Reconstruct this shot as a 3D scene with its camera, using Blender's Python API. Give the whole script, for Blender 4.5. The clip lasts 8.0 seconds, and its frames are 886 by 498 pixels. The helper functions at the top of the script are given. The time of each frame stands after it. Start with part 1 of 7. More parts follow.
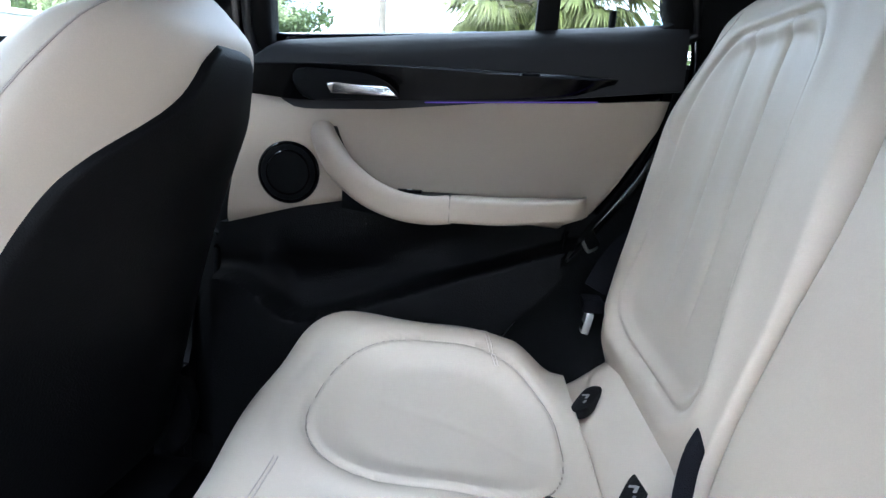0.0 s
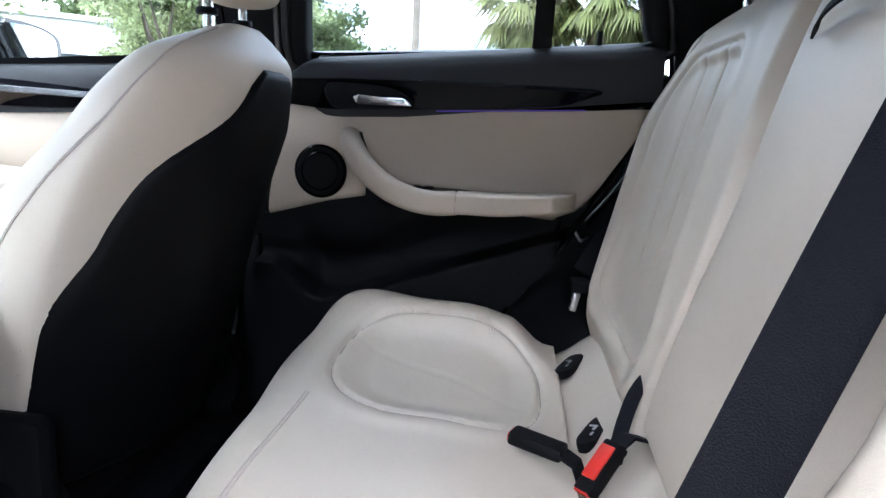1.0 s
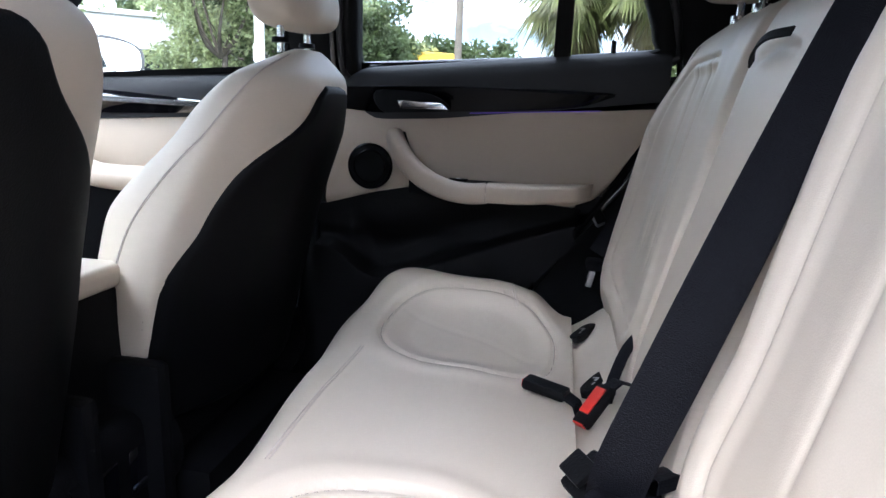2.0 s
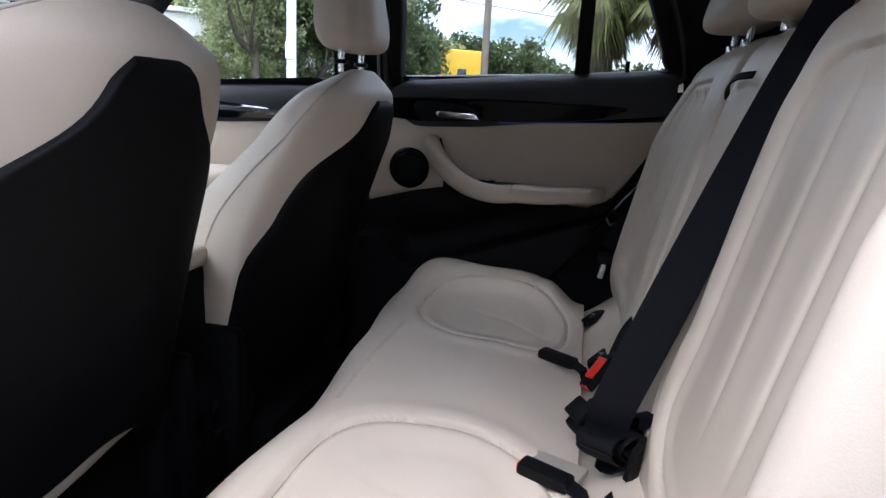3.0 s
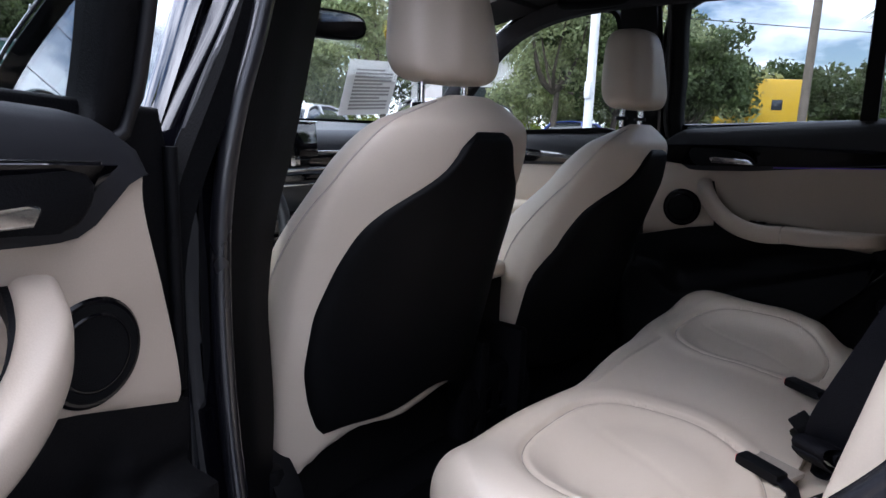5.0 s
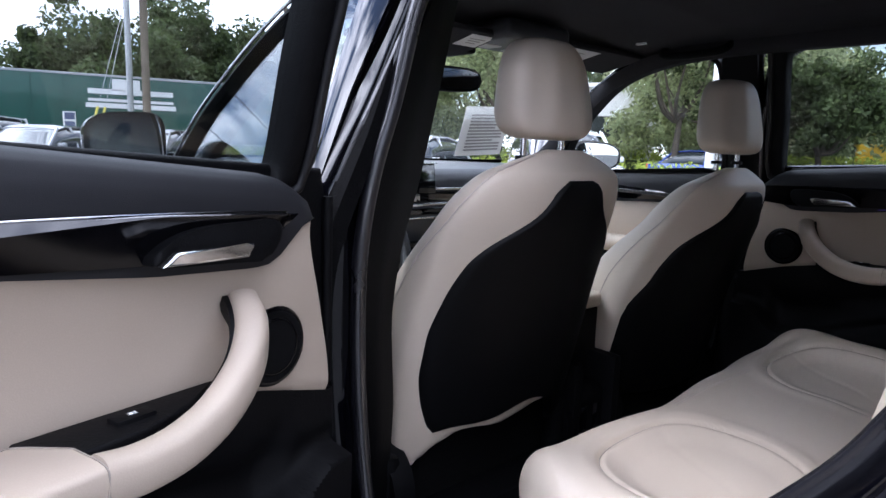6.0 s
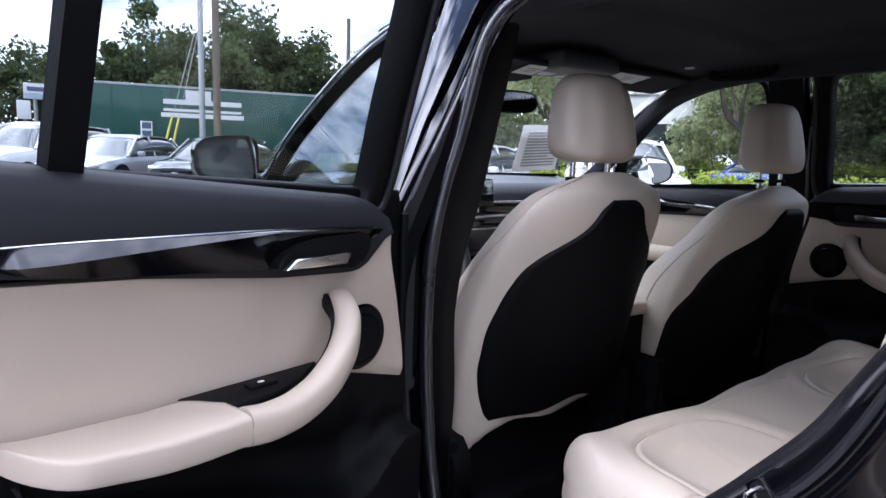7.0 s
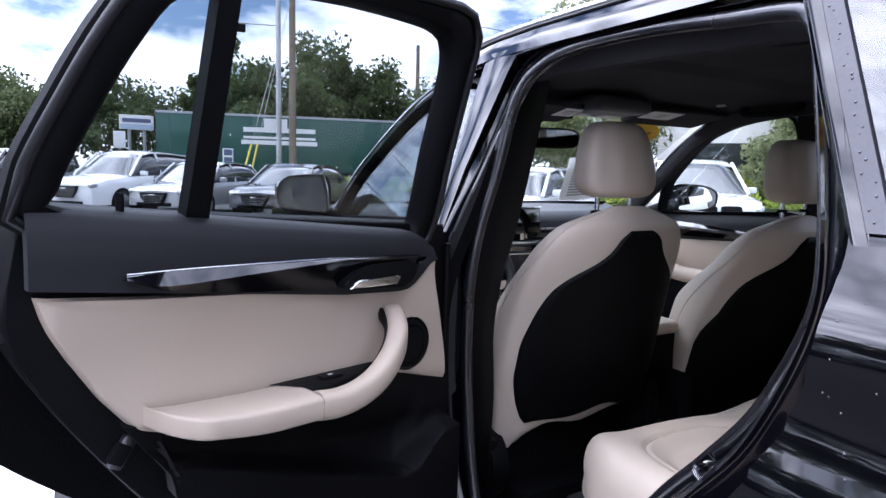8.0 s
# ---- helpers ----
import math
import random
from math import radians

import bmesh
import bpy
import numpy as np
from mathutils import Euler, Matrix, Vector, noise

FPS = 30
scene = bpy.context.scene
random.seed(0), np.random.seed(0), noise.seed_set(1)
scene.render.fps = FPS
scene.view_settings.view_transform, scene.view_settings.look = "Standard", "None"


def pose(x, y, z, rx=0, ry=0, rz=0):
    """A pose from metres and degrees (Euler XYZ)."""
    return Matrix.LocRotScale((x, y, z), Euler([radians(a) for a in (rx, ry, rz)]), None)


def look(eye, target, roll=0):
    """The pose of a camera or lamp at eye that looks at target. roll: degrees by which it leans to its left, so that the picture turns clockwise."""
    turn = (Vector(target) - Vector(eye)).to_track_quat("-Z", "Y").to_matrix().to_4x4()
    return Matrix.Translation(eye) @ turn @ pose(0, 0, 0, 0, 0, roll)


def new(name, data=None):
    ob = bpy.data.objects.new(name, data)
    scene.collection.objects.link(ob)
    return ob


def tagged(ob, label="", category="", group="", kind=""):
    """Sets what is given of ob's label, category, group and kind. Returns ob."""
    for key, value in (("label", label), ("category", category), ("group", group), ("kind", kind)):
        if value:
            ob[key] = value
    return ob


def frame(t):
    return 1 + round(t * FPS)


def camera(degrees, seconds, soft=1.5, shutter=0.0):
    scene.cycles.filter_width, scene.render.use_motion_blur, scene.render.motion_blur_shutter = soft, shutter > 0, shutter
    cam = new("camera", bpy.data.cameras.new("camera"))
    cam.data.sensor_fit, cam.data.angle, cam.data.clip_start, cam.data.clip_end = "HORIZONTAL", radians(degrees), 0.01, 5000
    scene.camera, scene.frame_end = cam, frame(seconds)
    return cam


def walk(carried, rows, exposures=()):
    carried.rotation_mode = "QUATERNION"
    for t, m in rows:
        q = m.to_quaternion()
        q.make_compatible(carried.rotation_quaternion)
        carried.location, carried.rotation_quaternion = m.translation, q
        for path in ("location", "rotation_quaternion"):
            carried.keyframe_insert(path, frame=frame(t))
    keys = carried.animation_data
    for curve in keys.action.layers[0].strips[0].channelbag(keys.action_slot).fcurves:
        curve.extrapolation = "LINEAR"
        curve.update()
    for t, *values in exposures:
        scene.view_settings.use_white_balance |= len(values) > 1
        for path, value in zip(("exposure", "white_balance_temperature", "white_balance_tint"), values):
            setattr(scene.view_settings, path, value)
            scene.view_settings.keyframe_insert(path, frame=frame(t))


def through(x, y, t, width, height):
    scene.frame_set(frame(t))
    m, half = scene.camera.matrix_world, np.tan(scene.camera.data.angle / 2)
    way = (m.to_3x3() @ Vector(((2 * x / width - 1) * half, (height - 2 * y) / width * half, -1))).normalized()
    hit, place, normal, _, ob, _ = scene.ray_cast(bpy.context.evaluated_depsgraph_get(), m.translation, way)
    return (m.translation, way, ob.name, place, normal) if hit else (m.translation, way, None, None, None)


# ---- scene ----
cam = camera(70.0, 8.0)
PATH = [
    (0, (-0.193, -0.376, 1.031), (-0.297, 1.583, 0.644), 3.4),
    (0.5, (-0.175, -0.456, 1.032), (-0.321, 1.501, 0.648), 3.3),
    (1, (-0.137, -0.537, 1.045), (-0.345, 1.412, 0.65), 3.2),
    (1.5, (-0.11, -0.624, 1.057), (-0.399, 1.308, 0.632), 2.6),
    (3, (-0.076, -0.896, 1.106), (-0.487, 1.008, 0.652), 3.2),
    (3.5, (-0.071, -0.986, 1.093), (-0.569, 0.895, 0.629), 3.9),
    (4, (-0.052, -1.041, 1.104), (-0.773, 0.761, 0.623), 3.9),
    (4.5, (0.001, -1.092, 1.125), (-1.002, 0.586, 0.705), 3.3),
    (5, (0.063, -1.141, 1.143), (-1.153, 0.399, 0.754), 2.1),
    (6.5, (0.26, -1.319, 1.198), (-1.297, -0.099, 0.904), 2.2),
    (7, (0.322, -1.37, 1.212), (-1.276, -0.206, 0.915), 2.0),
    (7.5, (0.429, -1.41, 1.236), (-1.22, -0.313, 0.958), 1.7),
    (8, (0.538, -1.447, 1.252), (-1.184, -0.459, 1.016), 1.4),
]

EXPOSURES = [(0.0, 2.22, 5450, 8), (1.0, 1.84, 5600, 11), (1.5, 1.72, 5650, 12), (3.0, 0.60, 5800, 16), (3.6, 0.06, 5800, 16), (4.5, -0.05, 5800, 17), (6.5, 0.28, 5750, 19), (8.0, 0.02, 5700, 21)]
walk(cam, [(t, look(eye, target, roll)) for t, eye, target, roll in PATH], EXPOSURES)

# ---- world, sun ----
SUN_DIR = Vector((-0.20, -0.50, 1.0)).normalized()
world = bpy.data.worlds.new("world")
scene.world = world
world.use_nodes = True
wn, wl = world.node_tree.nodes, world.node_tree.links
wn.clear()
w_out = wn.new("ShaderNodeOutputWorld")
w_bg = wn.new("ShaderNodeBackground")
w_sky = wn.new("ShaderNodeTexSky")
w_sky.sky_type = "NISHITA"
w_sky.sun_disc = False
w_sky.sun_elevation = math.asin(SUN_DIR.z)
w_sky.sun_rotation = math.atan2(SUN_DIR.x, SUN_DIR.y)
w_sky.dust_density, w_sky.ozone_density = 0.6, 2.0
w_tc = wn.new("ShaderNodeTexCoord")
w_map = wn.new("ShaderNodeMapping")
w_map.inputs["Scale"].default_value = (1.6, 1.6, 4.2)
w_noise = wn.new("ShaderNodeTexNoise")
w_noise.inputs["Scale"].default_value = 1.9
w_noise.inputs["Detail"].default_value = 9.0
w_noise.inputs["Roughness"].default_value = 0.58
w_ramp = wn.new("ShaderNodeValToRGB")
w_ramp.color_ramp.elements[0].position, w_ramp.color_ramp.elements[0].color = 0.39, (0, 0, 0, 1)
w_ramp.color_ramp.elements[1].position, w_ramp.color_ramp.elements[1].color = 0.615, (1, 1, 1, 1)
w_mix = wn.new("ShaderNodeMix")
w_mix.data_type = "RGBA"
w_dot = wn.new("ShaderNodeVectorMath")
w_dot.operation = "DOT_PRODUCT"
w_dot.inputs[1].default_value = SUN_DIR
w_near = wn.new("ShaderNodeMapRange")
w_near.interpolation_type = "SMOOTHSTEP"
w_near.inputs["From Min"].default_value, w_near.inputs["From Max"].default_value = 0.45, 0.9
w_near.inputs["To Min"].default_value, w_near.inputs["To Max"].default_value = 1.0, 2.8
w_lit = wn.new("ShaderNodeVectorMath")
w_lit.operation = "SCALE"
w_lit.inputs[0].default_value = (21.0, 21.4, 22.0)
wl.new(w_tc.outputs["Generated"], w_dot.inputs[0])
wl.new(w_dot.outputs["Value"], w_near.inputs["Value"])
wl.new(w_near.outputs["Result"], w_lit.inputs["Scale"])
wl.new(w_lit.outputs["Vector"], w_mix.inputs["B"])
wl.new(w_tc.outputs["Generated"], w_map.inputs["Vector"])
wl.new(w_map.outputs["Vector"], w_noise.inputs["Vector"])
wl.new(w_noise.outputs["Fac"], w_ramp.inputs["Fac"])
wl.new(w_ramp.outputs["Color"], w_mix.inputs["Factor"])
wl.new(w_sky.outputs["Color"], w_mix.inputs["A"])
wl.new(w_mix.outputs["Result"], w_bg.inputs["Color"])
wl.new(w_bg.outputs["Background"], w_out.inputs["Surface"])
w_bg.inputs["Strength"].default_value = 0.15

sun = new("sun", bpy.data.lights.new("sun", "SUN"))
sun.data.energy, sun.data.angle, sun.data.color = 1.6, radians(18), (1.0, 0.96, 0.9)
sun.matrix_world = look(SUN_DIR * 30, (0, 0, 0))


# ---- materials ----
def material(name, colour, rough=0.5, metal=0.0, grain=None, bump=0.0, spread=0.12, stain=None, stain_scale=3.0, coat=0.0, random_by="", sheen=0.0, spec=0.5, ior=1.5):
    """A surface with grain (scale, detail) for bump and small colour changes, and a larger stain."""
    m = bpy.data.materials.new(name)
    m.use_nodes = True
    n, l = m.node_tree.nodes, m.node_tree.links
    b = n["Principled BSDF"]
    b.inputs["Roughness"].default_value, b.inputs["Metallic"].default_value = rough, metal
    b.inputs["Coat Weight"].default_value = coat
    b.inputs["Coat Roughness"].default_value = 0.04
    b.inputs["Sheen Weight"].default_value = sheen
    b.inputs["Specular IOR Level"].default_value = spec
    b.inputs["IOR"].default_value = b.inputs["Coat IOR"].default_value = ior
    tc = n.new("ShaderNodeTexCoord")
    base = n.new("ShaderNodeRGB")
    base.outputs[0].default_value = (*colour, 1)
    last = base.outputs[0]
    big = n.new("ShaderNodeTexNoise")
    big.inputs["Scale"].default_value, big.inputs["Detail"].default_value = stain_scale, 5.0
    l.new(tc.outputs["Object"], big.inputs["Vector"])
    mix = n.new("ShaderNodeMix")
    mix.data_type = "RGBA"
    dark = stain or tuple(c * (1 - spread) for c in colour)
    mix.inputs["B"].default_value = (*dark, 1)
    ramp = n.new("ShaderNodeMapRange")
    ramp.inputs["From Min"].default_value, ramp.inputs["From Max"].default_value = 0.38, 0.72
    l.new(big.outputs["Fac"], ramp.inputs["Value"])
    l.new(ramp.outputs["Result"], mix.inputs["Factor"])
    l.new(last, mix.inputs["A"])
    last = mix.outputs["Result"]
    if grain:
        fine = n.new("ShaderNodeTexNoise") if grain[1] != "cell" else n.new("ShaderNodeTexVoronoi")
        fine.inputs["Scale"].default_value = grain[0]
        l.new(tc.outputs["Object"], fine.inputs["Vector"])
        value = fine.outputs[0]
        hsv = n.new("ShaderNodeHueSaturation")
        vr = n.new("ShaderNodeMapRange")
        vr.inputs["To Min"].default_value, vr.inputs["To Max"].default_value = 1 - spread, 1 + spread
        l.new(value, vr.inputs["Value"])
        l.new(vr.outputs["Result"], hsv.inputs["Value"])
        l.new(last, hsv.inputs["Color"])
        last = hsv.outputs["Color"]
        if bump:
            bp = n.new("ShaderNodeBump")
            bp.inputs["Strength"].default_value, bp.inputs["Distance"].default_value = bump, 0.002
            l.new(value, bp.inputs["Height"])
            l.new(bp.outputs["Normal"], b.inputs["Normal"])
        rr = n.new("ShaderNodeMapRange")
        rr.inputs["To Min"].default_value, rr.inputs["To Max"].default_value = max(0.0, rough - 0.06), min(1.0, rough + 0.06)
        l.new(big.outputs["Fac"], rr.inputs["Value"])
        l.new(rr.outputs["Result"], b.inputs["Roughness"])
    if random_by:
        src = n.new("ShaderNodeObjectInfo").outputs["Random"] if random_by == "object" else n.new("ShaderNodeNewGeometry").outputs["Random Per Island"]
        h2 = n.new("ShaderNodeHueSaturation")
        v2 = n.new("ShaderNodeMapRange")
        v2.inputs["To Min"].default_value, v2.inputs["To Max"].default_value = 0.65, 1.35
        l.new(src, v2.inputs["Value"])
        l.new(v2.outputs["Result"], h2.inputs["Value"])
        l.new(last, h2.inputs["Color"])
        last = h2.outputs["Color"]
    l.new(last, b.inputs["Base Color"])
    return m


def glass(name, tint, rough=0.0, low=0.05, power=4.5):
    """Thin pane: a see-through tint mixed with a mirror by Fresnel."""
    m = bpy.data.materials.new(name)
    m.use_nodes = True
    n, l = m.node_tree.nodes, m.node_tree.links
    n.clear()
    out = n.new("ShaderNodeOutputMaterial")
    t = n.new("ShaderNodeBsdfTransparent")
    t.inputs["Color"].default_value = (*tint, 1)
    g = n.new("ShaderNodeBsdfGlossy")
    g.inputs["Roughness"].default_value = rough
    lw = n.new("ShaderNodeLayerWeight")
    lw.inputs["Blend"].default_value = 0.5
    pw = n.new("ShaderNodeMath")
    pw.operation, pw.inputs[1].default_value = "POWER", power
    fr = n.new("ShaderNodeMapRange")
    fr.inputs["To Min"].default_value, fr.inputs["To Max"].default_value = low, 1.0
    mx = n.new("ShaderNodeMixShader")
    l.new(lw.outputs["Facing"], pw.inputs[0])
    l.new(pw.outputs[0], fr.inputs["Value"])
    l.new(fr.outputs["Result"], mx.inputs["Fac"])
    l.new(t.outputs["BSDF"], mx.inputs[1])
    l.new(g.outputs["BSDF"], mx.inputs[2])
    l.new(mx.outputs["Shader"], out.inputs["Surface"])
    return m


def leaf_material(name, colour, through=0.35):
    """Leaves that let some light through, each blade a little different."""
    m = bpy.data.materials.new(name)
    m.use_nodes = True
    n, l = m.node_tree.nodes, m.node_tree.links
    n.clear()
    out = n.new("ShaderNodeOutputMaterial")
    geo = n.new("ShaderNodeNewGeometry")
    vr = n.new("ShaderNodeMapRange")
    vr.inputs["To Min"].default_value, vr.inputs["To Max"].default_value = 0.55, 1.45
    l.new(geo.outputs["Random Per Island"], vr.inputs["Value"])
    tc = n.new("ShaderNodeTexCoord")
    ns = n.new("ShaderNodeTexNoise")
    ns.inputs["Scale"].default_value = 0.9
    l.new(tc.outputs["Object"], ns.inputs["Vector"])
    mp = n.new("ShaderNodeMix")
    mp.data_type = "RGBA"
    mp.inputs["A"].default_value = (*colour, 1)
    mp.inputs["B"].default_value = (colour[0] * 1.25, colour[1] * 1.05, colour[2] * 0.8, 1)
    l.new(ns.outputs["Fac"], mp.inputs["Factor"])
    hs = n.new("ShaderNodeHueSaturation")
    l.new(vr.outputs["Result"], hs.inputs["Value"])
    l.new(mp.outputs["Result"], hs.inputs["Color"])
    d = n.new("ShaderNodeBsdfPrincipled")
    d.inputs["Roughness"].default_value = 0.55
    d.inputs["Specular IOR Level"].default_value = 0.3
    t = n.new("ShaderNodeBsdfTranslucent")
    mx = n.new("ShaderNodeMixShader")
    mx.inputs["Fac"].default_value = through
    l.new(hs.outputs["Color"], d.inputs["Base Color"])
    l.new(hs.outputs["Color"], t.inputs["Color"])
    l.new(d.outputs["BSDF"], mx.inputs[1])
    l.new(t.outputs["BSDF"], mx.inputs[2])
    l.new(mx.outputs["Shader"], out.inputs["Surface"])
    return m


def emitter(name, colour, strength):
    m = bpy.data.materials.new(name)
    m.use_nodes = True
    b = m.node_tree.nodes["Principled BSDF"]
    b.inputs["Base Color"].default_value = (*[c * 0.5 for c in colour], 1)
    b.inputs["Emission Color"].default_value = (*colour, 1)
    b.inputs["Emission Strength"].default_value = strength
    return m


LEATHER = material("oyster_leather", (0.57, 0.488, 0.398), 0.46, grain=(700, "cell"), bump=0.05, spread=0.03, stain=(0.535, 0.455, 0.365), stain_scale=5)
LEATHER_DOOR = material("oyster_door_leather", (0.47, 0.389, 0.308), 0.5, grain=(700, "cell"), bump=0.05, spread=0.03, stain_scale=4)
THREAD = material("seam_thread", (0.56, 0.49, 0.43), 0.8, grain=(900, "noise"), bump=0.4)
# Darkened leather tone that paints the shade inside sewn folds and the buckle well.
SEAM = material("seam_shadow_fold", (0.30, 0.26, 0.22), 0.8, grain=(300, "noise"))
BLACK_LEATHER = material("black_leatherette", (0.008, 0.008, 0.009), 0.5, grain=(380, "cell"), bump=0.25, spread=0.2)
BACK_SHELL = material("seat_back_shell_plastic", (0.0022, 0.0022, 0.0027), 0.55, grain=(500, "noise"), bump=0.25, spread=0.2, spec=0.12)
PLASTIC = material("black_grained_plastic", (0.002, 0.002, 0.0027), 0.6, grain=(450, "noise"), bump=0.35, spread=0.25, stain=(0.003, 0.003, 0.0037), stain_scale=6, spec=0.14)
PAD = material("dark_soft_touch_pad", (0.0075, 0.0075, 0.0105), 0.62, grain=(900, "cell"), bump=0.10, spread=0.15)
DASH = material("dark_dashboard_skin", (0.055, 0.057, 0.064), 0.36, grain=(600, "cell"), bump=0.10, spread=0.15)
PIANO = material("piano_black_trim", (0.004, 0.004, 0.006), 0.05, ior=1.6, coat=1.0, grain=(60, "noise"), spread=0.1)
PIANO_DARK = material("piano_black_lower_face", (0.003, 0.003, 0.004), 0.12, grain=(60, "noise"), spread=0.1, spec=0.22)
CHROME = material("satin_chrome", (0.75, 0.75, 0.76), 0.16, 1.0, grain=(120, "noise"), spread=0.04)
MIRROR = material("mirror_silvering", (0.86, 0.88, 0.89), 0.01, 1.0)
CARPET = material("black_carpet", (0.004, 0.004, 0.0045), 0.95, grain=(260, "noise"), bump=0.9, spread=0.4, spec=0.1)
HEADLINER = material("anthracite_headliner_cloth", (0.040, 0.039, 0.043), 0.92, grain=(500, "noise"), bump=0.5, spread=0.2, spec=0.15)
RUBBER = material("rubber_seal", (0.007, 0.007, 0.009), 0.42, grain=(90, "noise"), bump=0.1, spread=0.2)
PAINT = material("black_metallic_paint", (0.0012, 0.0012, 0.0022), 0.05, ior=1.55, spec=0.12, coat=1.0, grain=(7, "noise"), bump=0.9, spread=0.3, stain=(0.0018, 0.0018, 0.003), stain_scale=9)
JAMB = material("black_jamb_paint", (0.002, 0.002, 0.0035), 0.10, coat=0.55, grain=(200, "noise"), spread=0.3, spec=0.25, ior=1.6)
SATIN_GREY = material("satin_grey_trim", (0.045, 0.045, 0.055), 0.30, grain=(200, "noise"), spread=0.2, coat=0.25)
ALU = material("satin_aluminium", (0.72, 0.72, 0.73), 0.28, 1.0, grain=(60, "noise"), spread=0.05)
SEAL = material("satin_door_seal", (0.009, 0.009, 0.012), 0.27, grain=(90, "noise"), bump=0.1, spread=0.2, spec=0.9, coat=0.3)
WEBBING = material("seat_belt_webbing", (0.0035, 0.0035, 0.006), 0.65, grain=(700, "noise"), bump=0.6, spread=0.3, spec=0.15)
RED = material("red_buckle_button", (0.62, 0.03, 0.02), 0.35, grain=(200, "noise"), spread=0.06)
MESH = material("speaker_mesh", (0.003, 0.003, 0.0035), 0.7, grain=(900, "cell"), bump=0.8, spread=0.5, spec=0.15)
LATCH = material("dark_zinc", (0.26, 0.26, 0.27), 0.32, 1.0, grain=(150, "noise"), spread=0.15)
STEEL = material("zinc_steel", (0.55, 0.55, 0.56), 0.32, 1.0, grain=(150, "noise"), spread=0.12)
WHITE_PRINT = material("white_print", (0.75, 0.75, 0.75), 0.6, grain=(200, "noise"), spread=0.05)
PAPER = material("window_paper", (0.80, 0.79, 0.77), 0.8, grain=(40, "noise"), spread=0.04)
GREY_PRINT = material("grey_print", (0.34, 0.33, 0.32), 0.8, grain=(200, "noise"), spread=0.08)
SCREEN = material("screen_glass", (0.004, 0.004, 0.005), 0.06, coat=1.0)
GLOW = emitter("ambient_strip", (0.30, 0.16, 1.0), 0.035)
CLEAR = glass("clear_glass", (0.955, 0.98, 0.97), 0.0, 0.04)
DOOR_GLASS = glass("clear_front_door_glass", (0.90, 0.945, 0.93), 0.0, 0.06, 2.6)
# Silvering darkened in colour, in place of a dark reflection.
MIRROR_DARKENED = material("darkened_mirror_silvering", (0.17, 0.19, 0.195), 0.02, 1.0)
TINT = glass("tinted_glass", (0.80, 0.83, 0.835), 0.0, 0.03)
SHADE = glass("dark_privacy_glass", (0.16, 0.17, 0.19), 0.0, 0.14)


# ---- mesh helpers ----
def part(name, bm, mat, parent=None, label="", smooth=40, at=None):
    """Links a bmesh as one mesh object; at: the world place of the parent, from which its points are counted."""
    bmesh.ops.recalc_face_normals(bm, faces=bm.faces[:])
    if at is not None:
        bmesh.ops.translate(bm, verts=bm.verts[:], vec=-Vector(at))
    me = bpy.data.meshes.new(name)
    bm.to_mesh(me)
    bm.free()
    me.materials.append(mat)
    if smooth:
        me.shade_smooth()
        me.set_sharp_from_angle(angle=radians(smooth))
    ob = new(name, me)
    if parent is not None:
        ob.parent = parent
    if label:
        tagged(ob, label=label)
    return ob


def thing(name, label, category, at=(0, 0, 0), group="", kind=""):
    ob = new(name)
    ob.empty_display_size = 0.1
    ob.location = at
    return tagged(ob, label, category, group, kind)


def spline(pts, n, closed=False):
    """n points at even steps along a Catmull-Rom curve through pts."""
    p = [Vector(q) for q in pts]
    k = len(p)
    out = []
    spans = k if closed else k - 1
    for i in range(spans):
        if closed:
            a, b, c, d = p[(i - 1) % k], p[i], p[(i + 1) % k], p[(i + 2) % k]
        else:
            b, c = p[i], p[i + 1]
            a = p[i - 1] if i else b * 2 - c
            d = p[i + 2] if i + 2 < k else c * 2 - b
        for j in range(16):
            t = j / 16
            out.append(0.5 * ((2 * b) + (c - a) * t + (2 * a - 5 * b + 4 * c - d) * t * t + (3 * b - a - 3 * c + d) * t ** 3))
    out.append(p[0].copy() if closed else p[-1].copy())
    run = [0.0]
    for u, v in zip(out, out[1:]):
        run.append(run[-1] + (v - u).length)
    res, j = [], 0
    count = n if closed else n - 1
    for i in range(n):
        s = run[-1] * i / count
        while j < len(run) - 2 and run[j + 1] < s:
            j += 1
        f = (s - run[j]) / max(run[j + 1] - run[j], 1e-9)
        res.append(out[j].lerp(out[j + 1], f))
    return res


def lerp_table(table, x):
    """Smooth value at x from pairs (x, value)."""
    if x <= table[0][0]:
        return table[0][1]
    for (a, u), (b, v) in zip(table, table[1:]):
        if x <= b:
            f = (x - a) / (b - a)
            return u + (v - u) * f
    return table[-1][1]


def soft_table(table, x):
    """The same, rounded at the joints."""
    w = (table[-1][0] - table[0][0]) * 0.03
    return sum(lerp_table(table, x + k * w) for k in (-1, -0.5, 0, 0.5, 1)) / 5


def grid(bm, fn, nu, nv, close_u=False, close_v=False):
    vs = [[bm.verts.new(fn(i / (nu if close_u else nu - 1), j / (nv if close_v else nv - 1))) for j in range(nv)] for i in range(nu)]
    for i in range(nu if close_u else nu - 1):
        for j in range(nv if close_v else nv - 1):
            bm.faces.new((vs[i][j], vs[(i + 1) % nu][j], vs[(i + 1) % nu][(j + 1) % nv], vs[i][(j + 1) % nv]))
    return vs


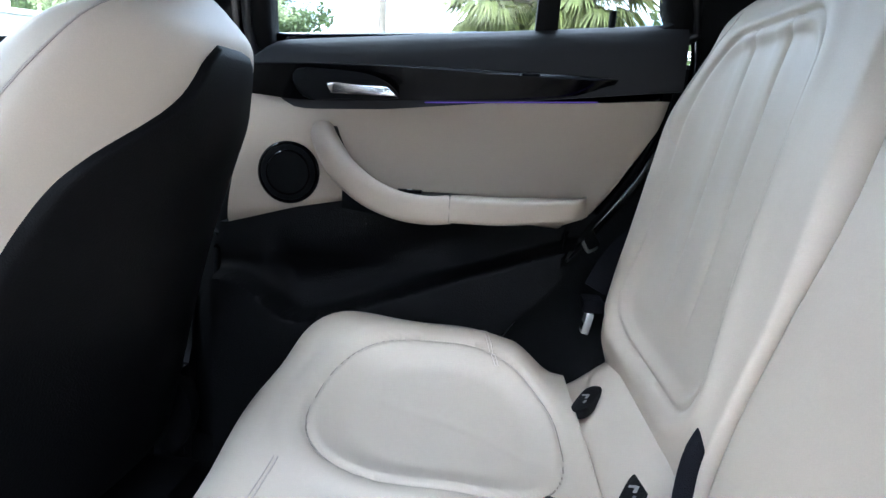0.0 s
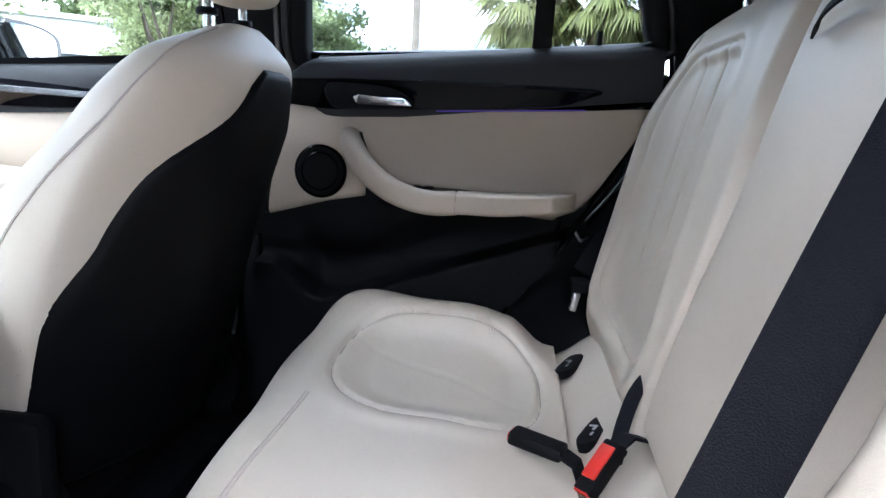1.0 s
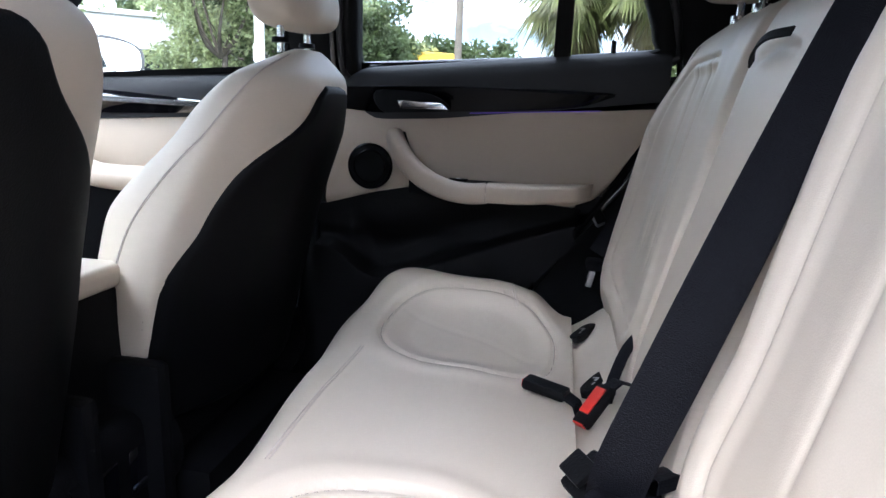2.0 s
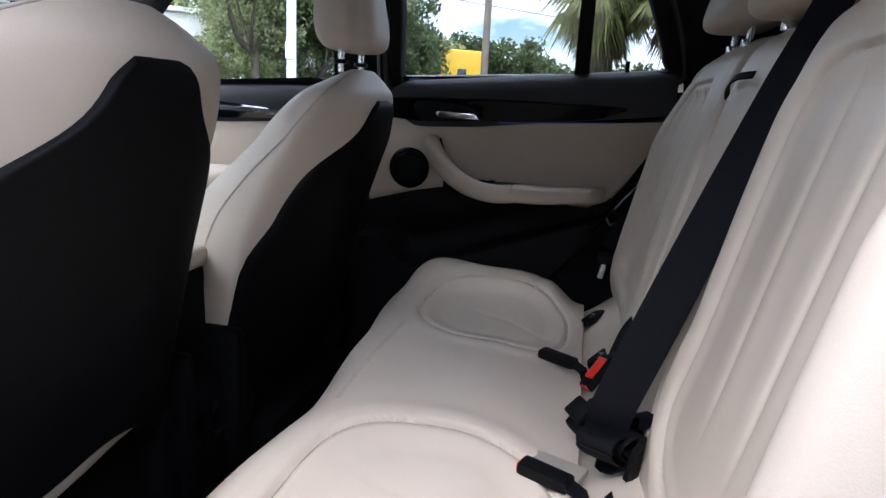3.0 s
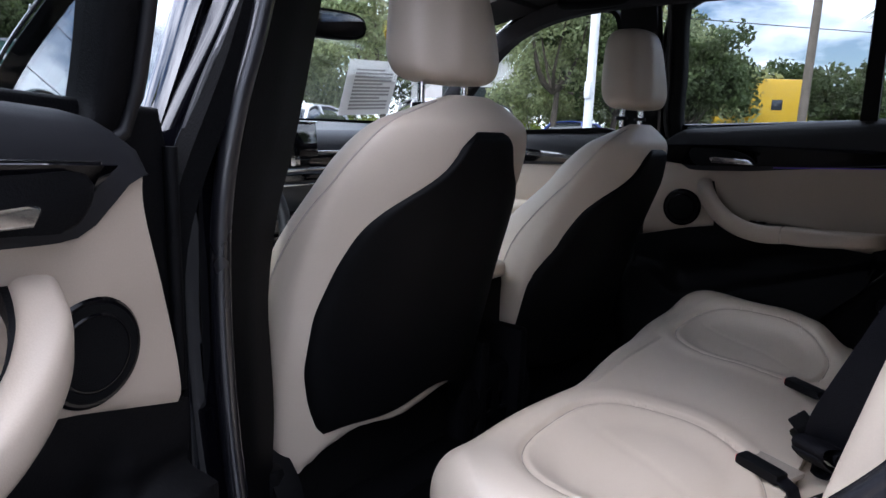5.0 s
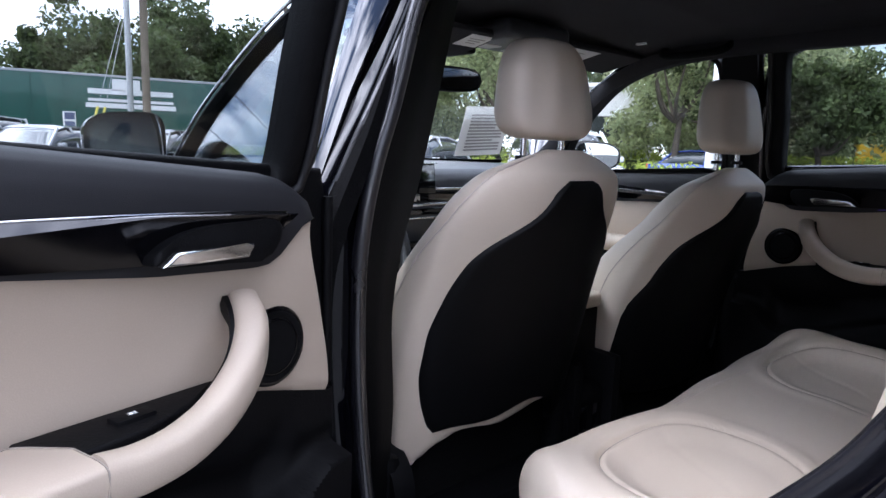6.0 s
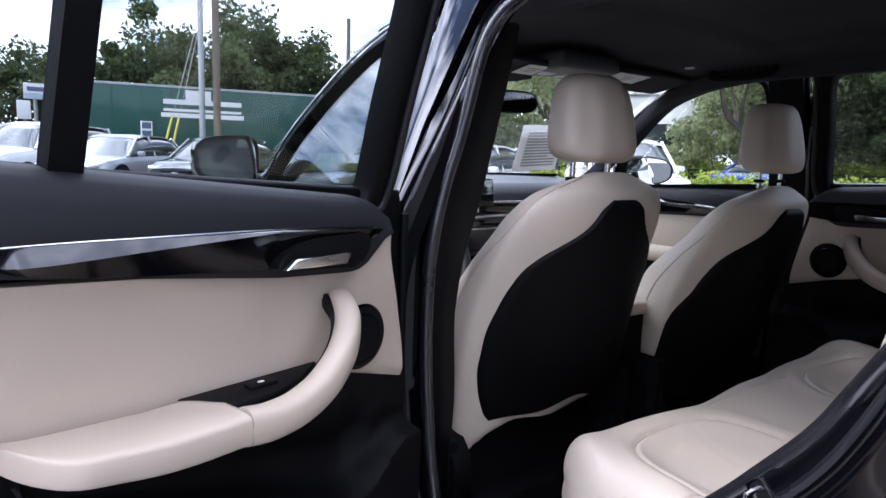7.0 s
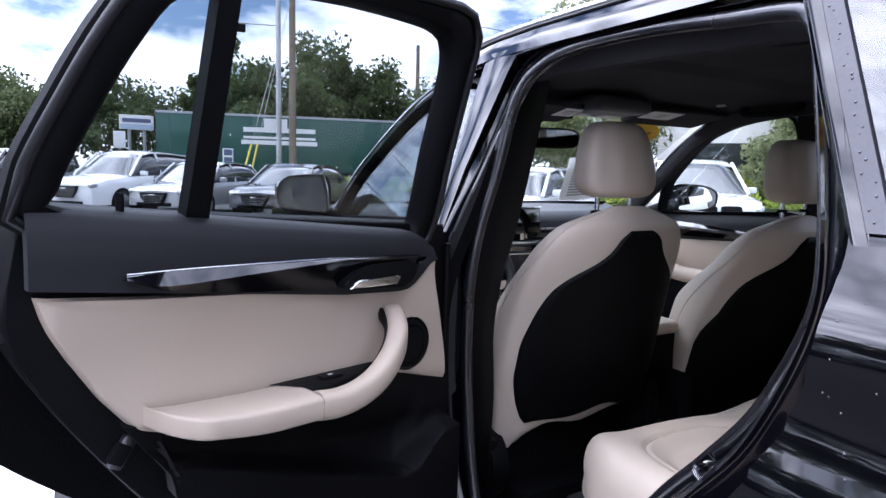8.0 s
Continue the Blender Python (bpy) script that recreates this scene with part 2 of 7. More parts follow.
def slab(fn, nu, nv, back):
    """A grid with a second skin displaced by the vector back and joined round the rim."""
    bm = bmesh.new()
    back = Vector(back)
    a = grid(bm, fn, nu, nv)
    b = grid(bm, lambda u, v: Vector(fn(u, v)) + back, nu, nv)
    rim = [(i, 0) for i in range(nu)] + [(nu - 1, j) for j in range(1, nv)] + [(i, nv - 1) for i in range(nu - 2, -1, -1)] + [(0, j) for j in range(nv - 2, 0, -1)]
    for (i, j), (k, m) in zip(rim, rim[1:] + rim[:1]):
        bm.faces.new((a[i][j], b[i][j], b[k][m], a[k][m]))
    return bm


def box(bm, centre, size, bevel=0.0, turn=None, segments=2):
    r = bmesh.ops.create_cube(bm, size=1.0)
    vs = r["verts"]
    bmesh.ops.scale(bm, verts=vs, vec=size)
    if bevel:
        es = list({e for v in vs for e in v.link_edges})
        q = bmesh.ops.bevel(bm, geom=es, offset=bevel, segments=segments, affect="EDGES", profile=0.6)
        vs = list({v for f in q["faces"] for v in f.verts} | {v for v in vs if v.is_valid})
    if turn is not None:
        bmesh.ops.transform(bm, verts=vs, matrix=turn.to_4x4())
    bmesh.ops.translate(bm, verts=vs, vec=centre)
    return vs


def tube(bm, pts, radius, seg=10, closed=False, shape=None, up=(0, 0, 1)):
    """Sweeps a round or given outline (points of 2D) along pts; radius: a number or one for each point."""
    pts = [Vector(p) for p in pts]
    n = len(pts)
    rings = []
    for i, p in enumerate(pts):
        a = pts[(i - 1) % n] if (i or closed) else p
        b = pts[(i + 1) % n] if (i < n - 1 or closed) else p
        d = (b - a).normalized()
        side = d.cross(Vector(up))
        if side.length < 1e-4:
            side = d.cross(Vector((1, 0, 0)))
        side.normalize()
        top = side.cross(d)
        r = radius[i] if isinstance(radius, (list, tuple)) else radius
        outline = shape or [(math.cos(2 * math.pi * k / seg), math.sin(2 * math.pi * k / seg)) for k in range(seg)]
        rings.append([bm.verts.new(p + side * (x * r) + top * (y * r)) for x, y in outline])
    m = len(rings[0])
    for i in range(n if closed else n - 1):
        for k in range(m):
            bm.faces.new((rings[i][k], rings[i][(k + 1) % m], rings[(i + 1) % n][(k + 1) % m], rings[(i + 1) % n][k]))
    if not closed:
        bm.faces.new(rings[0][::-1])
        bm.faces.new(rings[-1])
    return rings


def plate(bm, outline, lift, a, b, bevel=0.0):
    """An outline of 2D points as a plate between the depths a and b; lift(x, z, depth) gives the place."""
    low = [bm.verts.new(lift(x, z, a)) for x, z in outline]
    top = [bm.verts.new(lift(x, z, b)) for x, z in outline]
    n = len(outline)
    bm.faces.new(low[::-1])
    cap = bm.faces.new(top)
    for i in range(n):
        bm.faces.new((low[i], low[(i + 1) % n], top[(i + 1) % n], top[i]))
    if bevel:
        bmesh.ops.bevel(bm, geom=list(cap.edges), offset=bevel, segments=3, affect="EDGES", profile=0.5)


def strap(bm, pts, width, thick, across):
    """A flat band along pts; across: its width's direction, or one for each point."""
    pts = [Vector(p) for p in pts]
    n = len(pts)
    rows = []
    for i, p in enumerate(pts):
        d = (pts[min(i + 1, n - 1)] - pts[max(i - 1, 0)]).normalized()
        w = Vector(across[i] if isinstance(across[0], (tuple, list, Vector)) else across)
        w = (w - d * w.dot(d)).normalized() * width / 2
        q = d.cross(w).normalized() * thick / 2
        rows.append([bm.verts.new(p + w * a + q * b) for a, b in ((-1, -0.4), (-0.9, -1), (0.9, -1), (1, -0.4), (1, 0.4), (0.9, 1), (-0.9, 1), (-1, 0.4))])
    for a, b in zip(rows, rows[1:]):
        for k in range(8):
            bm.faces.new((a[k], a[(k + 1) % 8], b[(k + 1) % 8], b[k]))
    bm.faces.new(rows[0][::-1])
    bm.faces.new(rows[-1])


def disc(bm, centre, normal, r, depth, seg=32, inner=0.0):
    """A round plate or ring facing normal."""
    n = Vector(normal).normalized()
    s = n.cross(Vector((0, 0, 1)))
    s = s.normalized() if s.length > 1e-3 else Vector((1, 0, 0))
    t = s.cross(n)
    c = Vector(centre)
    prof = [(inner, 0), (inner, depth), (r * 0.94, depth), (r, depth * 0.5), (r, 0)] if inner else [(r, 0), (r, depth * 0.5), (r * 0.95, depth)]
    rings = [[bm.verts.new(c + (s * math.cos(2 * math.pi * k / seg) + t * math.sin(2 * math.pi * k / seg)) * q + n * h) for k in range(seg)] for q, h in prof]
    pairs = list(zip(rings, rings[1:]))
    if inner:
        pairs.append((rings[-1], rings[0]))
    else:
        bm.faces.new(rings[-1])
        bm.faces.new(rings[0][::-1])
    for a, b in pairs:
        for k in range(seg):
            bm.faces.new((a[k], a[(k + 1) % seg], b[(k + 1) % seg], b[k]))


def bump(d, w):
    return math.exp(-(d / w) ** 2)


def ease(x):
    x = min(max(x, 0.0), 1.0)
    return x * x * (3 - 2 * x)


# ---- the car: shared outlines (x to the rear, y to the passenger side, metres) ----
LIP = [(-.55, .50), (-.60, .68), (-.62, .88), (-.612, 1.10), (-.60, 1.30), (-.575, 1.434), (-.52, 1.488), (-.42, 1.512), (-.22, 1.51), (-.02, 1.487), (.03, 1.455),
       (.06, 1.377), (.118, 1.20), (.126, 1.10), (.08, .974), (.006, .872), (-.065, .786), (-.15, .66), (-.22, .54), (-.30, .46), (-.42, .44), (-.50, .455)]


def lip_y(z):
    k = min(max((z - 0.98) / 0.24, 0.0), 1.0)
    return 0.72 - 0.36 * (0.12 * k * k if z < 1.22 else z - 1.1)


def pane_y(z):
    return 0.70 - (z - 1.17) * 0.36


def side_y(x, z):
    """Half the body's width outside."""
    y = 0.895 - 0.055 * max(0.0, (z - 0.80) / 0.35) ** 2 - 0.05 * max(0.0, (0.55 - z) / 0.3) ** 2
    y += 0.010 * bump(z - 0.93, 0.035)
    return y - 0.10 * (abs(x + 0.85) / 2.15) ** 4


def offset_loop(loop, d):
    n = len(loop)
    out = []
    for i, p in enumerate(loop):
        t = (loop[(i + 1) % n] - loop[i - 1]).normalized()
        out.append(p + Vector((-t.y, t.x)) * d)
    return out


suv = thing("suv", "black metallic compact suv with oyster leather cabin", "car")


def aperture(loop2d, s, wide):
    """The painted jamb round a door opening, and its rubber seal; wide: how far the jamb reaches out."""
    base = [Vector((p.x, p.y)) for p in spline([(x, z, 0) for x, z in loop2d], 240, True)]
    steps = [(0.0, 0.0), (0.014, 0.006), (0.026, 0.03), (0.034, 0.075), (0.052, 0.088), (0.075, 0.10)]
    bm = bmesh.new()
    rings = []
    for off, dy in steps:
        lo = offset_loop(base, off * wide)
        rings.append([bm.verts.new((lambda w: (q.x + (p.x - q.x) * w, s * (lip_y(q.y) + dy * (1 - .6 * ease((q.y - .93) / .36) * max(ease((-.30 - q.x) / .15), ease((q.y - 1.40) / .07)))), q.y + (p.y - q.y) * w))(1 - .70 * ease((q.y - 1.12) / .26) * ease((.0 - q.x) / .06))) for p, q in zip(lo, base)])
    for a, b in zip(rings, rings[1:]):
        for k in range(240):
            bm.faces.new((a[k], a[(k + 1) % 240], b[(k + 1) % 240], b[k]))
    part("door_jamb", bm, JAMB, suv, "glossy black painted door jamb", 60)
    bm = bmesh.new()
    def bead(p):
        """The main seal stands further out along the roof and down the rear edge."""
        rear = ease((p.x + .11) / .17) * ease((p.y - .98) / .16)
        roof = ease((p.y - 1.20) / .29) * (1 - rear)
        return (p.x + .027 * rear, s * (lip_y(p.y) - .004 + .050 * rear + .040 * roof), p.y - .012 * roof - .006 * rear * ease((p.y - 1.38) / .09))

    tube(bm, [bead(p) for p in base], 0.0125, 12, True, up=(0, 1, 0))
    tube(bm, [(q.x + (p.x - q.x) * (1 - .70 * ease((q.y - 1.12) / .26) * ease((.0 - q.x) / .06)), s * (lip_y(q.y) + 0.052 * (1 - .6 * ease((q.y - .93) / .36) * max(ease((-.30 - q.x) / .15), ease((q.y - 1.40) / .07)))), q.y + (p.y - q.y) * (1 - .70 * ease((q.y - 1.12) / .26) * ease((.0 - q.x) / .06))) for p, q in zip(offset_loop(base, 0.030 * wide), base)], 0.008, 6, True, up=(0, 1, 0))
    part("door_seal", bm, SEAL, suv, "dark rubber door seal", 60)


for side in (-1, 1):
    aperture(LIP, side, 1.0)


def roof_z(x, y):
    return 1.538 + 0.05 * (1 - (y / 0.6) ** 2) - 0.04 * max(0.0, (-0.75 - x) / 0.4) ** 2 - 0.09 * max(0.0, (x - 0.3) / 0.8) ** 2


def liner_z(x, y):
    z = 1.497 + 0.03 * (1 - (y / 0.58) ** 2) - 0.03 * max(0.0, (-0.75 - x) / 0.3) ** 2 - 0.07 * max(0.0, (x - 0.3) / 0.8) ** 2
    inside = min(ease((0.40 - abs(y)) / 0.03), ease((x + 0.62) / 0.03), ease((0.30 - x) / 0.03))
    return z + 0.018 * inside


part("roof", slab(lambda u, v: (-1.10 + 2.18 * u, (2 * v - 1) * (.585 - .03 * ease((.25 - u) / .2)), roof_z(-1.10 + 2.18 * u, (2 * v - 1) * .585)), 40, 24, (0, 0, -0.012)), PAINT, suv, "glossy black roof panel")
part("headliner", slab(lambda u, v: (-1.10 + 2.15 * u, -0.575 + 1.15 * v, liner_z(-1.10 + 2.15 * u, -0.575 + 1.15 * v)), 90, 60, (0, 0, 0.012)), HEADLINER, suv, "dark anthracite cloth headliner")

CANT = [(-1.76, .775, .98), (-1.47, .70, 1.12), (-1.36, .658, 1.25), (-1.18, .612, 1.385), (-.97, .585, 1.487), (-.78, .584, 1.520), (-.40, .588, 1.530), (0, .590, 1.522), (.35, .60, 1.492), (.70, .63, 1.43), (1.02, .66, 1.34)]


def PILLAR_IN(z):
    return soft_table([(.40, .60), (.70, .582), (.88, .592), (1.0, .574), (1.1, .540), (1.2, .514), (1.3, .490), (1.4, .466), (1.5, .445)], z)


for s in (-1, 1):
    bm = bmesh.new()
    tube(bm, spline([(x, s * y, z) for x, y, z in CANT], 60), [.013 + .017 * ease((k - 18) / 12) for k in range(60)], shape=[(-1, -.5), (-.6, -1), (.4, -1), (1, -.3), (1, .3), (.4, .9), (-.6, .9), (-1, .4)])
    part("cant_rail", bm, PAINT, suv, "glossy black roof side rail", 50)
    bm = bmesh.new()
    tube(bm, spline([(-.95, s * .566, 1.545), (-.78, s * .565, 1.577), (-.4, s * .564, 1.584), (.3, s * .572, 1.568), (.75, s * .59, 1.505), (.85, s * .60, 1.47)], 40), 0.010, 8)
    part("roof_rail", bm, ALU, suv, "satin aluminium roof rail")
    bm = bmesh.new()
    tube(bm, spline([(-1.72, s * .72, 1.00), (-1.44, s * .655, 1.14), (-1.22, s * .61, 1.305), (-1.03, s * .57, 1.425), (-.80, s * .553, 1.482), (-.40, s * .55, 1.490), (.0, s * .55, 1.478), (.35, s * .56, 1.44), (.75, s * .575, 1.38)], 50), 0.026,
         shape=[(-1, -.5), (-.6, -1), (.6, -1), (1, -.5), (1, .7), (-1, .7)])
    part("pillar_trim", bm, HEADLINER, suv, "dark cloth windscreen pillar trim", 50)
    # painted side of the roof above the doors, with its joint
    def roof_side(u, v, s=s):
        x = -1.62 + 2.42 * u
        y, z = lerp_table([(0, .630), (.3, .618), (.6, .600), (1, .560)], v), lerp_table([(0, 1.514), (.3, 1.540), (.6, 1.564), (1, 1.580)], v)
        if x < -.60:
            k = 1 - .62 * ease((-.70 - x) / .45)
            cy, cz = soft_table([(a, b) for a, b, c in CANT], x), soft_table([(a, c) for a, b, c in CANT], x)
            y, z = cy + .004 * (1 - k) + (y - .586) * k, cz + (z - 1.526) * k
        return (x, s * y, z - .10 * max(0.0, (x - .25) / .55) ** 2)

    rs = part("roof_side", slab(roof_side, 70, 14, (0, -s * .008, -.008)), PAINT, suv, "glossy black painted roof side", 60)
    bm = bmesh.new()
    tube(bm, [(lambda p: (p[0], p[1] + s * .002, p[2] + .001))(roof_side(.30 + .66 * k / 40, .62)) for k in range(41)], .003, 6)
    part("roof_joint", bm, RUBBER, rs, "thin black roof joint")
    # centre pillar between the doors
    bm = slab(lambda u, v: (-.705 + (.10 if s > 0 else .072) * u, s * ((lip_y(.36 + 1.14 * v)) - .014 - .012 * math.sin(math.pi * u)), .36 + 1.14 * v), 8, 30, (0, s * 0.03, 0))
    part("centre_pillar_trim", bm, PLASTIC, suv, "black plastic centre pillar trim")
    if s < 0:
        bm = slab(lambda u, v: (lerp_table([(0, -.636), (.35, -.660), (.7, -.698), (.85, -.722), (1, -.735)], u), s * (lerp_table([(0, lip_y(.40 + 1.08 * v) - .006), (.35, .45 * lip_y(.40 + 1.08 * v) + .55 * PILLAR_IN(.40 + 1.08 * v)), (.7, PILLAR_IN(.40 + 1.08 * v)), (.85, PILLAR_IN(.40 + 1.08 * v) + .008), (1, lip_y(.40 + 1.08 * v) - .01)], u)), .40 + 1.08 * v), 14, 30, (0, s * 0.012, 0))
        part("belt_cover", bm, PLASTIC, suv, "black grained pillar cover over the belt reel", 60)
    bm = slab(lambda u, v: (-.705 + .10 * u, s * (lip_y(.36 + 1.12 * v) + .082 - .055 * ease((.36 + 1.12 * v - .93) / .30)), .36 + 1.12 * v), 4, 40, (0, -s * 0.03, 0))
    part("centre_pillar", bm, CARPET, suv)

    bm = slab(lambda u, v: (.069 + .029 * u - (1.16 + .34 * v - 1.452) * .463, s * (pane_y(1.16 + .34 * v) + .088 + .015 * ease(u * 2.0)), 1.16 + .34 * v), 12, 30, (0, -s * 0.02, 0))
    part("rear_pillar_skin", bm, PAINT, suv, "gloss black rear pillar beside the door", 60)
    # the trim between the rear opening and the seat
    rear_lip = spline([(x, z, 0) for x, z in LIP[9:20]], 60)

    def pillar_skin(u, v, rear_lip=rear_lip, s=s):
        p = rear_lip[round(u * 59)]
        w = ease(v)
        z = p.y + (0.03 * v if p.y < 1.0 else -0.02 * v)
        return (p.x + 0.012 + 0.16 * v + 0.05 * v * v, s * (lip_y(p.y) - 0.01 - 0.10 * w + 0.012 * math.sin(math.pi * v)), z)

    part("rear_pillar_trim", slab(pillar_skin, 60, 10, (0, s * 0.012, 0)), PLASTIC, suv, "black grained rear pillar and wheel arch trim")
    # cargo side wall and rear pillar
    part("cargo_side_trim", slab(lambda u, v: (.18 + .90 * u, s * (.615 - .02 * math.sin(math.pi * v)), .45 + .76 * v), 10, 10, (0, s * 0.02, 0)), PLASTIC, suv, "black cargo side trim")
    part("tail_pillar", slab(lambda u, v: (.66 + .40 * u, s * (.615 - .05 * v), 1.20 + .29 * v), 8, 8, (0, s * 0.06, 0)), HEADLINER, suv)
    part("cargo_window_rail", slab(lambda u, v: (.10 + .6 * u, s * (.57 + .012 * v), 1.425 + .07 * v), 8, 4, (0, s * 0.03, 0)), HEADLINER, suv)
    # rear quarter outside
    outer = spline([(p.x, p.y, 0) for p in offset_loop([Vector((q.x, q.y)) for q in spline([(x, z, 0) for x, z in LIP], 120, True)], 0.075)], 240, True)

    def front_x(z, outer=outer):
        near = [p.x for p in outer if abs(p.y - z) < 0.02 and p.x > -0.35]
        return max(near) if near else -0.25

    def quarter(u, v, s=s):
        z0 = .36 + .865 * v
        x = front_x(z0) + (1.28 - front_x(z0)) * u ** 1.3
        arch = .35 + math.sqrt(max(0.0, .40 ** 2 - (x - .42) ** 2)) if abs(x - .42) < .40 else .33
        z = max(z0, min(arch, 1.0))
        hip = .003 * math.sin(x * 11 + 1.0) * bump(z - .99, .06) + soft_table([(.33, .835), (.60, .862), (.86, .868), (.945, .870), (.962, .866), (.998, .844), (1.01, .840), (1.03, .841), (1.06, .845), (1.09, .850), (1.105, .852), (1.12, .842), (1.19, .797), (1.225, .772)], z)
        return (x, s * (hip - .02 * u ** 4 - .05 * max(0.0, (x - .5) / .8) ** 2 + 0.010 * bump(math.hypot(x - .42, z - .35) - .44, .05)), z)

    part("rear_quarter_panel", slab(quarter, 50, 80, (0, -s * 0.02, 0)), PAINT, suv, "glossy black rear quarter panel with beaded rain")

    def quarter_pillar(u, v, s=s):
        z = 1.205 + .32 * v
        return (.099 - (z - 1.452) * .463 + .023 * u, s * (pane_y(z) + .104), z)

    part("rear_pillar", slab(quarter_pillar, 4, 30, (0, -s * 0.02, 0)), SATIN_GREY, suv, "grey satin strip on the rear pillar with rain beads")
    part("quarter_glass", slab(lambda u, v: (.124 - (-.227 + .30 * v) * .463 + (.60 - .10 * v) * u, s * (pane_y(1.225 + .30 * v) + .10), 1.225 + .30 * v), 10, 10, (0, -s * 0.005, 0)), SHADE, suv, "dark tinted rear quarter glass")
    part("rear_side_panel", slab(lambda u, v: (.72 + .45 * u, s * (pane_y(1.17 + .36 * v) + .10 - .06 * u), 1.17 + .36 * v), 8, 8, (0, -s * 0.03, 0)), PAINT, suv)
    # sill, wing and bumper sides
    part("sill", slab(lambda u, v: (-1.75 + 1.85 * u, s * (.70 + .17 * v), .40 - .10 * v * v), 20, 8, (0, 0, -0.10)), PAINT, suv, "black door sill")
    part("sill_trim", slab(lambda u, v: (-1.60 + 1.50 * u, s * (.55 + .165 * v), .38 + .055 * ease(v)), 20, 8, (0, 0, -0.04)), PLASTIC, suv, "black scuffed plastic sill trim")

    def wing(u, v, s=s):
        x = -2.95 + 1.23 * u
        arch = .35 + math.sqrt(max(0.0, .40 ** 2 - (x + 2.27) ** 2)) if abs(x + 2.27) < .40 else .30
        z = max(.30 + .68 * v, min(arch, .80))
        return (x, s * (side_y(x, z) - .22 * max(0.0, (-2.5 - x) / .45) ** 2), z)

    part("front_wing", slab(wing, 40, 24, (0, -s * 0.02, 0)), PAINT, suv, "glossy black front wing")

part("bonnet", slab(lambda u, v: (-2.95 + 1.15 * u, -.80 + 1.6 * v, .80 + .24 * u ** .6 - .05 * (2 * v - 1) ** 2 - .10 * max(0, .3 - u)), 24, 20, (0, 0, -0.03)), PAINT, suv, "glossy black bonnet")
part("front_bumper", slab(lambda u, v: (-2.98 + .06 * (2 * u - 1) ** 2 + .03 * v, -.72 + 1.44 * u, .28 + .52 * v), 20, 10, (0.06, 0, 0)), PAINT, suv)
part("rear_bumper", slab(lambda u, v: (1.30 - .10 * (2 * u - 1) ** 4, -.80 + 1.6 * u, .34 + .48 * v), 20, 10, (-0.06, 0, 0)), PAINT, suv)
part("tailgate", slab(lambda u, v: (1.27 - .02 * v, -.74 + 1.48 * u, .80 + .36 * v), 16, 8, (-0.05, 0, 0)), PAINT, suv)
part("tailgate_glass", slab(lambda u, v: (1.22 - .18 * v, (-.66 + .08 * v) + (1.32 - .16 * v) * u, 1.16 + .32 * v), 8, 8, (-0.005, 0, 0)), SHADE, suv, "dark tinted tailgate glass")
part("windscreen", slab(lambda u, v: (-1.83 + .76 * v - .03 * (1 - (2 * u - 1) ** 2), (-.70 + .12 * v) + (1.40 - .24 * v) * u, 1.04 + .44 * v), 16, 16, (0, 0, 0.005)), CLEAR, suv, "clear windscreen")
part("screen_border", slab(lambda u, v: (-1.83 + .76 * (.205 + .035 * v) - .03 * (1 - (2 * u - 1) ** 2) + .006, (-.675 + .004 * v) + (1.35 - .008 * v) * u, 1.04 + .44 * (.205 + .035 * v) - .002), 24, 3, (-.003, 0, 0)), PLASTIC, suv, "black border along the foot of the windscreen")
part("cabin_floor", slab(lambda u, v: (-2.0 + 3.2 * u, -.70 + 1.4 * v, .30 + .10 * bump(-.70 + 1.4 * v, .13)), 30, 40, (0, 0, -0.06)), CARPET, suv, "black carpeted cabin floor")
part("bulkhead", slab(lambda u, v: (-1.95 - .05 * v, -.72 + 1.44 * u, .28 + .75 * v), 8, 8, (-0.03, 0, 0)), CARPET, suv)


def wheel(x, s):
    bm = bmesh.new()
    c = Vector((x, s * .80, .345))
    ring = [(.345, -.09), (.345, .09), (.33, .115), (.25, .12), (.235, .10), (.235, -.10), (.33, -.115)]
    vs = [[bm.verts.new(c + Vector((math.cos(a) * r, s * h, math.sin(a) * r))) for r, h in ring] for a in (2 * math.pi * k / 40 for k in range(40))]
    for k in range(40):
        for j in range(7):
            bm.faces.new((vs[k][j], vs[(k + 1) % 40][j], vs[(k + 1) % 40][(j + 1) % 7], vs[k][(j + 1) % 7]))
    w = part("wheel", bm, RUBBER, suv, "black tyre on an alloy rim")
    bm = bmesh.new()
    disc(bm, c + Vector((0, s * .07, 0)), (0, s, 0), .06, .03)
    for k in range(10):
        a = 2 * math.pi * k / 10
        box(bm, c + Vector((math.cos(a) * .14, s * .085, math.sin(a) * .14)), (.20, .025, .035), .006, Matrix.Rotation(-a, 3, "Y"))
    disc(bm, c + Vector((0, s * .06, 0)), (0, s, 0), .238, .04, 40, .21)
    part("rim", bm, STEEL, w)


for wx in (-2.27, .42):
    for ws in (-1, 1):
        wheel(wx, ws)


# ---- rear doors ----
def sill_z(x):
    return 1.152 + (x + 0.53) * 0.085


DOOR_REAR = [(1.22, .105), (1.16, .112), (1.08, .112), (1.03, .098), (.935, .05), (.82, -.028), (.70, -.125), (.58, -.205), (.50, -.26), (.42, -.33)]


def door_rear_x(z):
    return lerp_table(sorted(DOOR_REAR), z)


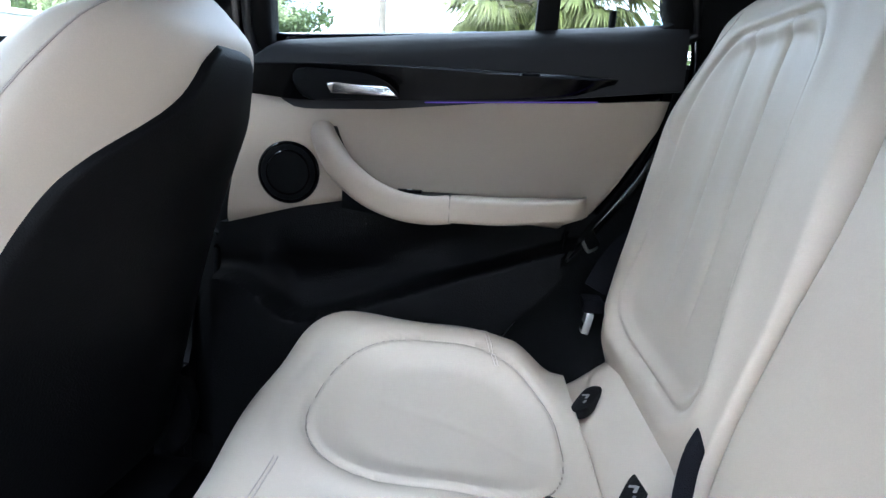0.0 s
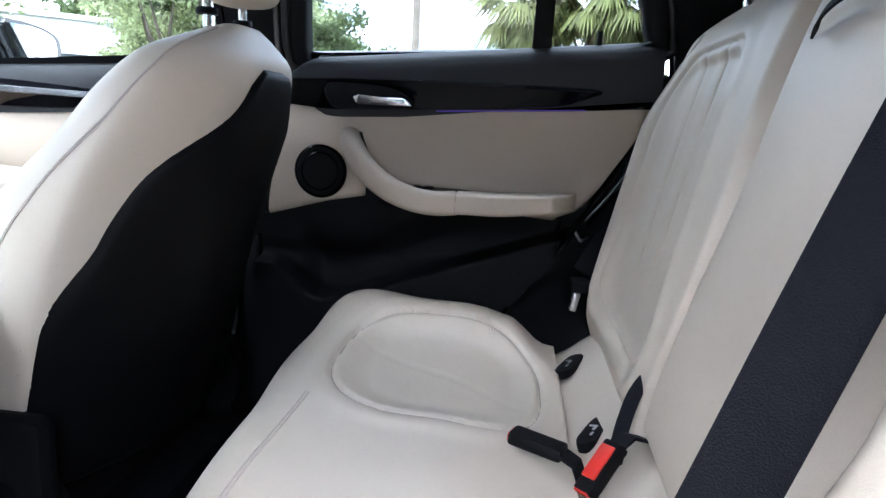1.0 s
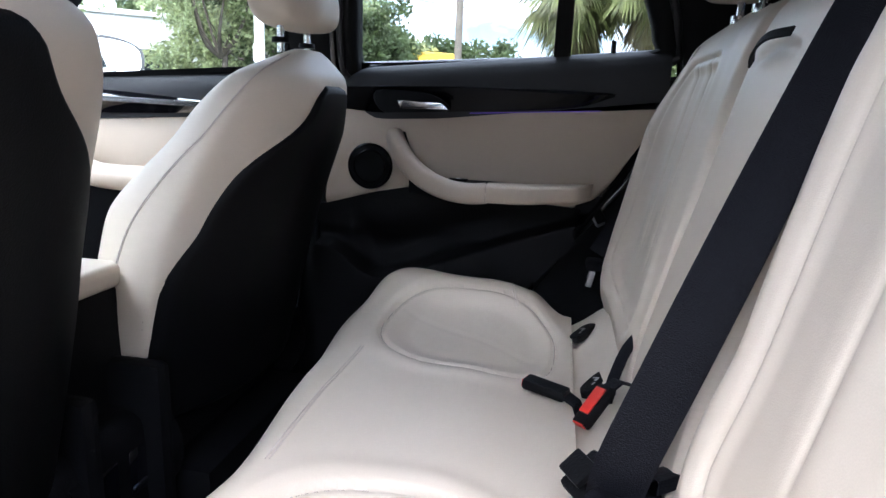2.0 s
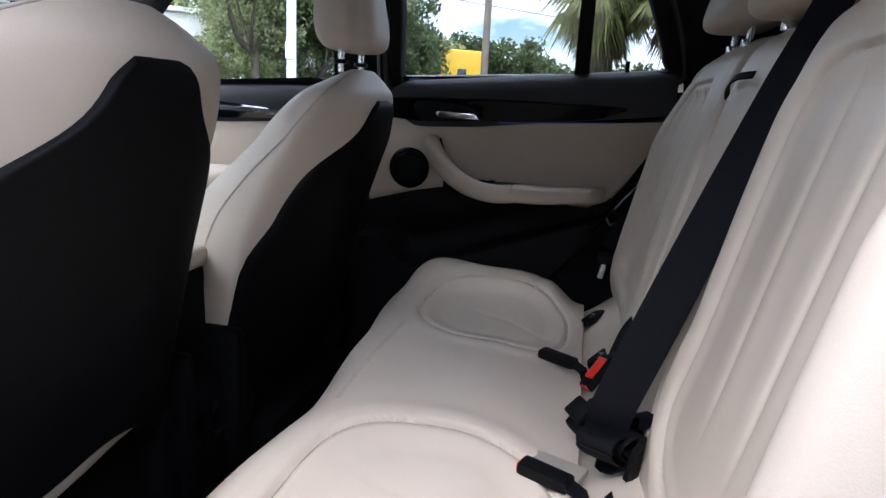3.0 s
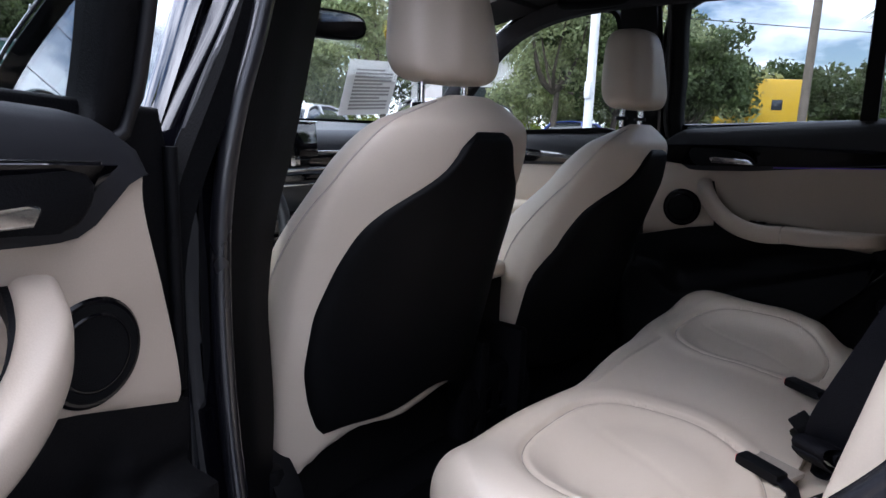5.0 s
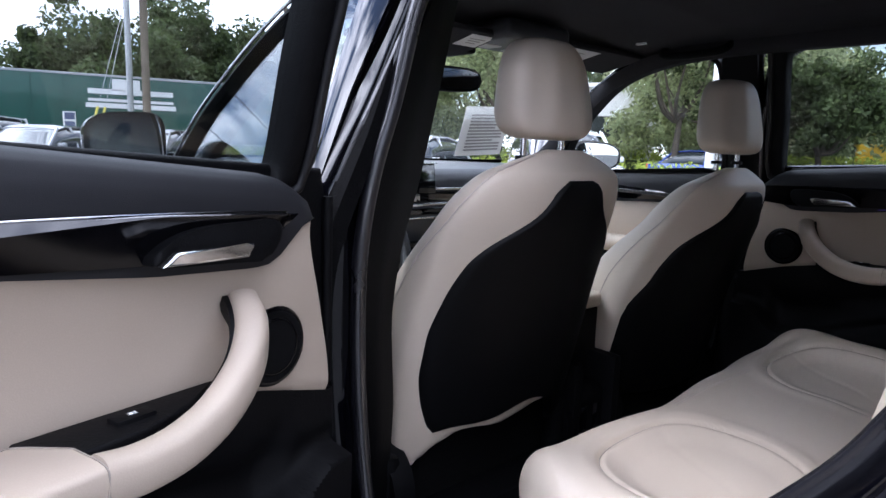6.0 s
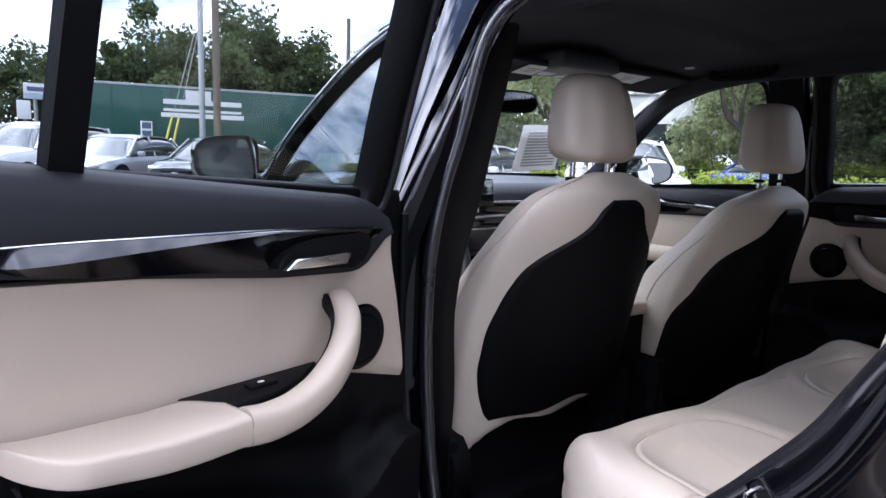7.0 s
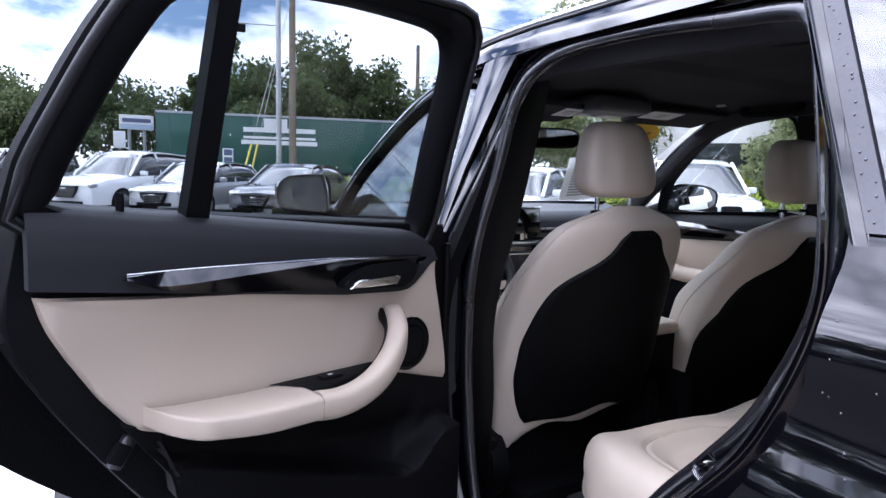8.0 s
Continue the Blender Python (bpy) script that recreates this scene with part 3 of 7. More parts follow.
BEIGE_TOP = [(-.62, 1.100), (-.575, 1.109), (-.557, 1.108), (-.546, 1.092), (-.536, 1.077), (-.526, 1.064), (-.516, 1.055), (-.49, 1.052), (-.25, 1.064), (-.03, 1.076), (.097, 1.0865)]
BEIGE_LOW = [(-.62, .846), (-.50, .880), (-.40, .900), (-.30, .890), (-.20, .880), (-.06, .870), (-.018, .885), (.025, .939), (.063, 1.001), (.086, 1.045), (.097, 1.086)]


def rear_door(s, angle):
    hinge = (-.67, s * .82, 0.0)
    root = thing("car_door", "open black rear car door with oyster leather inner panel" if angle else "closed rear car door with oyster leather inner panel", "car door", hinge, "rear doors of the suv")

    def lift(x, z, y):
        return (x, s * y, z)

    def add(name, bm, mat, label="", smooth=40, parent=None):
        return part(name, bm, mat, parent or root, label, smooth, hinge)

    grow = .030 if angle else 0.0
    zs = [.42 + .78 * k / 16 for k in range(17)]
    outline = [(-.655, .42), (-.655, 1.10), (-.645, 1.16)] + [(door_rear_x(z) + grow * ease((1.14 - z) / .10), z) for z in reversed(zs)]
    bm = bmesh.new()
    plate(bm, outline, lift, .838, .705, .008)
    add("door_core", bm, PLASTIC if angle else JAMB, "black painted door frame")
    add("inner_flange", slab(lambda u, v: (lerp_table([(0, -.660), (1, door_rear_x(.38 + .77 * v) + .025 + .125 * bump(.38 + .77 * v - .87, .26))], u), s * (side_y(-.3, .38 + .77 * v) - .012), .38 + .77 * v), 16, 20, (0, -s * 0.02, 0)), CARPET, "black rear door flange")
    add("outer_skin", slab(lambda u, v: (lerp_table([(0, -.664), (1, door_rear_x(.36 + .80 * v) + .03 + .125 * bump(.36 + .80 * v - .87, .26))], u), s * side_y(-.3, .36 + .80 * v), .36 + .80 * v), 16, 20, (0, -s * 0.008, 0)), PAINT, "glossy black outer door skin")
    # edge seal on the inner rim
    bm = bmesh.new()
    rim = spline([(-.648, s * .698, 1.12), (-.65, s * .698, .80), (-.645, s * .698, .47), (-.56, s * .698, .432), (-.36, s * .698, .44)] + [(door_rear_x(z) - .012 + grow * 1.2 * ease((1.14 - z) / .10), s * (.698 + grow * .7), z) for z in (.52, .66, .80, .95, 1.05, 1.12, 1.19)], 70)
    tube(bm, rim, 0.0075, 8)
    add("edge_seal", bm, PLASTIC, "", 60)
    # window frame
    inner = [Vector((p.x, p.y)) for p in spline([(x, z, 0) for x, z in [(-.548, 1.150), (-.538, 1.30), (-.531, 1.43), (-.521, 1.475), (-.500, 1.499), (-.44, 1.508), (-.28, 1.507), (-.12, 1.49), (-.045, 1.462), (-.005, 1.405), (.035, 1.32), (.072, 1.222), (.05, 1.197), (-.25, 1.170), (-.50, 1.150)]], 90, True)]
    flow = [Vector((q.x, q.y)) for q in offset_loop(inner, 0.0)]
    wide = [0.036 + 0.010 * ease((-.38 - p.x) / .16) + .020 * ease((p.x + .07) / .06) + .020 * bump(math.hypot(p.x + .52, p.y - 1.49), .03) for p in inner]
    loops = []
    for k, (extra, dy) in enumerate([(0.0, -.014), (0.0, .022), (0.6, .030), (1.0, .030), (1.0, -.010), (0.55, -.026), (0.12, -.022)]):
        ring = []
        n = len(inner)
        for i, p in enumerate(inner):
            t = (inner[(i + 1) % n] - inner[i - 1]).normalized()
            q = p + Vector((-t.y, t.x)) * (wide[i] * extra)
            ring.append((q.x, s * (pane_y(max(q.y, 1.08)) + dy), q.y))
        loops.append(ring)
    bm = bmesh.new()
    vs = [[bm.verts.new(p) for p in ring] for ring in loops]
    for a in range(7):
        for k in range(90):
            bm.faces.new((vs[a][k], vs[a][(k + 1) % 90], vs[(a + 1) % 7][(k + 1) % 90], vs[(a + 1) % 7][k]))
    wf = add("window_frame", bm, PLASTIC, "black window surround", 50)
    bm = bmesh.new()
    n = len(inner)
    edge = [(inner[i] + Vector((-(inner[(i + 1) % n] - inner[i - 1]).normalized().y, (inner[(i + 1) % n] - inner[i - 1]).normalized().x)) * wide[i] * .8) for i in range(n)]
    tube(bm, [(p.x, s * (pane_y(max(p.y, 1.08)) - .024), p.y) for p in edge], 0.008, 8, True)
    add("frame_seal", bm, RUBBER, "", 60, wf)
    if angle:
        bm = slab(lambda u, v: (-.590 - .036 * u + .006 * v, s * (pane_y(1.10 + .40 * v) + .002 + .022 * u * u), 1.10 + .40 * v), 6, 20, (.004, s * 0.014, 0))
        add("frame_flange", bm, JAMB, "black painted outer frame", 60, wf)
    bm = slab(lambda u, v: (-.124 + .035 * u + (.004 - .006 * u) * v, s * (pane_y(1.16 + .34 * v) - .018), 1.16 + .34 * v), 4, 16, (0, s * 0.03, 0))
    add("window_divider", bm, PLASTIC, "black upright between the panes")

    def pane(x0, x1, z1):
        def fn(u, v):
            a, b = x0(v), x1(v)
            z0 = sill_z(a + (b - a) * u) - .01
            z = z0 + (z1(a + (b - a) * u) - z0) * v
            return (a + (b - a) * u, s * (pane_y(z) + .006), z)
        return slab(fn, 10, 12, (0, s * 0.004, 0))

    g = add("window_pane", pane(lambda v: -.565 + .03 * v, lambda v: -.106, lambda x: 1.512), TINT, "tinted rear door glass")
    g = add("quarter_pane", pane(lambda v: -.106, lambda v: .085 - .09 * v, lambda x: 1.50 - .5 * max(0, x + .08)), TINT, "small fixed tinted pane")
    # upper pad
    def pad(u, v):
        x = -.592 + .702 * u
        top = sill_z(x)
        drop = .045 * ease((-.50 - x) / .10) ** 2.4
        prof = [(0, .722, .002), (.12, .697, .001), (.28, .676, -.003), (.42, .664, -.012), (.56, .656, -.030), (.75, .653, -.06), (1.0, .655, -.125 + .02 * u)]
        y = lerp_table([(a, b) for a, b, c in prof], v)
        dz = lerp_table([(a, c) for a, b, c in prof], v)
        low = max(soft_table(BEIGE_TOP, x) + .002, 1.05)
        z = top + dz - drop * (1 - v * .9)
        return (x, s * (y + .016 * ease((-.572 - x) / .022) ** 2), max(z, low - .012) if v > .6 else z)
    add("upper_pad", slab(pad, 40, 20, (0, s * 0.02, 0)), PAD, "dark soft-touch upper door pad", 60)
    # oyster panel
    def beige(u, v):
        x = -.617 + .714 * u
        lo, hi = lerp_table(BEIGE_LOW, x), soft_table(BEIGE_TOP, x)
        z = lo + (hi - lo) * v
        front = -.617 + .042 * ease((z - .85) / .25) * 1.0
        x = max(x, front + (x + .617) * .9) if x < -.5 else x
        y = .662 + .010 * bump(z - .985, .07) * ease((x + .42) / .08) - .004 * bump(v - 1, .08) - .006 * bump(z - 1.0, .05) * bump(x + .5, .1)
        return (x, s * (y + .02 * bump(v, .03) * (1 if x > -.42 else .3) + .012 * bump(u - 1, .012)), z)
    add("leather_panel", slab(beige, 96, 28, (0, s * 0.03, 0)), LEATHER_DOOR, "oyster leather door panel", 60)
    # lower panel with its pocket
    POCKET_RIM = [(-.63, .760), (-.585, .762), (-.558, .738), (-.52, .702), (-.495, .693), (-.452, .702), (-.376, .728), (-.229, .783), (-.086, .835), (.05, .88)]
    def lower(u, v):
        z = .44 + .46 * v
        x1 = door_rear_x(z) - .025
        x = -.632 + (x1 + .632) * u
        hi = lerp_table(BEIGE_LOW, max(x, -.62)) if x < -.05 else .90
        z = .44 + (min(hi, .905) - .44) * v
        rim = soft_table(POCKET_RIM, x)
        y = .668 - .040 * ease((rim - z) / .012 + .5)
        y += .030 * bump((z - rim - .05) / .05, 1) * ease((x + .56) / .05) * ease((.0 - x) / .25) * (1 if z > rim else 0)
        y += .012 * ease((.80 - z) / .03) * ease((z - rim) / .02) * .5
        return (x, s * y, z)
    add("lower_panel", slab(lower, 90, 90, (0, s * 0.03, 0)), PLASTIC, "black grained lower door panel with map pocket", 50)
    # gloss trim blade
    nose = -.518 if angle else -.570
    hi_t = [(-.570, 1.106), (-.518, 1.109), (-.45, 1.112), (-.34, 1.115), (-.16, 1.115), (-.06, 1.1145), (.005, 1.112)]
    lo_t = ([(-.518, 1.100), (-.508, 1.082), (-.495, 1.066), (-.478, 1.0575)] if angle else [(-.570, 1.062), (-.50, 1.056)]) + [(-.45, 1.0575), (-.34, 1.0635), (-.16, 1.0735), (-.07, 1.082), (-.035, 1.091), (.005, 1.1085)]
    def blade(u, v):
        x = nose + (.005 - nose) * u
        a, b = soft_table(lo_t, x), soft_table(hi_t, x)
        c = b - (.001 + (.0165 if angle else .0045) * min(1.0, max(0.0, (u - .34) / .5))) * (1 - .75 * ease((u - .90) / .10))
        z = a + (c - a) * v * 2 if v < .5 else c + (b - c) * (v - .5) * 2
        y = .642 - .020 * v * 2 if v < .5 else .622 + .9 * (z - c)
        return (x, s * (y + .012 * u), z)
    tb = add("trim_blade", slab(lambda u, v: blade(u, v * .5), 40, 4, (0, s * 0.014, 0)), PIANO_DARK, "piano black tapering trim blade", 12)
    add("upper_facet", slab(lambda u, v: blade(u, .5 + v * .5), 40, 4, (0, s * 0.010, 0)), PIANO, "mirror-gloss upper facet", 12, tb)
    # Chrome edge, thickened on the closed door to imitate the facet's glint.
    bm = bmesh.new()
    tube(bm, spline([lift(x, soft_table(hi_t, x) + .001, .640 + .012 * ((x - nose) / (.005 - nose)) ** 2) for x in (nose + .002, -.42, -.30, -.18, -.08, .0)], 30), 0.0012 if angle else 0.0019, 6)
    add("chrome_line", bm, CHROME, "thin bright line along the trim", 40, tb)
    if not angle:
        bm = bmesh.new()
        tube(bm, spline([lift(x, 1.0635 + (x + .34) * .0555 - .0035, .6465) for x in (-.29, -.20, -.10, -.02)], 20), 0.0011, 6)
        add("ambient_strip", bm, GLOW, "thin violet ambient light strip", 40, tb)
    # pull handle in its cup
    bm = bmesh.new()
    cup = spline([(-.487, 1.068, 0), (-.468, 1.0575, 0), (-.42, 1.060, 0), (-.345, 1.064, 0), (-.330, 1.070, 0), (-.350, 1.090, 0), (-.385, 1.101, 0), (-.44, 1.104, 0), (-.485, 1.104, 0), (-.497, 1.09, 0)], 40, True)
    plate(bm, [(p.x, p.y) for p in cup], lift, .650, .6215, .006)
    hc = add("handle_cup", bm, PLASTIC, "black handle recess")
    bm = bmesh.new()
    plate(bm, [(-.328, 1.068), (-.344, 1.0805), (-.352, 1.082), (-.426, 1.0805), (-.434, 1.083), (-.436, 1.0825), (-.437, 1.078), (-.430, 1.0675)], lift, .614, .603, .003)
    add("pull_handle", bm, CHROME, "satin chrome pull handle", 60, hc)
    # loudspeaker
    bm = bmesh.new()
    disc(bm, lift(-.511, .938, .660), (0, -s, 0), .052, .006, 40, .046)
    sp = add("speaker_ring", bm, PIANO_DARK, "black loudspeaker ring")
    bm = bmesh.new()
    disc(bm, lift(-.511, .938, .658), (0, -s, 0), .047, .005, 32)
    add("speaker_mesh", bm, MESH, "", 40, sp)
    bm = bmesh.new()
    disc(bm, lift(-.511, .938, .656), (0, -s, 0), .038, .0045, 40, .0345)
    add("inner_ring", bm, PIANO_DARK, "", 40, sp)
    # grip and arm rest
    line = spline([(-.452, .645, 1.006), (-.432, .604, .986), (-.405, .582, .955), (-.362, .568, .925), (-.315, .561, .908), (-.270, .5585, .9035), (-.236, .560, .9065)], 30)
    bm = bmesh.new()
    rad = [0.0195 + 0.001 * ease(k / 29) for k in range(30)]
    tube(bm, [(p.x, s * p.y, p.z) for p in line], rad, shape=[(math.copysign(abs(math.cos(a)) ** .7, math.cos(a)) * .95, math.copysign(abs(math.sin(a)) ** .7, math.sin(a)) * 1.05) for a in (2 * math.pi * k / 16 for k in range(16))])
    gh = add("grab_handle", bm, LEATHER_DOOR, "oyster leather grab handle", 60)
    bm = bmesh.new()
    tube(bm, [(p.x + .010, s * (p.y + .014), p.z + .005) for p in line[1:22]], [.011 - .006 * ease(k / 9) for k in range(21)], shape=[(-.7, -1), (.7, -1), (.9, 0), (.7, 1), (-.7, 1), (-.9, 0)])
    add("grip_liner", bm, PLASTIC, "black liner inside the grip", 60, gh)
    def rest(u, v):
        x = -.2355 + .160 * min(u / .7, 1.0) + .054 * math.sin(math.pi / 2 * max(0.0, (u - .7) / .3))
        a = 2 * math.pi * v
        ca, sa = math.cos(a), math.sin(a)
        hw, k = .056, .34
        w = math.copysign(abs(ca) ** k, ca)
        hh = .0195 - .004 * ease((u - .25) / .75)
        y = .598 - hw * w + .018 * ease((u - .35) / .65) * max(0.0, w)
        z = .9065 + hh * math.copysign(abs(sa) ** k, sa) - .005 * (1 - w) * .5 + .010 * ease((u - .2) / .8)
        rd = 1 - math.cos(math.pi / 2 * max(0.0, (u - .7) / .3))
        return (x + .034 * max(0.0, -w) * (1 - ease(u / .5)), s * (y + (.668 - y) * rd), z + (.920 - z) * .12 * rd)
    bm = bmesh.new()
    rows = grid(bm, rest, 40, 28, False, True)
    bm.faces.new(rows[0][::-1]), bm.faces.new(rows[-1])
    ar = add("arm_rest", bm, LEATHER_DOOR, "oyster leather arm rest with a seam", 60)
    bm = bmesh.new()
    tube(bm, [(-.236 + .034 * max(0.0, -math.copysign(abs(math.cos(a)) ** .34, math.cos(a))), s * (.598 - .0566 * math.copysign(abs(math.cos(a)) ** .34, math.cos(a))), .9065 - .0025 * (1 - math.copysign(abs(math.cos(a)) ** .34, math.cos(a))) + .0199 * math.copysign(abs(math.sin(a)) ** .34, math.sin(a))) for a in (2 * math.pi * k / 48 for k in range(48))], .0009, 5, True)
    add("seam", bm, SEAM, "", 40, ar)
    # switch panel inside the grip
    bm = bmesh.new()
    plate(bm, [(-.42, .655), (-.36, .612), (-.30, .592), (-.237, .590), (-.20, .612), (-.21, .655)], lambda x, y, z: (x, s * y, z), .885, .921, .004)
    sw = add("switch_panel", bm, PLASTIC, "black switch panel")
    bm = bmesh.new()
    box(bm, (-.305, s * .625, .9215), (.040, .020, .008), .0025)
    key = add("window_switch", bm, PLASTIC, "", 40, sw)
    bm = bmesh.new()
    box(bm, (-.305, s * .625, .9258), (.008, .005, .001))
    add("switch_mark", bm, WHITE_PRINT, "", 0, sw)
    # lock pin
    bm = bmesh.new()
    tube(bm, [lift(-.004, sill_z(0) - .01, .685), lift(-.004, sill_z(0) + .022, .685)], .0055, 10)
    add("lock_pin", bm, PLASTIC)
    # latch on the rear edge
    bm = bmesh.new()
    box(bm, lift(-.006, .853, .722), (.022, .052, .050), .006, Matrix.Rotation(-.55, 3, "Y"))
    la = add("door_latch", bm, LATCH, "dark zinc door latch")
    bm = bmesh.new()
    box(bm, lift(.000, .853, .706), (.022, .030, .030), .004, Matrix.Rotation(-.55, 3, "Y"))
    add("latch_mouth", bm, PLASTIC, "", 40, la)
    root.rotation_euler = (0, -.014 if angle else 0, radians(angle))
    if angle:
        root.location = (hinge[0] - .044, hinge[1] + .006, -.012)
    return root


rear_door(1, 0)
rear_door(-1, -74.3)


# ---- front doors, closed ----
def front_door(s):
    hinge = (-1.70, s * .82, 0.0)
    root = thing("car_door", "closed front car door with oyster panel and clear glass", "car door", hinge, "front doors of the suv")

    def add(name, bm, mat, label="", smooth=40, parent=None):
        return part(name, bm, mat, parent or root, label, smooth, hinge)

    def lift(x, z, y):
        return (x, s * y, z)

    def sill(x):
        return 1.135 + (x + .8) * .055

    add("outer_skin", slab(lambda u, v: (-1.745 + 1.075 * u, s * side_y(-1.745 + 1.075 * u, .36 + .76 * v), .36 + .76 * v), 24, 20, (0, -s * 0.03, 0)), PAINT, "glossy black outer door skin")
    add("lower_panel", slab(lambda u, v: (-1.66 + .965 * u, s * (.69 - .04 * ease((.6 - (.44 + .42 * v)) / .05)), .44 + .44 * v), 20, 16, (0, s * 0.05, 0)), PLASTIC, "black lower door panel")
    add("leather_panel", slab(lambda u, v: (-1.62 + .93 * u, s * (.685 - .012 * math.sin(math.pi * v)), .85 + .19 * v), 30, 12, (0, s * 0.03, 0)), LEATHER_DOOR, "oyster leather door panel")
    add("upper_pad", slab(lambda u, v: (-1.62 + .93 * u, s * (.712 - .035 * math.sin(min(1, v * 1.6) * math.pi / 2)), sill(-1.62 + .93 * u) - .10 * v ** 1.6), 30, 12, (0, s * 0.03, 0)), PAD, "dark soft-touch upper door pad", 60)
    def blade(u, v):
        x = -1.52 + .80 * u
        h = .055 * (1 - .75 * ease((u - .35) / .65))
        zc = 1.060 - .012 * u
        return (x, s * (.672 - .018 * (1 - abs(2 * v - 1))), zc - h / 2 + h * v)
    tb = add("trim_blade", slab(blade, 30, 5, (0, s * 0.012, 0)), PIANO, "piano black trim blade", 20)
    bm = bmesh.new()
    strap(bm, [lift(-1.50 + .72 * k / 10, 1.068 - .014 * k / 10, .6535) for k in range(11)], .012, .004, (0, 0, 1))
    add("chrome_line", bm, CHROME, "bright satin insert", 40, tb)
    bm = bmesh.new()
    tube(bm, spline([lift(-1.30, .99, .665), lift(-1.26, .95, .60), lift(-1.18, .90, .585), lift(-1.08, .885, .585), lift(-.80, .89, .60)], 30), .03, 12)
    add("arm_rest", bm, LEATHER_DOOR, "oyster leather arm rest", 60)
    # frame round the glass
    inner = [Vector((p.x, p.y)) for p in spline([(x, z, 0) for x, z in [(-.722, 1.140), (-.712, 1.30), (-.706, 1.42), (-.728, 1.470), (-.80, 1.486), (-.90, 1.482), (-1.01, 1.450), (-1.12, 1.390), (-1.22, 1.315), (-1.31, 1.232), (-1.37, 1.115), (-1.30, 1.105), (-1.0, 1.122), (-.80, 1.134)]], 90, True)]
    bm = bmesh.new()
    rings = []
    for off, dy in [(0, -.012), (0, .03), (.014, .034), (.014, -.012)]:
        lo = offset_loop(inner, off)
        rings.append([bm.verts.new(lift(p.x, p.y, pane_y(max(p.y, 1.08)) + dy)) for p in lo])
    for a in range(4):
        for k in range(90):
            bm.faces.new((rings[a][k], rings[a][(k + 1) % 90], rings[(a + 1) % 4][(k + 1) % 90], rings[(a + 1) % 4][k]))
    wf = add("window_frame", bm, PLASTIC, "black window surround", 50)
    bm = bmesh.new()
    rim = spline([(-.76, 1.485), (-.90, 1.490), (-1.01, 1.458), (-1.12, 1.398), (-1.22, 1.323), (-1.31, 1.238), (-1.375, 1.12)], 30)
    tube(bm, [lift(p[0], p[1], pane_y(p[1]) + .036) for p in rim], .004, 6)
    add("bright_trim", bm, CHROME, "thin bright window trim", 60, wf)

    def pane(u, v):
        x = -1.43 + .72 * u
        top = lerp_table([(-1.43, 1.115), (-1.36, 1.14), (-1.31, 1.236), (-1.22, 1.319), (-1.12, 1.394), (-1.01, 1.454), (-.90, 1.486), (-.80, 1.490), (-.71, 1.475)], x)
        z0 = sill(x) - .03
        z = z0 + (max(top, z0 + .01) - z0) * v
        return lift(x, z, pane_y(z) + .012)
    g = add("window_pane", slab(pane, 24, 10, (0, s * 0.004, 0)), CLEAR if s > 0 else DOOR_GLASS, "clear front door glass")
    def cap(u, v):
        z = 1.10 + .425 * v
        rear = lerp_table([(1.10, -.662), (1.263, -.652), (1.354, -.634), (1.47, -.610), (1.534, -.588)], z)
        return lift(-.716 + (rear + .716) * u, z, pane_y(z) + .052 - .004 * (2 * u - 1) ** 2)
    add("pillar_cap", slab(cap, 10, 24, (0, -s * 0.012, 0)), PAINT, "gloss black cap on the rear edge of the door", 60)
    # wing mirror
    bm = bmesh.new()
    c = Vector((-1.38 if s < 0 else -1.40, s * (.850 if s < 0 else .945), 1.178 if s < 0 else 1.170))
    skew = .26 if s < 0 else .55
    fit = .86 if s < 0 else .90
    rows = []
    for i in range(9):
        t = i / 8
        x = -.11 + .13 * t
        k = math.sqrt(max(0.02, 1 - (1 - t) ** 2.4))
        rows.append([bm.verts.new(c + Vector((x + skew * .9 * .108 * k * math.cos(a), s * (.108 * fit * k * math.copysign(abs(math.cos(a)) ** .6, math.cos(a))), .062 * k * math.copysign(abs(math.sin(a)) ** .6, math.sin(a)) * (1.0 - .18 * math.cos(a))))) for a in (2 * math.pi * q / 28 for q in range(28))])
    for a, b in zip(rows, rows[1:]):
        for q in range(28):
            bm.faces.new((a[q], a[(q + 1) % 28], b[(q + 1) % 28], b[q]))
    bm.faces.new(rows[0][::-1]), bm.faces.new(rows[-1])
    wm = add("wing_mirror", bm, PAINT, "black wing mirror housing", 50)
    bm = bmesh.new()
    plate(bm, [(.094 * fit * math.copysign(abs(math.cos(a)) ** .6, math.cos(a)), .052 * math.copysign(abs(math.sin(a)) ** .6, math.sin(a)) * (1.0 - .18 * math.cos(a))) for a in (2 * math.pi * q / 28 for q in range(28))],
          lambda y, z, d: c + Vector((d + skew * y, s * y, z)), .016, .024)
    add("mirror_glass", bm, MIRROR if s > 0 else MIRROR_DARKENED, "wing mirror glass", 30, wm)
    bm = bmesh.new()
    tube(bm, spline([(-1.44, s * .73, 1.10), (-1.43, s * .77, 1.115), (-1.42, s * (.80 if s < 0 else .87), 1.135)], 8), .03, 10)
    add("mirror_foot", bm, PLASTIC, "", 40, wm)
    return root


front_door(1)
front_door(-1)


# ---- rear bench ----
bench = thing("rear_bench", "oyster leather rear bench seat with black buckles between", "car seat")
OVAL_X, OVAL_Y, OVAL_A, OVAL_B = -.224, .334, .147, .172


def driver_set(y):
    """The bench's front stands a little further back behind the driver."""
    return .030 * ease((.12 - y) / .34)


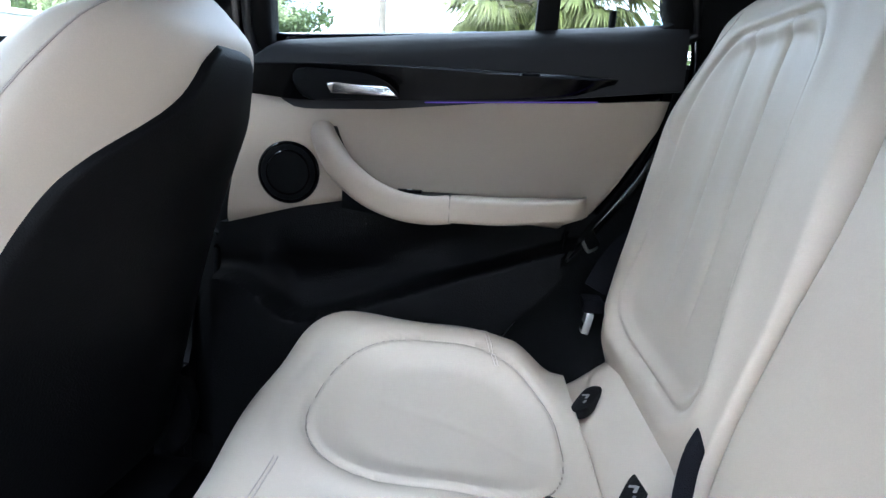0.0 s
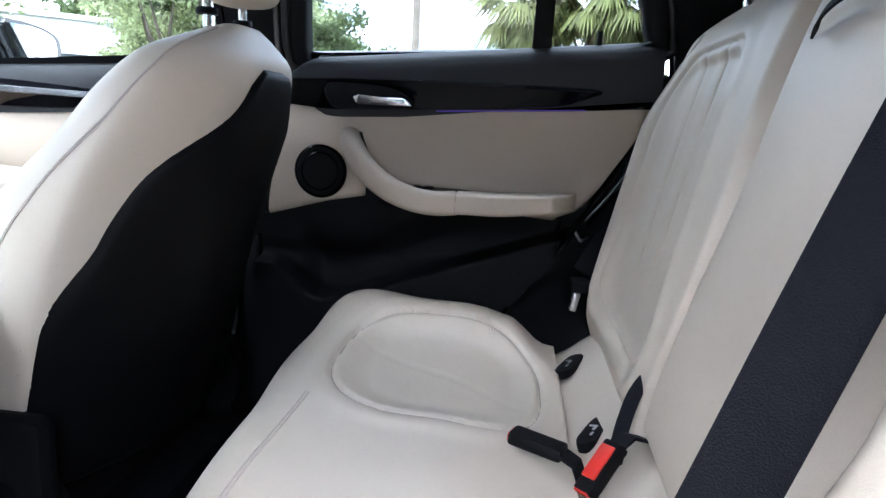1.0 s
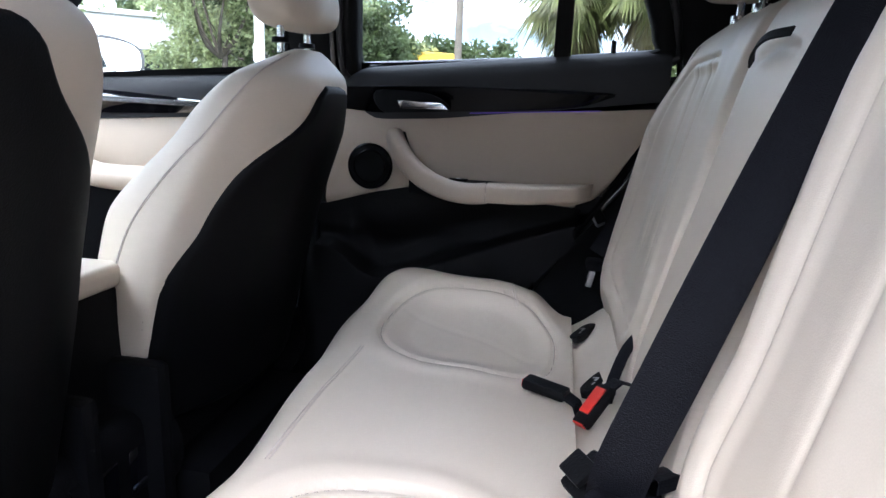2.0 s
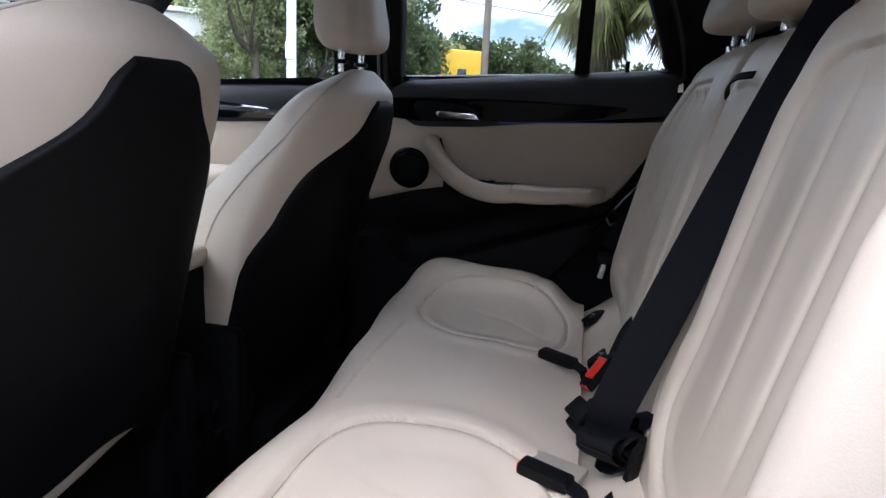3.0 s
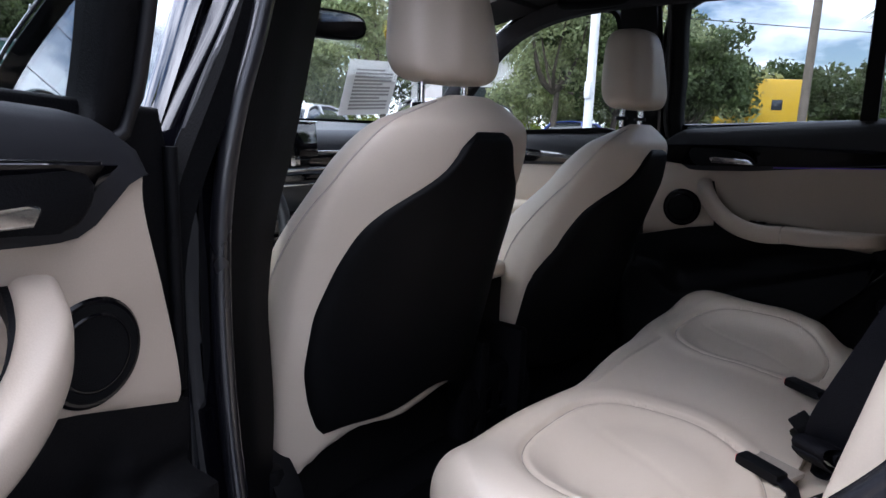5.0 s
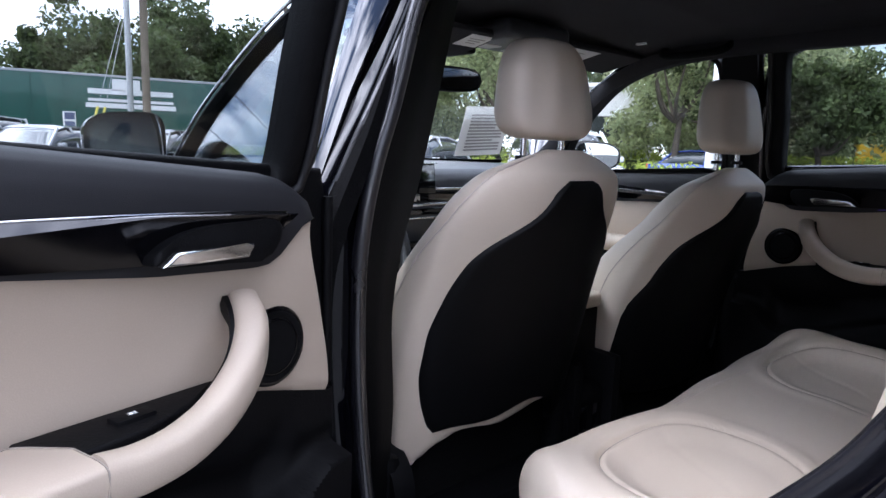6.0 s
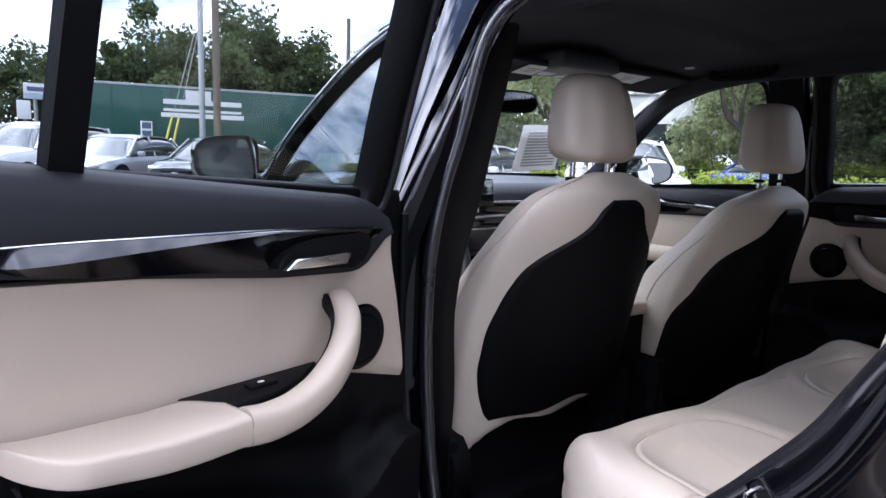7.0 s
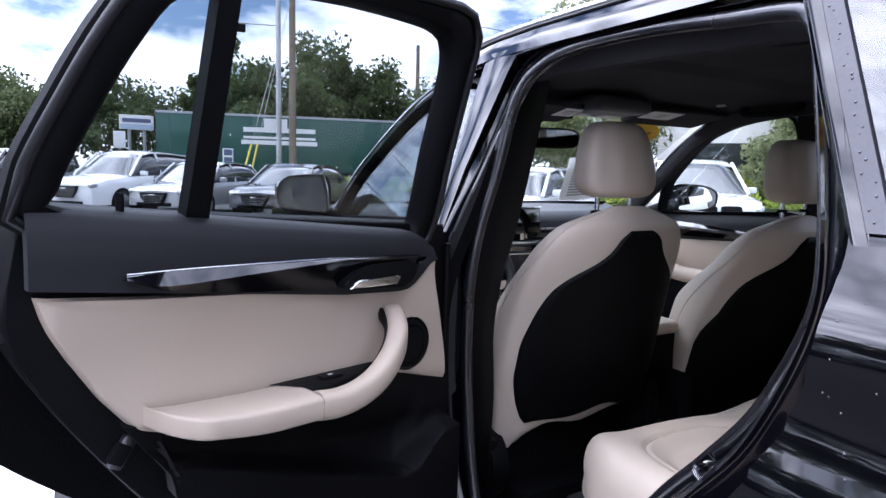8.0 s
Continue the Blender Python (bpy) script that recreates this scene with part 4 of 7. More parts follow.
def oval_d(x, y):
    """Signed distance-like value from the outline of the sewn-in seat panel."""
    x -= .6 * driver_set(y)
    q = (abs((x - OVAL_X) / OVAL_A) ** 2.8 + abs((abs(y) - OVAL_Y) / OVAL_B) ** 2.8) ** (1 / 2.8)
    return (q - 1) * .15


def front_edge(y):
    a = abs(y)
    return -.445 + driver_set(y) - .028 * math.exp(-((a - .37) / .17) ** 2) + .10 * ease((a - .50) / .12) ** 2


def cushion_z(x, y):
    a = abs(y)
    z = .698 - .036 * ease((x + .22) / .20) + .012 * math.exp(-((x + .37) / .07) ** 2)
    d = oval_d(x, y)
    z -= .012 * ease(-d / .05)
    z -= .0075 * bump(d, .0036)
    z += .004 * bump(d - .022, .016)
    z += (.032 if y > 0 else .022) * math.exp(-((a - .545) / .080) ** 2) * ease((-.06 - x) / .07)
    z += .006 * math.exp(-(y / .12) ** 2)
    z -= .0009 * bump(y - (.327 - .45 * (x + .235) if y > 0 else -.305 - .37 * (x + .235)), .010) * ease(-d / .03)
    return z


def cushion(u, v):
    y = -.602 + 1.204 * u
    a = abs(y)
    xf = front_edge(y)
    if v < .72:
        t = v / .72
        x = -.046 + (xf + .062 + .046) * t
        z = cushion_z(x, y)
    else:
        t = (v - .72) / .28
        if t < .55:
            w = t / .55 * math.pi / 2
            x, z = xf + .062 - .062 * math.sin(w), cushion_z(xf + .062, y) - .075 * (1 - math.cos(w))
        else:
            k = (t - .55) / .45
            x, z = xf + .035 * k, cushion_z(xf + .062, y) - .075 - .17 * k
    e = min(1.0, max(0.0, (a - .535) / .067))
    z -= .085 * (1 - math.sqrt(max(0.0, 1 - e ** 2.6)))
    return (x, y, z)


part("seat_cushion", slab(cushion, 200, 130, (0, 0, -0.05)), LEATHER, bench, "oyster leather bench cushion with two sewn-in seat panels", 80)
part("cushion_side", slab(lambda u, v: (-.40 + .36 * u, -.600 + 1.2 * v, .60 - .0 * u), 6, 6, (0, 0, -0.17)), BLACK_LEATHER, bench, "dark bench base")


def on_cushion(x, y):
    xf = front_edge(y)
    return Vector(cushion((y + .602) / 1.204, .72 * (x + .046) / (xf + .062 + .046)))


def double_seam(way):
    """Two rows of thread along way, a list of (x, y) on the cushion."""
    pts = [on_cushion(p.x, p.y) + Vector((0, 0, .0006)) for p in spline([(x, y, 0) for x, y in way], 24)]
    bm = bmesh.new()
    for k in (-1, 1):
        tube(bm, [p + Vector((k * .0022, 0, 0)) for p in pts], .0008, 5)
    part("stitched_seam", bm, THREAD, bench, "", 40)


double_seam([(-.366, -.16), (-.369, -.02), (-.368, .05), (-.369, .165)])
for s in (-1, 1):
    double_seam([(-.177, s * .575), (-.166, s * .52), (-.152, s * .475)])
    bm = bmesh.new()
    pts = []
    for k in range(90):
        a = 2 * math.pi * k / 90
        ca, sa = math.cos(a), math.sin(a)
        y = s * OVAL_Y + OVAL_B * math.copysign(abs(sa) ** (2 / 2.8), sa)
        x = OVAL_X + .6 * driver_set(y) + OVAL_A * math.copysign(abs(ca) ** (2 / 2.8), ca)
        pts.append((x, y, cushion_z(x, y) + .0009))
    tube(bm, pts, .0009, 5, True)
    part("panel_seam", bm, SEAM, bench, "", 40)


# strip behind the cushion, sloping up to the backrest
def strip(u, v):
    y = -.585 + 1.17 * u
    x = -.047 + .105 * v
    z = .648 + .050 * ease(v * 1.1) + .006 * math.sin(math.pi * v)
    return (x, y, z - .05 * ease((abs(y) - .545) / .04) ** 2 - .004 * bump(v, .06))


part("rear_strip", slab(strip, 80, 16, (0, 0, -0.05)), LEATHER, bench, "oyster leather strip with anchor covers", 60)

BACK = [(.60, .016), (.70, .025), (.76, .033), (.82, .044), (.945, .069), (1.05, .091), (1.11, .105), (1.16, .119), (1.19, .131), (1.215, .147), (1.235, .185)]


def split_y(z):
    """Where the outer and centre backrests meet, counted from the middle."""
    return .127 + .036 * ease((1.0 - z) / .30)


def back_x(z):
    return soft_table(BACK, z)


def rounded_rect(y, z, hy, z0, z1, r):
    dy, dz = abs(y) - (hy - r), max(z0 + r - z, z - (z1 - r))
    return math.hypot(max(dy, 0), max(dz, 0)) + min(max(dy, dz), 0) - r


def outer_back(s, y1):
    """One outer backrest, from the split out to |y| = y1."""
    mid = .385

    def fn(u, v):
        a = .13 + (y1 - .13) * u
        top = 1.214 + .016 * math.exp(-((a - mid) / .13) ** 2) - .045 * ease((a - .51) / .09) ** 2
        z = .655 + (top - .655) * min(v / .86, 1.0)
        y0 = split_y(z) + .003
        a = y0 + (y1 - y0) * u
        x = back_x(z)
        w = (v - .86) / .14 * math.pi / 2 if v > .86 else 0
        d = rounded_rect(a - mid - .012 * (z - .9), z, .142 + .016 * bump(z - .80, .07), .742, 1.163, .062)
        x += (.009 if s > 0 else .006) * ease(-d / .026) + .0065 * bump(d, .0042)
        x -= .006 * bump(d - .022, .016) * ease((1.19 - z) / .03)
        for f in (-.046, .046):
            x += (.0048 if s > 0 else .0022) * bump(a - mid - f - .03 * (z - .95), .0048) * ease(-d / .012) * ease((z - .80) / .10)
            x -= (.0022 if s > 0 else .0010) * bump(abs(a - mid - f - .03 * (z - .95)) - .020, .014) * ease(-d / .012) * ease((z - .80) / .10)
        x -= .024 * math.exp(-((a - .555) / .045) ** 2) * ease((1.17 - z) / .13) * ease((z - .66) / .08)
        x += .010 * bump(z - .762, .006) * ease((a - .545) / .02)
        x -= .003 * math.exp(-((a - .20) / .03) ** 2)
        soft = .012 + .024 * ease((z - .86) / .18) if s > 0 else .020 + .075 * ease((z - .78) / .14)
        x += (.045 if s > 0 else .062) * (ease((y0 + soft - a) / soft) + ease((a - y1 + .035) / .035)) ** (2.4 if s > 0 else 1.5)
        if w:
            x, z = x + .055 * (1 - math.cos(w)) + .03 * math.sin(w), z + .022 * math.sin(w)
        return (x, s * a, z)

    p = part("backrest", slab(fn, 170, 170, (0.075, 0, -0.01)), LEATHER, bench, "oyster leather backrest with fluted centre panel", 80)
    # stitching that runs down the bolster and turns in to the fluted panel
    bm = bmesh.new()
    way = spline([(.470, .99, 0), (.505, .945, 0), (.522, .86, 0), (.532, .80, 0), (.552, .72, 0)], 30) if s < 0 else spline([(.528, 1.19, 0), (.543, 1.14, 0), (.548, 1.08, 0), (.540, 1.035, 0), (.527, 1.01, 0)], 30)
    pts = []
    for q in way:
        u = (q.x - split_y(q.y) - .003) / (y1 - split_y(q.y) - .003)
        v = (q.y - .655) / (1.21 - .655) * .86
        pts.append(Vector(fn(u, v)) + Vector((-.0006, 0, 0)))
    for k in (-1, 1):
        tube(bm, [q + Vector((0, k * .0024, 0)) for q in pts], .0007, 5)
    part("stitched_seam", bm, THREAD, p, "", 40)


outer_back(1, .600)
outer_back(-1, .600)


def centre_back(u, v):
    z = .69 + .522 * min(v / .86, 1.0)
    half = split_y(z) - .003
    y = half * (2 * u - 1)
    x = back_x(z) + .001
    w = (v - .86) / .14 * math.pi / 2 if v > .86 else 0
    soft = .012 + .026 * ease((z - .86) / .18)
    edge = ease((abs(y) - half + soft) / soft)
    x += .045 * edge ** 2.4 + .02 * ease((.72 - z) / .03)
    x += .006 * bump(z - 1.148 + .12 * abs(y - .01), .006) * ease((.075 - abs(y - .005)) / .02) - .004 * math.exp(-(y / .09) ** 2)
    if w:
        x, z = x + .055 * (1 - math.cos(w)) + .03 * math.sin(w), z + .022 * math.sin(w)
    return (x, y, z)


cb = part("centre_backrest", slab(centre_back, 70, 110, (0.07, 0, -0.01)), LEATHER, bench, "oyster leather fold-down centre backrest", 80)
bm = bmesh.new()
pull = spline([(.101, .047, 1.133), (.097, .032, 1.142), (.096, .012, 1.150), (.099, -.012, 1.156), (.112, -.036, 1.158)], 20)
strap(bm, pull, .011, .0025, (0.5, .30, 1))
part("pull_strap", bm, WEBBING, cb, "black pull loop")
part("backrest_rear", slab(lambda u, v: (.14 + .125 * v, -.585 + 1.17 * u, .55 + .66 * v), 12, 12, (0.03, 0, 0)), CARPET, bench, "black carpeted backrest rear")


def head_shape(bm, c, w, h, d, lean=0.15, top=.78):
    """A head restraint: rounded block, narrower at the top."""
    c = Vector(c)

    def fn(u, v):
        a, b = 2 * math.pi * u, math.pi * (v - .5)
        cb_, sb = max(math.cos(b), 0.0) ** .42, math.copysign(abs(math.sin(b)) ** .55, math.sin(b))
        k = 1 - (1 - top) * (sb * .5 + .5) ** 1.4
        ca, sa = math.cos(a), math.sin(a)
        x = d / 2 * math.copysign(abs(ca) ** .62, ca) * cb_ * (1 - .22 * (sb * .5 + .5))
        y = w / 2 * math.copysign(abs(sa) ** .62, sa) * cb_ * k
        x += .011 * ease((w * (.33 - .05 * sb) - abs(y)) / (w * .20)) * max(0.0, ca) * cb_
        z = h / 2 * sb
        return c + Vector((x - lean * z, y, z))

    n = 72
    rings = [[bm.verts.new(fn(i / n, j / 28)) for i in range(n)] for j in range(1, 28)]
    lo, hi = bm.verts.new(fn(0, 0) * .5 + fn(.5, 0) * .5), bm.verts.new(fn(0, 1) * .5 + fn(.5, 1) * .5)
    for a, b in zip(rings, rings[1:]):
        for i in range(n):
            bm.faces.new((a[i], a[(i + 1) % n], b[(i + 1) % n], b[i]))
    for i in range(n):
        bm.faces.new((rings[0][(i + 1) % n], rings[0][i], lo))
        bm.faces.new((rings[-1][i], rings[-1][(i + 1) % n], hi))


def rear_head(y, w, z):
    bm = bmesh.new()
    head_shape(bm, (.178, y, z), w, .150, .125, -.22, .88)
    h = part("headrest", bm, LEATHER, bench, "oyster leather rear headrest", 80)
    for k in (-1, 1):
        bm = bmesh.new()
        tube(bm, [(.168, y + k * .062, 1.195), (.176, y + k * .062, z)], .006, 10)
        disc(bm, (.170, y + k * .062, 1.222), (0, 0, 1), .013, .012, 18)
        part("headrest_post", bm, CHROME, h, "chrome post")


rear_head(.365, .30, 1.330)
rear_head(-.365, .30, 1.330)
rear_head(0, .25, 1.308)


# anchor covers on the strip
def anchor_cover(x, y):
    at = Vector((x, y, .669))
    t = thing("anchor_cover", "small black child-seat anchor cover with white symbol", "anchor cover", at, "anchor covers of the bench")
    long = Vector((.45, .87, .10)).normalized()
    normal = long.cross(Vector((-.86, .45, -.28))).normalized()
    normal = normal if normal.z > 0 else -normal
    wide = normal.cross(long)
    bm = bmesh.new()
    outline = [(.041 * math.copysign(abs(math.cos(a)) ** .6, math.cos(a)), .0135 * math.copysign(abs(math.sin(a)) ** .7, math.sin(a))) for a in (2 * math.pi * q / 28 for q in range(28))]
    plate(bm, outline, lambda p, q, d: long * p + wide * q + normal * d, -.008, .004, .002)
    cp = part("cover_plate", bm, PLASTIC, t)
    for p, q, sp, sq in ((.004, .0, .012, .004), (.009, .005, .004, .008), (-.012, -.002, .008, .003)):
        bm = bmesh.new()
        plate(bm, [(p - sp / 2, q - sq / 2), (p + sp / 2, q - sq / 2), (p + sp / 2, q + sq / 2), (p - sp / 2, q + sq / 2)], lambda u, v, d: long * u + wide * v + normal * d, .003, .0046)
        part("symbol", bm, GREY_PRINT, cp, "pale symbol mark", 0)


for ax, ay in ((-.026, .452), (-.012, .225), (-.010, -.238), (-.026, -.46)):
    anchor_cover(ax, ay)


def buckle(at, turn, red_up):
    t = thing("belt_buckle", "black seat belt buckle with red release button", "belt buckle", at, "buckles of the bench")
    r = Matrix.Rotation(turn[2], 3, "Z") @ Matrix.Rotation(turn[1], 3, "Y") @ Matrix.Rotation(turn[0], 3, "X")
    bm = bmesh.new()
    box(bm, r @ Vector((0, 0, 0)), (.066, .027, .016), .005, r)
    part("buckle_body", bm, PLASTIC, t)
    bm = bmesh.new()
    if red_up:
        box(bm, r @ Vector((.004, 0, .0085)), (.042, .020, .004), .002, r)
        box(bm, r @ Vector((-.0325, 0, .002)), (.003, .020, .010), .001, r)
    else:
        box(bm, r @ Vector((-.0325, 0, 0)), (.003, .021, .011), .0015, r)
    part("release_button", bm, RED, t, "red release button")
    bm = bmesh.new()
    strap(bm, [r @ Vector((.03, 0, 0)), r @ Vector((.048, 0, -.006)), r @ Vector((.060, 0, -.03))], .026, .004, r @ Vector((0, 1, 0)))
    part("buckle_strap", bm, WEBBING, t)


buckle((-.088, .141, .689), (0, .06, -.42), False)
buckle((-.022, .098, .690), (-.25, -.75, .75), True)
buckle((-.085, -.207, .680), (0, .05, -.38), False)

strap_t = thing("buckle_strap", "black webbing strap rising between the backrests", "seat belt", (-.01, .12, .69))
bm = bmesh.new()
strap(bm, spline([(.050, .201, .775), (.024, .182, .748), (.006, .150, .716), (-.006, .112, .690)], 20), .018, .003, (.8, -.3, .3))
part("webbing", bm, WEBBING, strap_t, "", 60, (-.01, .12, .69))

# the hollow beside the left buckle, its shade painted on a flat piece
pocket = thing("buckle_well", "leather well beside a buckle, shade put in its colour", "buckle well", (-.075, -.18, .668))
bm = bmesh.new()
box(bm, (0, 0, .006), (.075, .040, .010), .004, Matrix.Rotation(-.38, 3, "Z"))
part("well_floor", bm, SEAM, pocket)

# centre belt and its folded end
belt = thing("seat_belt", "black woven centre seat belt hanging down the backrest", "seat belt", (.03, -.02, .70))
line = spline([(.262, -.100, 1.50), (.205, -.115, 1.38), (.163, -.131, 1.25), (.123, -.138, 1.15), (.087, -.146, 1.05), (.052, -.154, .95), (.017, -.162, .85), (-.014, -.168, .76), (-.020, -.160, .715)], 60)
bm = bmesh.new()
strap(bm, line, .052, .0022, [(.55 + .42 * ease((k - 20) / 36), -.84 + .55 * ease((k - 20) / 36), 0) for k in range(60)])
part("belt_webbing", bm, WEBBING, belt, "black woven webbing", 60, (.03, -.02, .70))
for k, (dx, dy, dz, a, b) in enumerate([(.0, -.05, -.006, .3, .4), (-.012, -.07, .010, -.5, .8), (.012, -.09, .0, .7, .2), (.0, -.105, -.012, -.2, -.5), (-.010, -.12, .006, 1.1, .5), (.010, -.075, .016, -.9, -.3)]):
    r = Matrix.Rotation(a, 3, "Z") @ Matrix.Rotation(b, 3, "Y")
    pts = [r @ Vector((.024 * math.cos(w) + .006 * math.sin(3 * w + k), .004 * k, .015 * math.sin(w) + .005 * math.cos(2 * w + k))) + Vector((dx, dy - .075, dz)) + Vector((.0, .0, .712)) for w in (math.pi * 2 * q / 18 for q in range(16))]
    bm = bmesh.new()
    strap(bm, pts, .046, .003, r @ Vector((0, 1, 0)))
    part("webbing_fold", bm, WEBBING, belt, "folded loose webbing", 60, (.03, -.02, .70))
bm = bmesh.new()
r = Matrix.Rotation(.5, 3, "Z") @ Matrix.Rotation(-.7, 3, "Y")
box(bm, Vector((-.038, -.135, .722)), (.050, .046, .018), .006, r)
box(bm, Vector((-.052, -.142, .738)), (.028, .036, .008), .003, r)
part("belt_tongue_cover", bm, PLASTIC, belt, "black plastic tongue cover", 40, (.03, -.02, .70))
bm = bmesh.new()
tube(bm, [(.012, -.202, .69), (.016, -.207, .73), (.020, -.208, .745)], .009, shape=[(-1, -.35), (1, -.35), (1, .35), (-1, .35)])
part("belt_stalk", bm, PLASTIC, belt, "black belt stalk", 40, (.03, -.02, .70))

# outer belt by the closed door
obelt = thing("seat_belt", "dark outer seat belt with bright metal tongue by the door pillar", "seat belt", (-.02, .575, .73))
bm = bmesh.new()
box(bm, (-.014, .580, .742), (.012, .022, .034), .003, Matrix.Rotation(.2, 3, "Y"))
part("belt_tongue", bm, STEEL, obelt, "bright metal belt tongue", 40, (-.02, .575, .73))
bm = bmesh.new()
box(bm, (-.019, .579, .7365), (.006, .014, .012), .001, Matrix.Rotation(.2, 3, "Y"))
part("tongue_slot", bm, PLASTIC, obelt, "", 40, (-.02, .575, .73))
bm = bmesh.new()
box(bm, (-.008, .590, .770), (.034, .050, .022), .008)
strap(bm, spline([(.0, .595, .79), (.03, .612, .84), (.07, .625, .88)], 12), .046, .002, (1, 0, 0.2))
part("belt_webbing", bm, WEBBING, obelt, "dark webbing", 40, (-.02, .575, .73))


# ---- front seats ----
SEAT_REAR = [(.42, -.690), (.50, -.672), (.60, -.648), (.75, -.612), (.88, -.580), (.98, -.550), (1.06, -.524), (1.12, -.512), (1.155, -.520), (1.172, -.545)]
SEAT_HALF = [(.42, .205), (.50, .225), (.60, .245), (.75, .258), (.88, .257), (.98, .248), (1.05, .233), (1.10, .211), (1.14, .174), (1.162, .130), (1.172, .075)]
SEAT_DEEP = [(.42, .15), (.50, .175), (.60, .200), (.75, .222), (.90, .222), (1.0, .203), (1.08, .170), (1.13, .130), (1.155, .090), (1.172, .035)]
PANEL_HALF = [(.630, .185), (.645, .203), (.70, .224), (.76, .237), (.85, .236), (.93, .218), (.975, .202), (1.00, .186), (1.03, .150), (1.055, .107), (1.08, .079), (1.105, .066), (1.119, .058), (1.128, .044), (1.132, .018)]


def seat_ring(a, z):
    """A point round the backrest at height z; a = 0 looks to the rear."""
    w, t, xr = soft_table(SEAT_HALF, z), soft_table(SEAT_DEEP, z), soft_table(SEAT_REAR, z)
    dome = math.sqrt(max(0.0, 1 - max(0.0, (z - 1.125) / .053) ** 2))
    w, xr, t = w * (.25 + .75 * dome), xr - t * .20 * (1 - dome), t * (.4 + .6 * dome)
    ca, sa = math.cos(a), math.sin(a)
    y = w * math.copysign(abs(sa) ** .72, sa)
    x = xr - t / 2 + t / 2 * math.copysign(abs(ca) ** .80, ca)
    if ca > 0:
        x -= .055 * (abs(y) / .25) ** 2.2 * ca
    else:
        hug = bump(abs(y) - .185, .055) * ease((1.05 - z) / .15)
        x -= .055 * hug * abs(ca) ** .3
        x += .02 * math.exp(-(y / .12) ** 2) * abs(ca) * ease((1.05 - z) / .1)
    return Vector((x, y, z))


def front_seat(dx, y0, inner, hem, head=0.0, low=0.0, rise=0.0):
    """inner: the sign of y towards the console; hem: how much of the leather hem shows under the shell; rise: how far the shoulders are raised."""
    at = Vector((-.70 + dx, y0, .33))
    t = thing("front_seat", "oyster leather front seat with black hard backrest shell", "car seat", at, "front seats of the suv")
    off = Vector((dx, y0, 0))

    def ring(a, z):
        return seat_ring(a, z) + Vector((0, 0, rise * ease((z - .72) / .33)))

    def add(name, bm, mat, label="", smooth=70, parent=None):
        return part(name, bm, mat, parent or t, label, smooth, at)

    heights = [.42 + .756 * (1 - (1 - k / 56) ** 1.6) for k in range(57)]
    bm = bmesh.new()

    def leather(a, z):
        p = ring(a, z)
        floor = .650 + .014 * math.sin(p.y * 26) * (1 - min(1.0, abs(p.y) / .2) ** 2) + (-.083 if p.y * inner < 0 else .0 if hem else .022 + .055 * max(0.0, math.cos(a))) * min(1.0, abs(p.y) / .215) ** 4
        return Vector((p.x, p.y, max(p.z, floor)))

    rings = [[bm.verts.new(leather(2 * math.pi * k / 72, z) + off) for k in range(72)] for z in heights]
    for a, b in zip(rings, rings[1:]):
        for k in range(72):
            bm.faces.new((a[k], a[(k + 1) % 72], b[(k + 1) % 72], b[k]))
    bm.faces.new(rings[0][::-1]), bm.faces.new(rings[-1])
    back = add("backrest", bm, LEATHER, "oyster leather backrest", 80)

    def rear_at(y, z):
        """Rear skin of the backrest at y."""
        w = soft_table(SEAT_HALF, z)
        f = min(abs(y) / w, .999)
        a = math.asin(f ** (1 / .72))
        return ring(math.copysign(a, y), z)

    def shell(u, v):
        z = .632 + .50 * v
        h = soft_table(PANEL_HALF, z)
        if (2 * u - 1) * inner > 0:
            h += (soft_table(SEAT_HALF, z) - h + .002) * ease((.90 - z) / .10)
        y = h * (2 * u - 1)
        z += hem * (.030 + .010 * math.sin(y * 26 + 1.0)) * (1 - v) ** 4 * (1 - min(1.0, abs(y) / .20) ** 2.5)
        z -= (.075 if not hem else .06 * ease((y * inner - .09) / .06)) * (1 - v) ** 3
        rim = min(1.0, min(1 - abs(2 * u - 1), .9) / .10, v / .035, (1 - v) / .03)
        lift = .014 * math.sqrt(max(0.0, 1 - (1 - max(rim, 0)) ** 2)) - .004
        sag = .006 * bump((z - .82) / .16, 1) * bump(y / .15, 1)
        return rear_at(y, z - low * ease((z - .86) / .2)) + off + Vector((lift - sag, 0, 0.0))

    add("back_shell", slab(shell, 60, 60, (-0.006, 0, 0)), BACK_SHELL, "black hard plastic backrest shell with net pocket", 60)
    # stitched seams round the shoulder
    for s in (-1, 1):
        bm = bmesh.new()
        for g in (-.0035, .0035):
            pts = []
            for k in range(40):
                q = k / 39
                z = 1.165 - .56 * q ** 1.15
                a = s * (math.pi * (.43 + .20 * ease(q * 1.4)))
                pts.append(ring(a + g * 3, z) * 1.0 + off + Vector((0, s * .0008, .0008)))
            tube(bm, pts, .0009, 5)
        add("stitched_seam", bm, THREAD, "", 40, back)
        bm = bmesh.new()
        tube(bm, [ring(s * (math.pi * (.43 + .20 * ease(k / 39 * 1.4))), 1.165 - .56 * (k / 39) ** 1.15) + off + Vector((0, s * .0004, .0004)) for k in range(40)], .0012, 5)
        add("seam_groove", bm, SEAM, "seam line darkened for groove shade", 40, back)
    # headrest
    bm = bmesh.new()
    head_shape(bm, (-.548 + head, y0, 1.295 + min(rise, 0) * .7), .232, .182, .115, .10, .74)
    h = add("headrest", bm, LEATHER, "oyster leather headrest", 80)
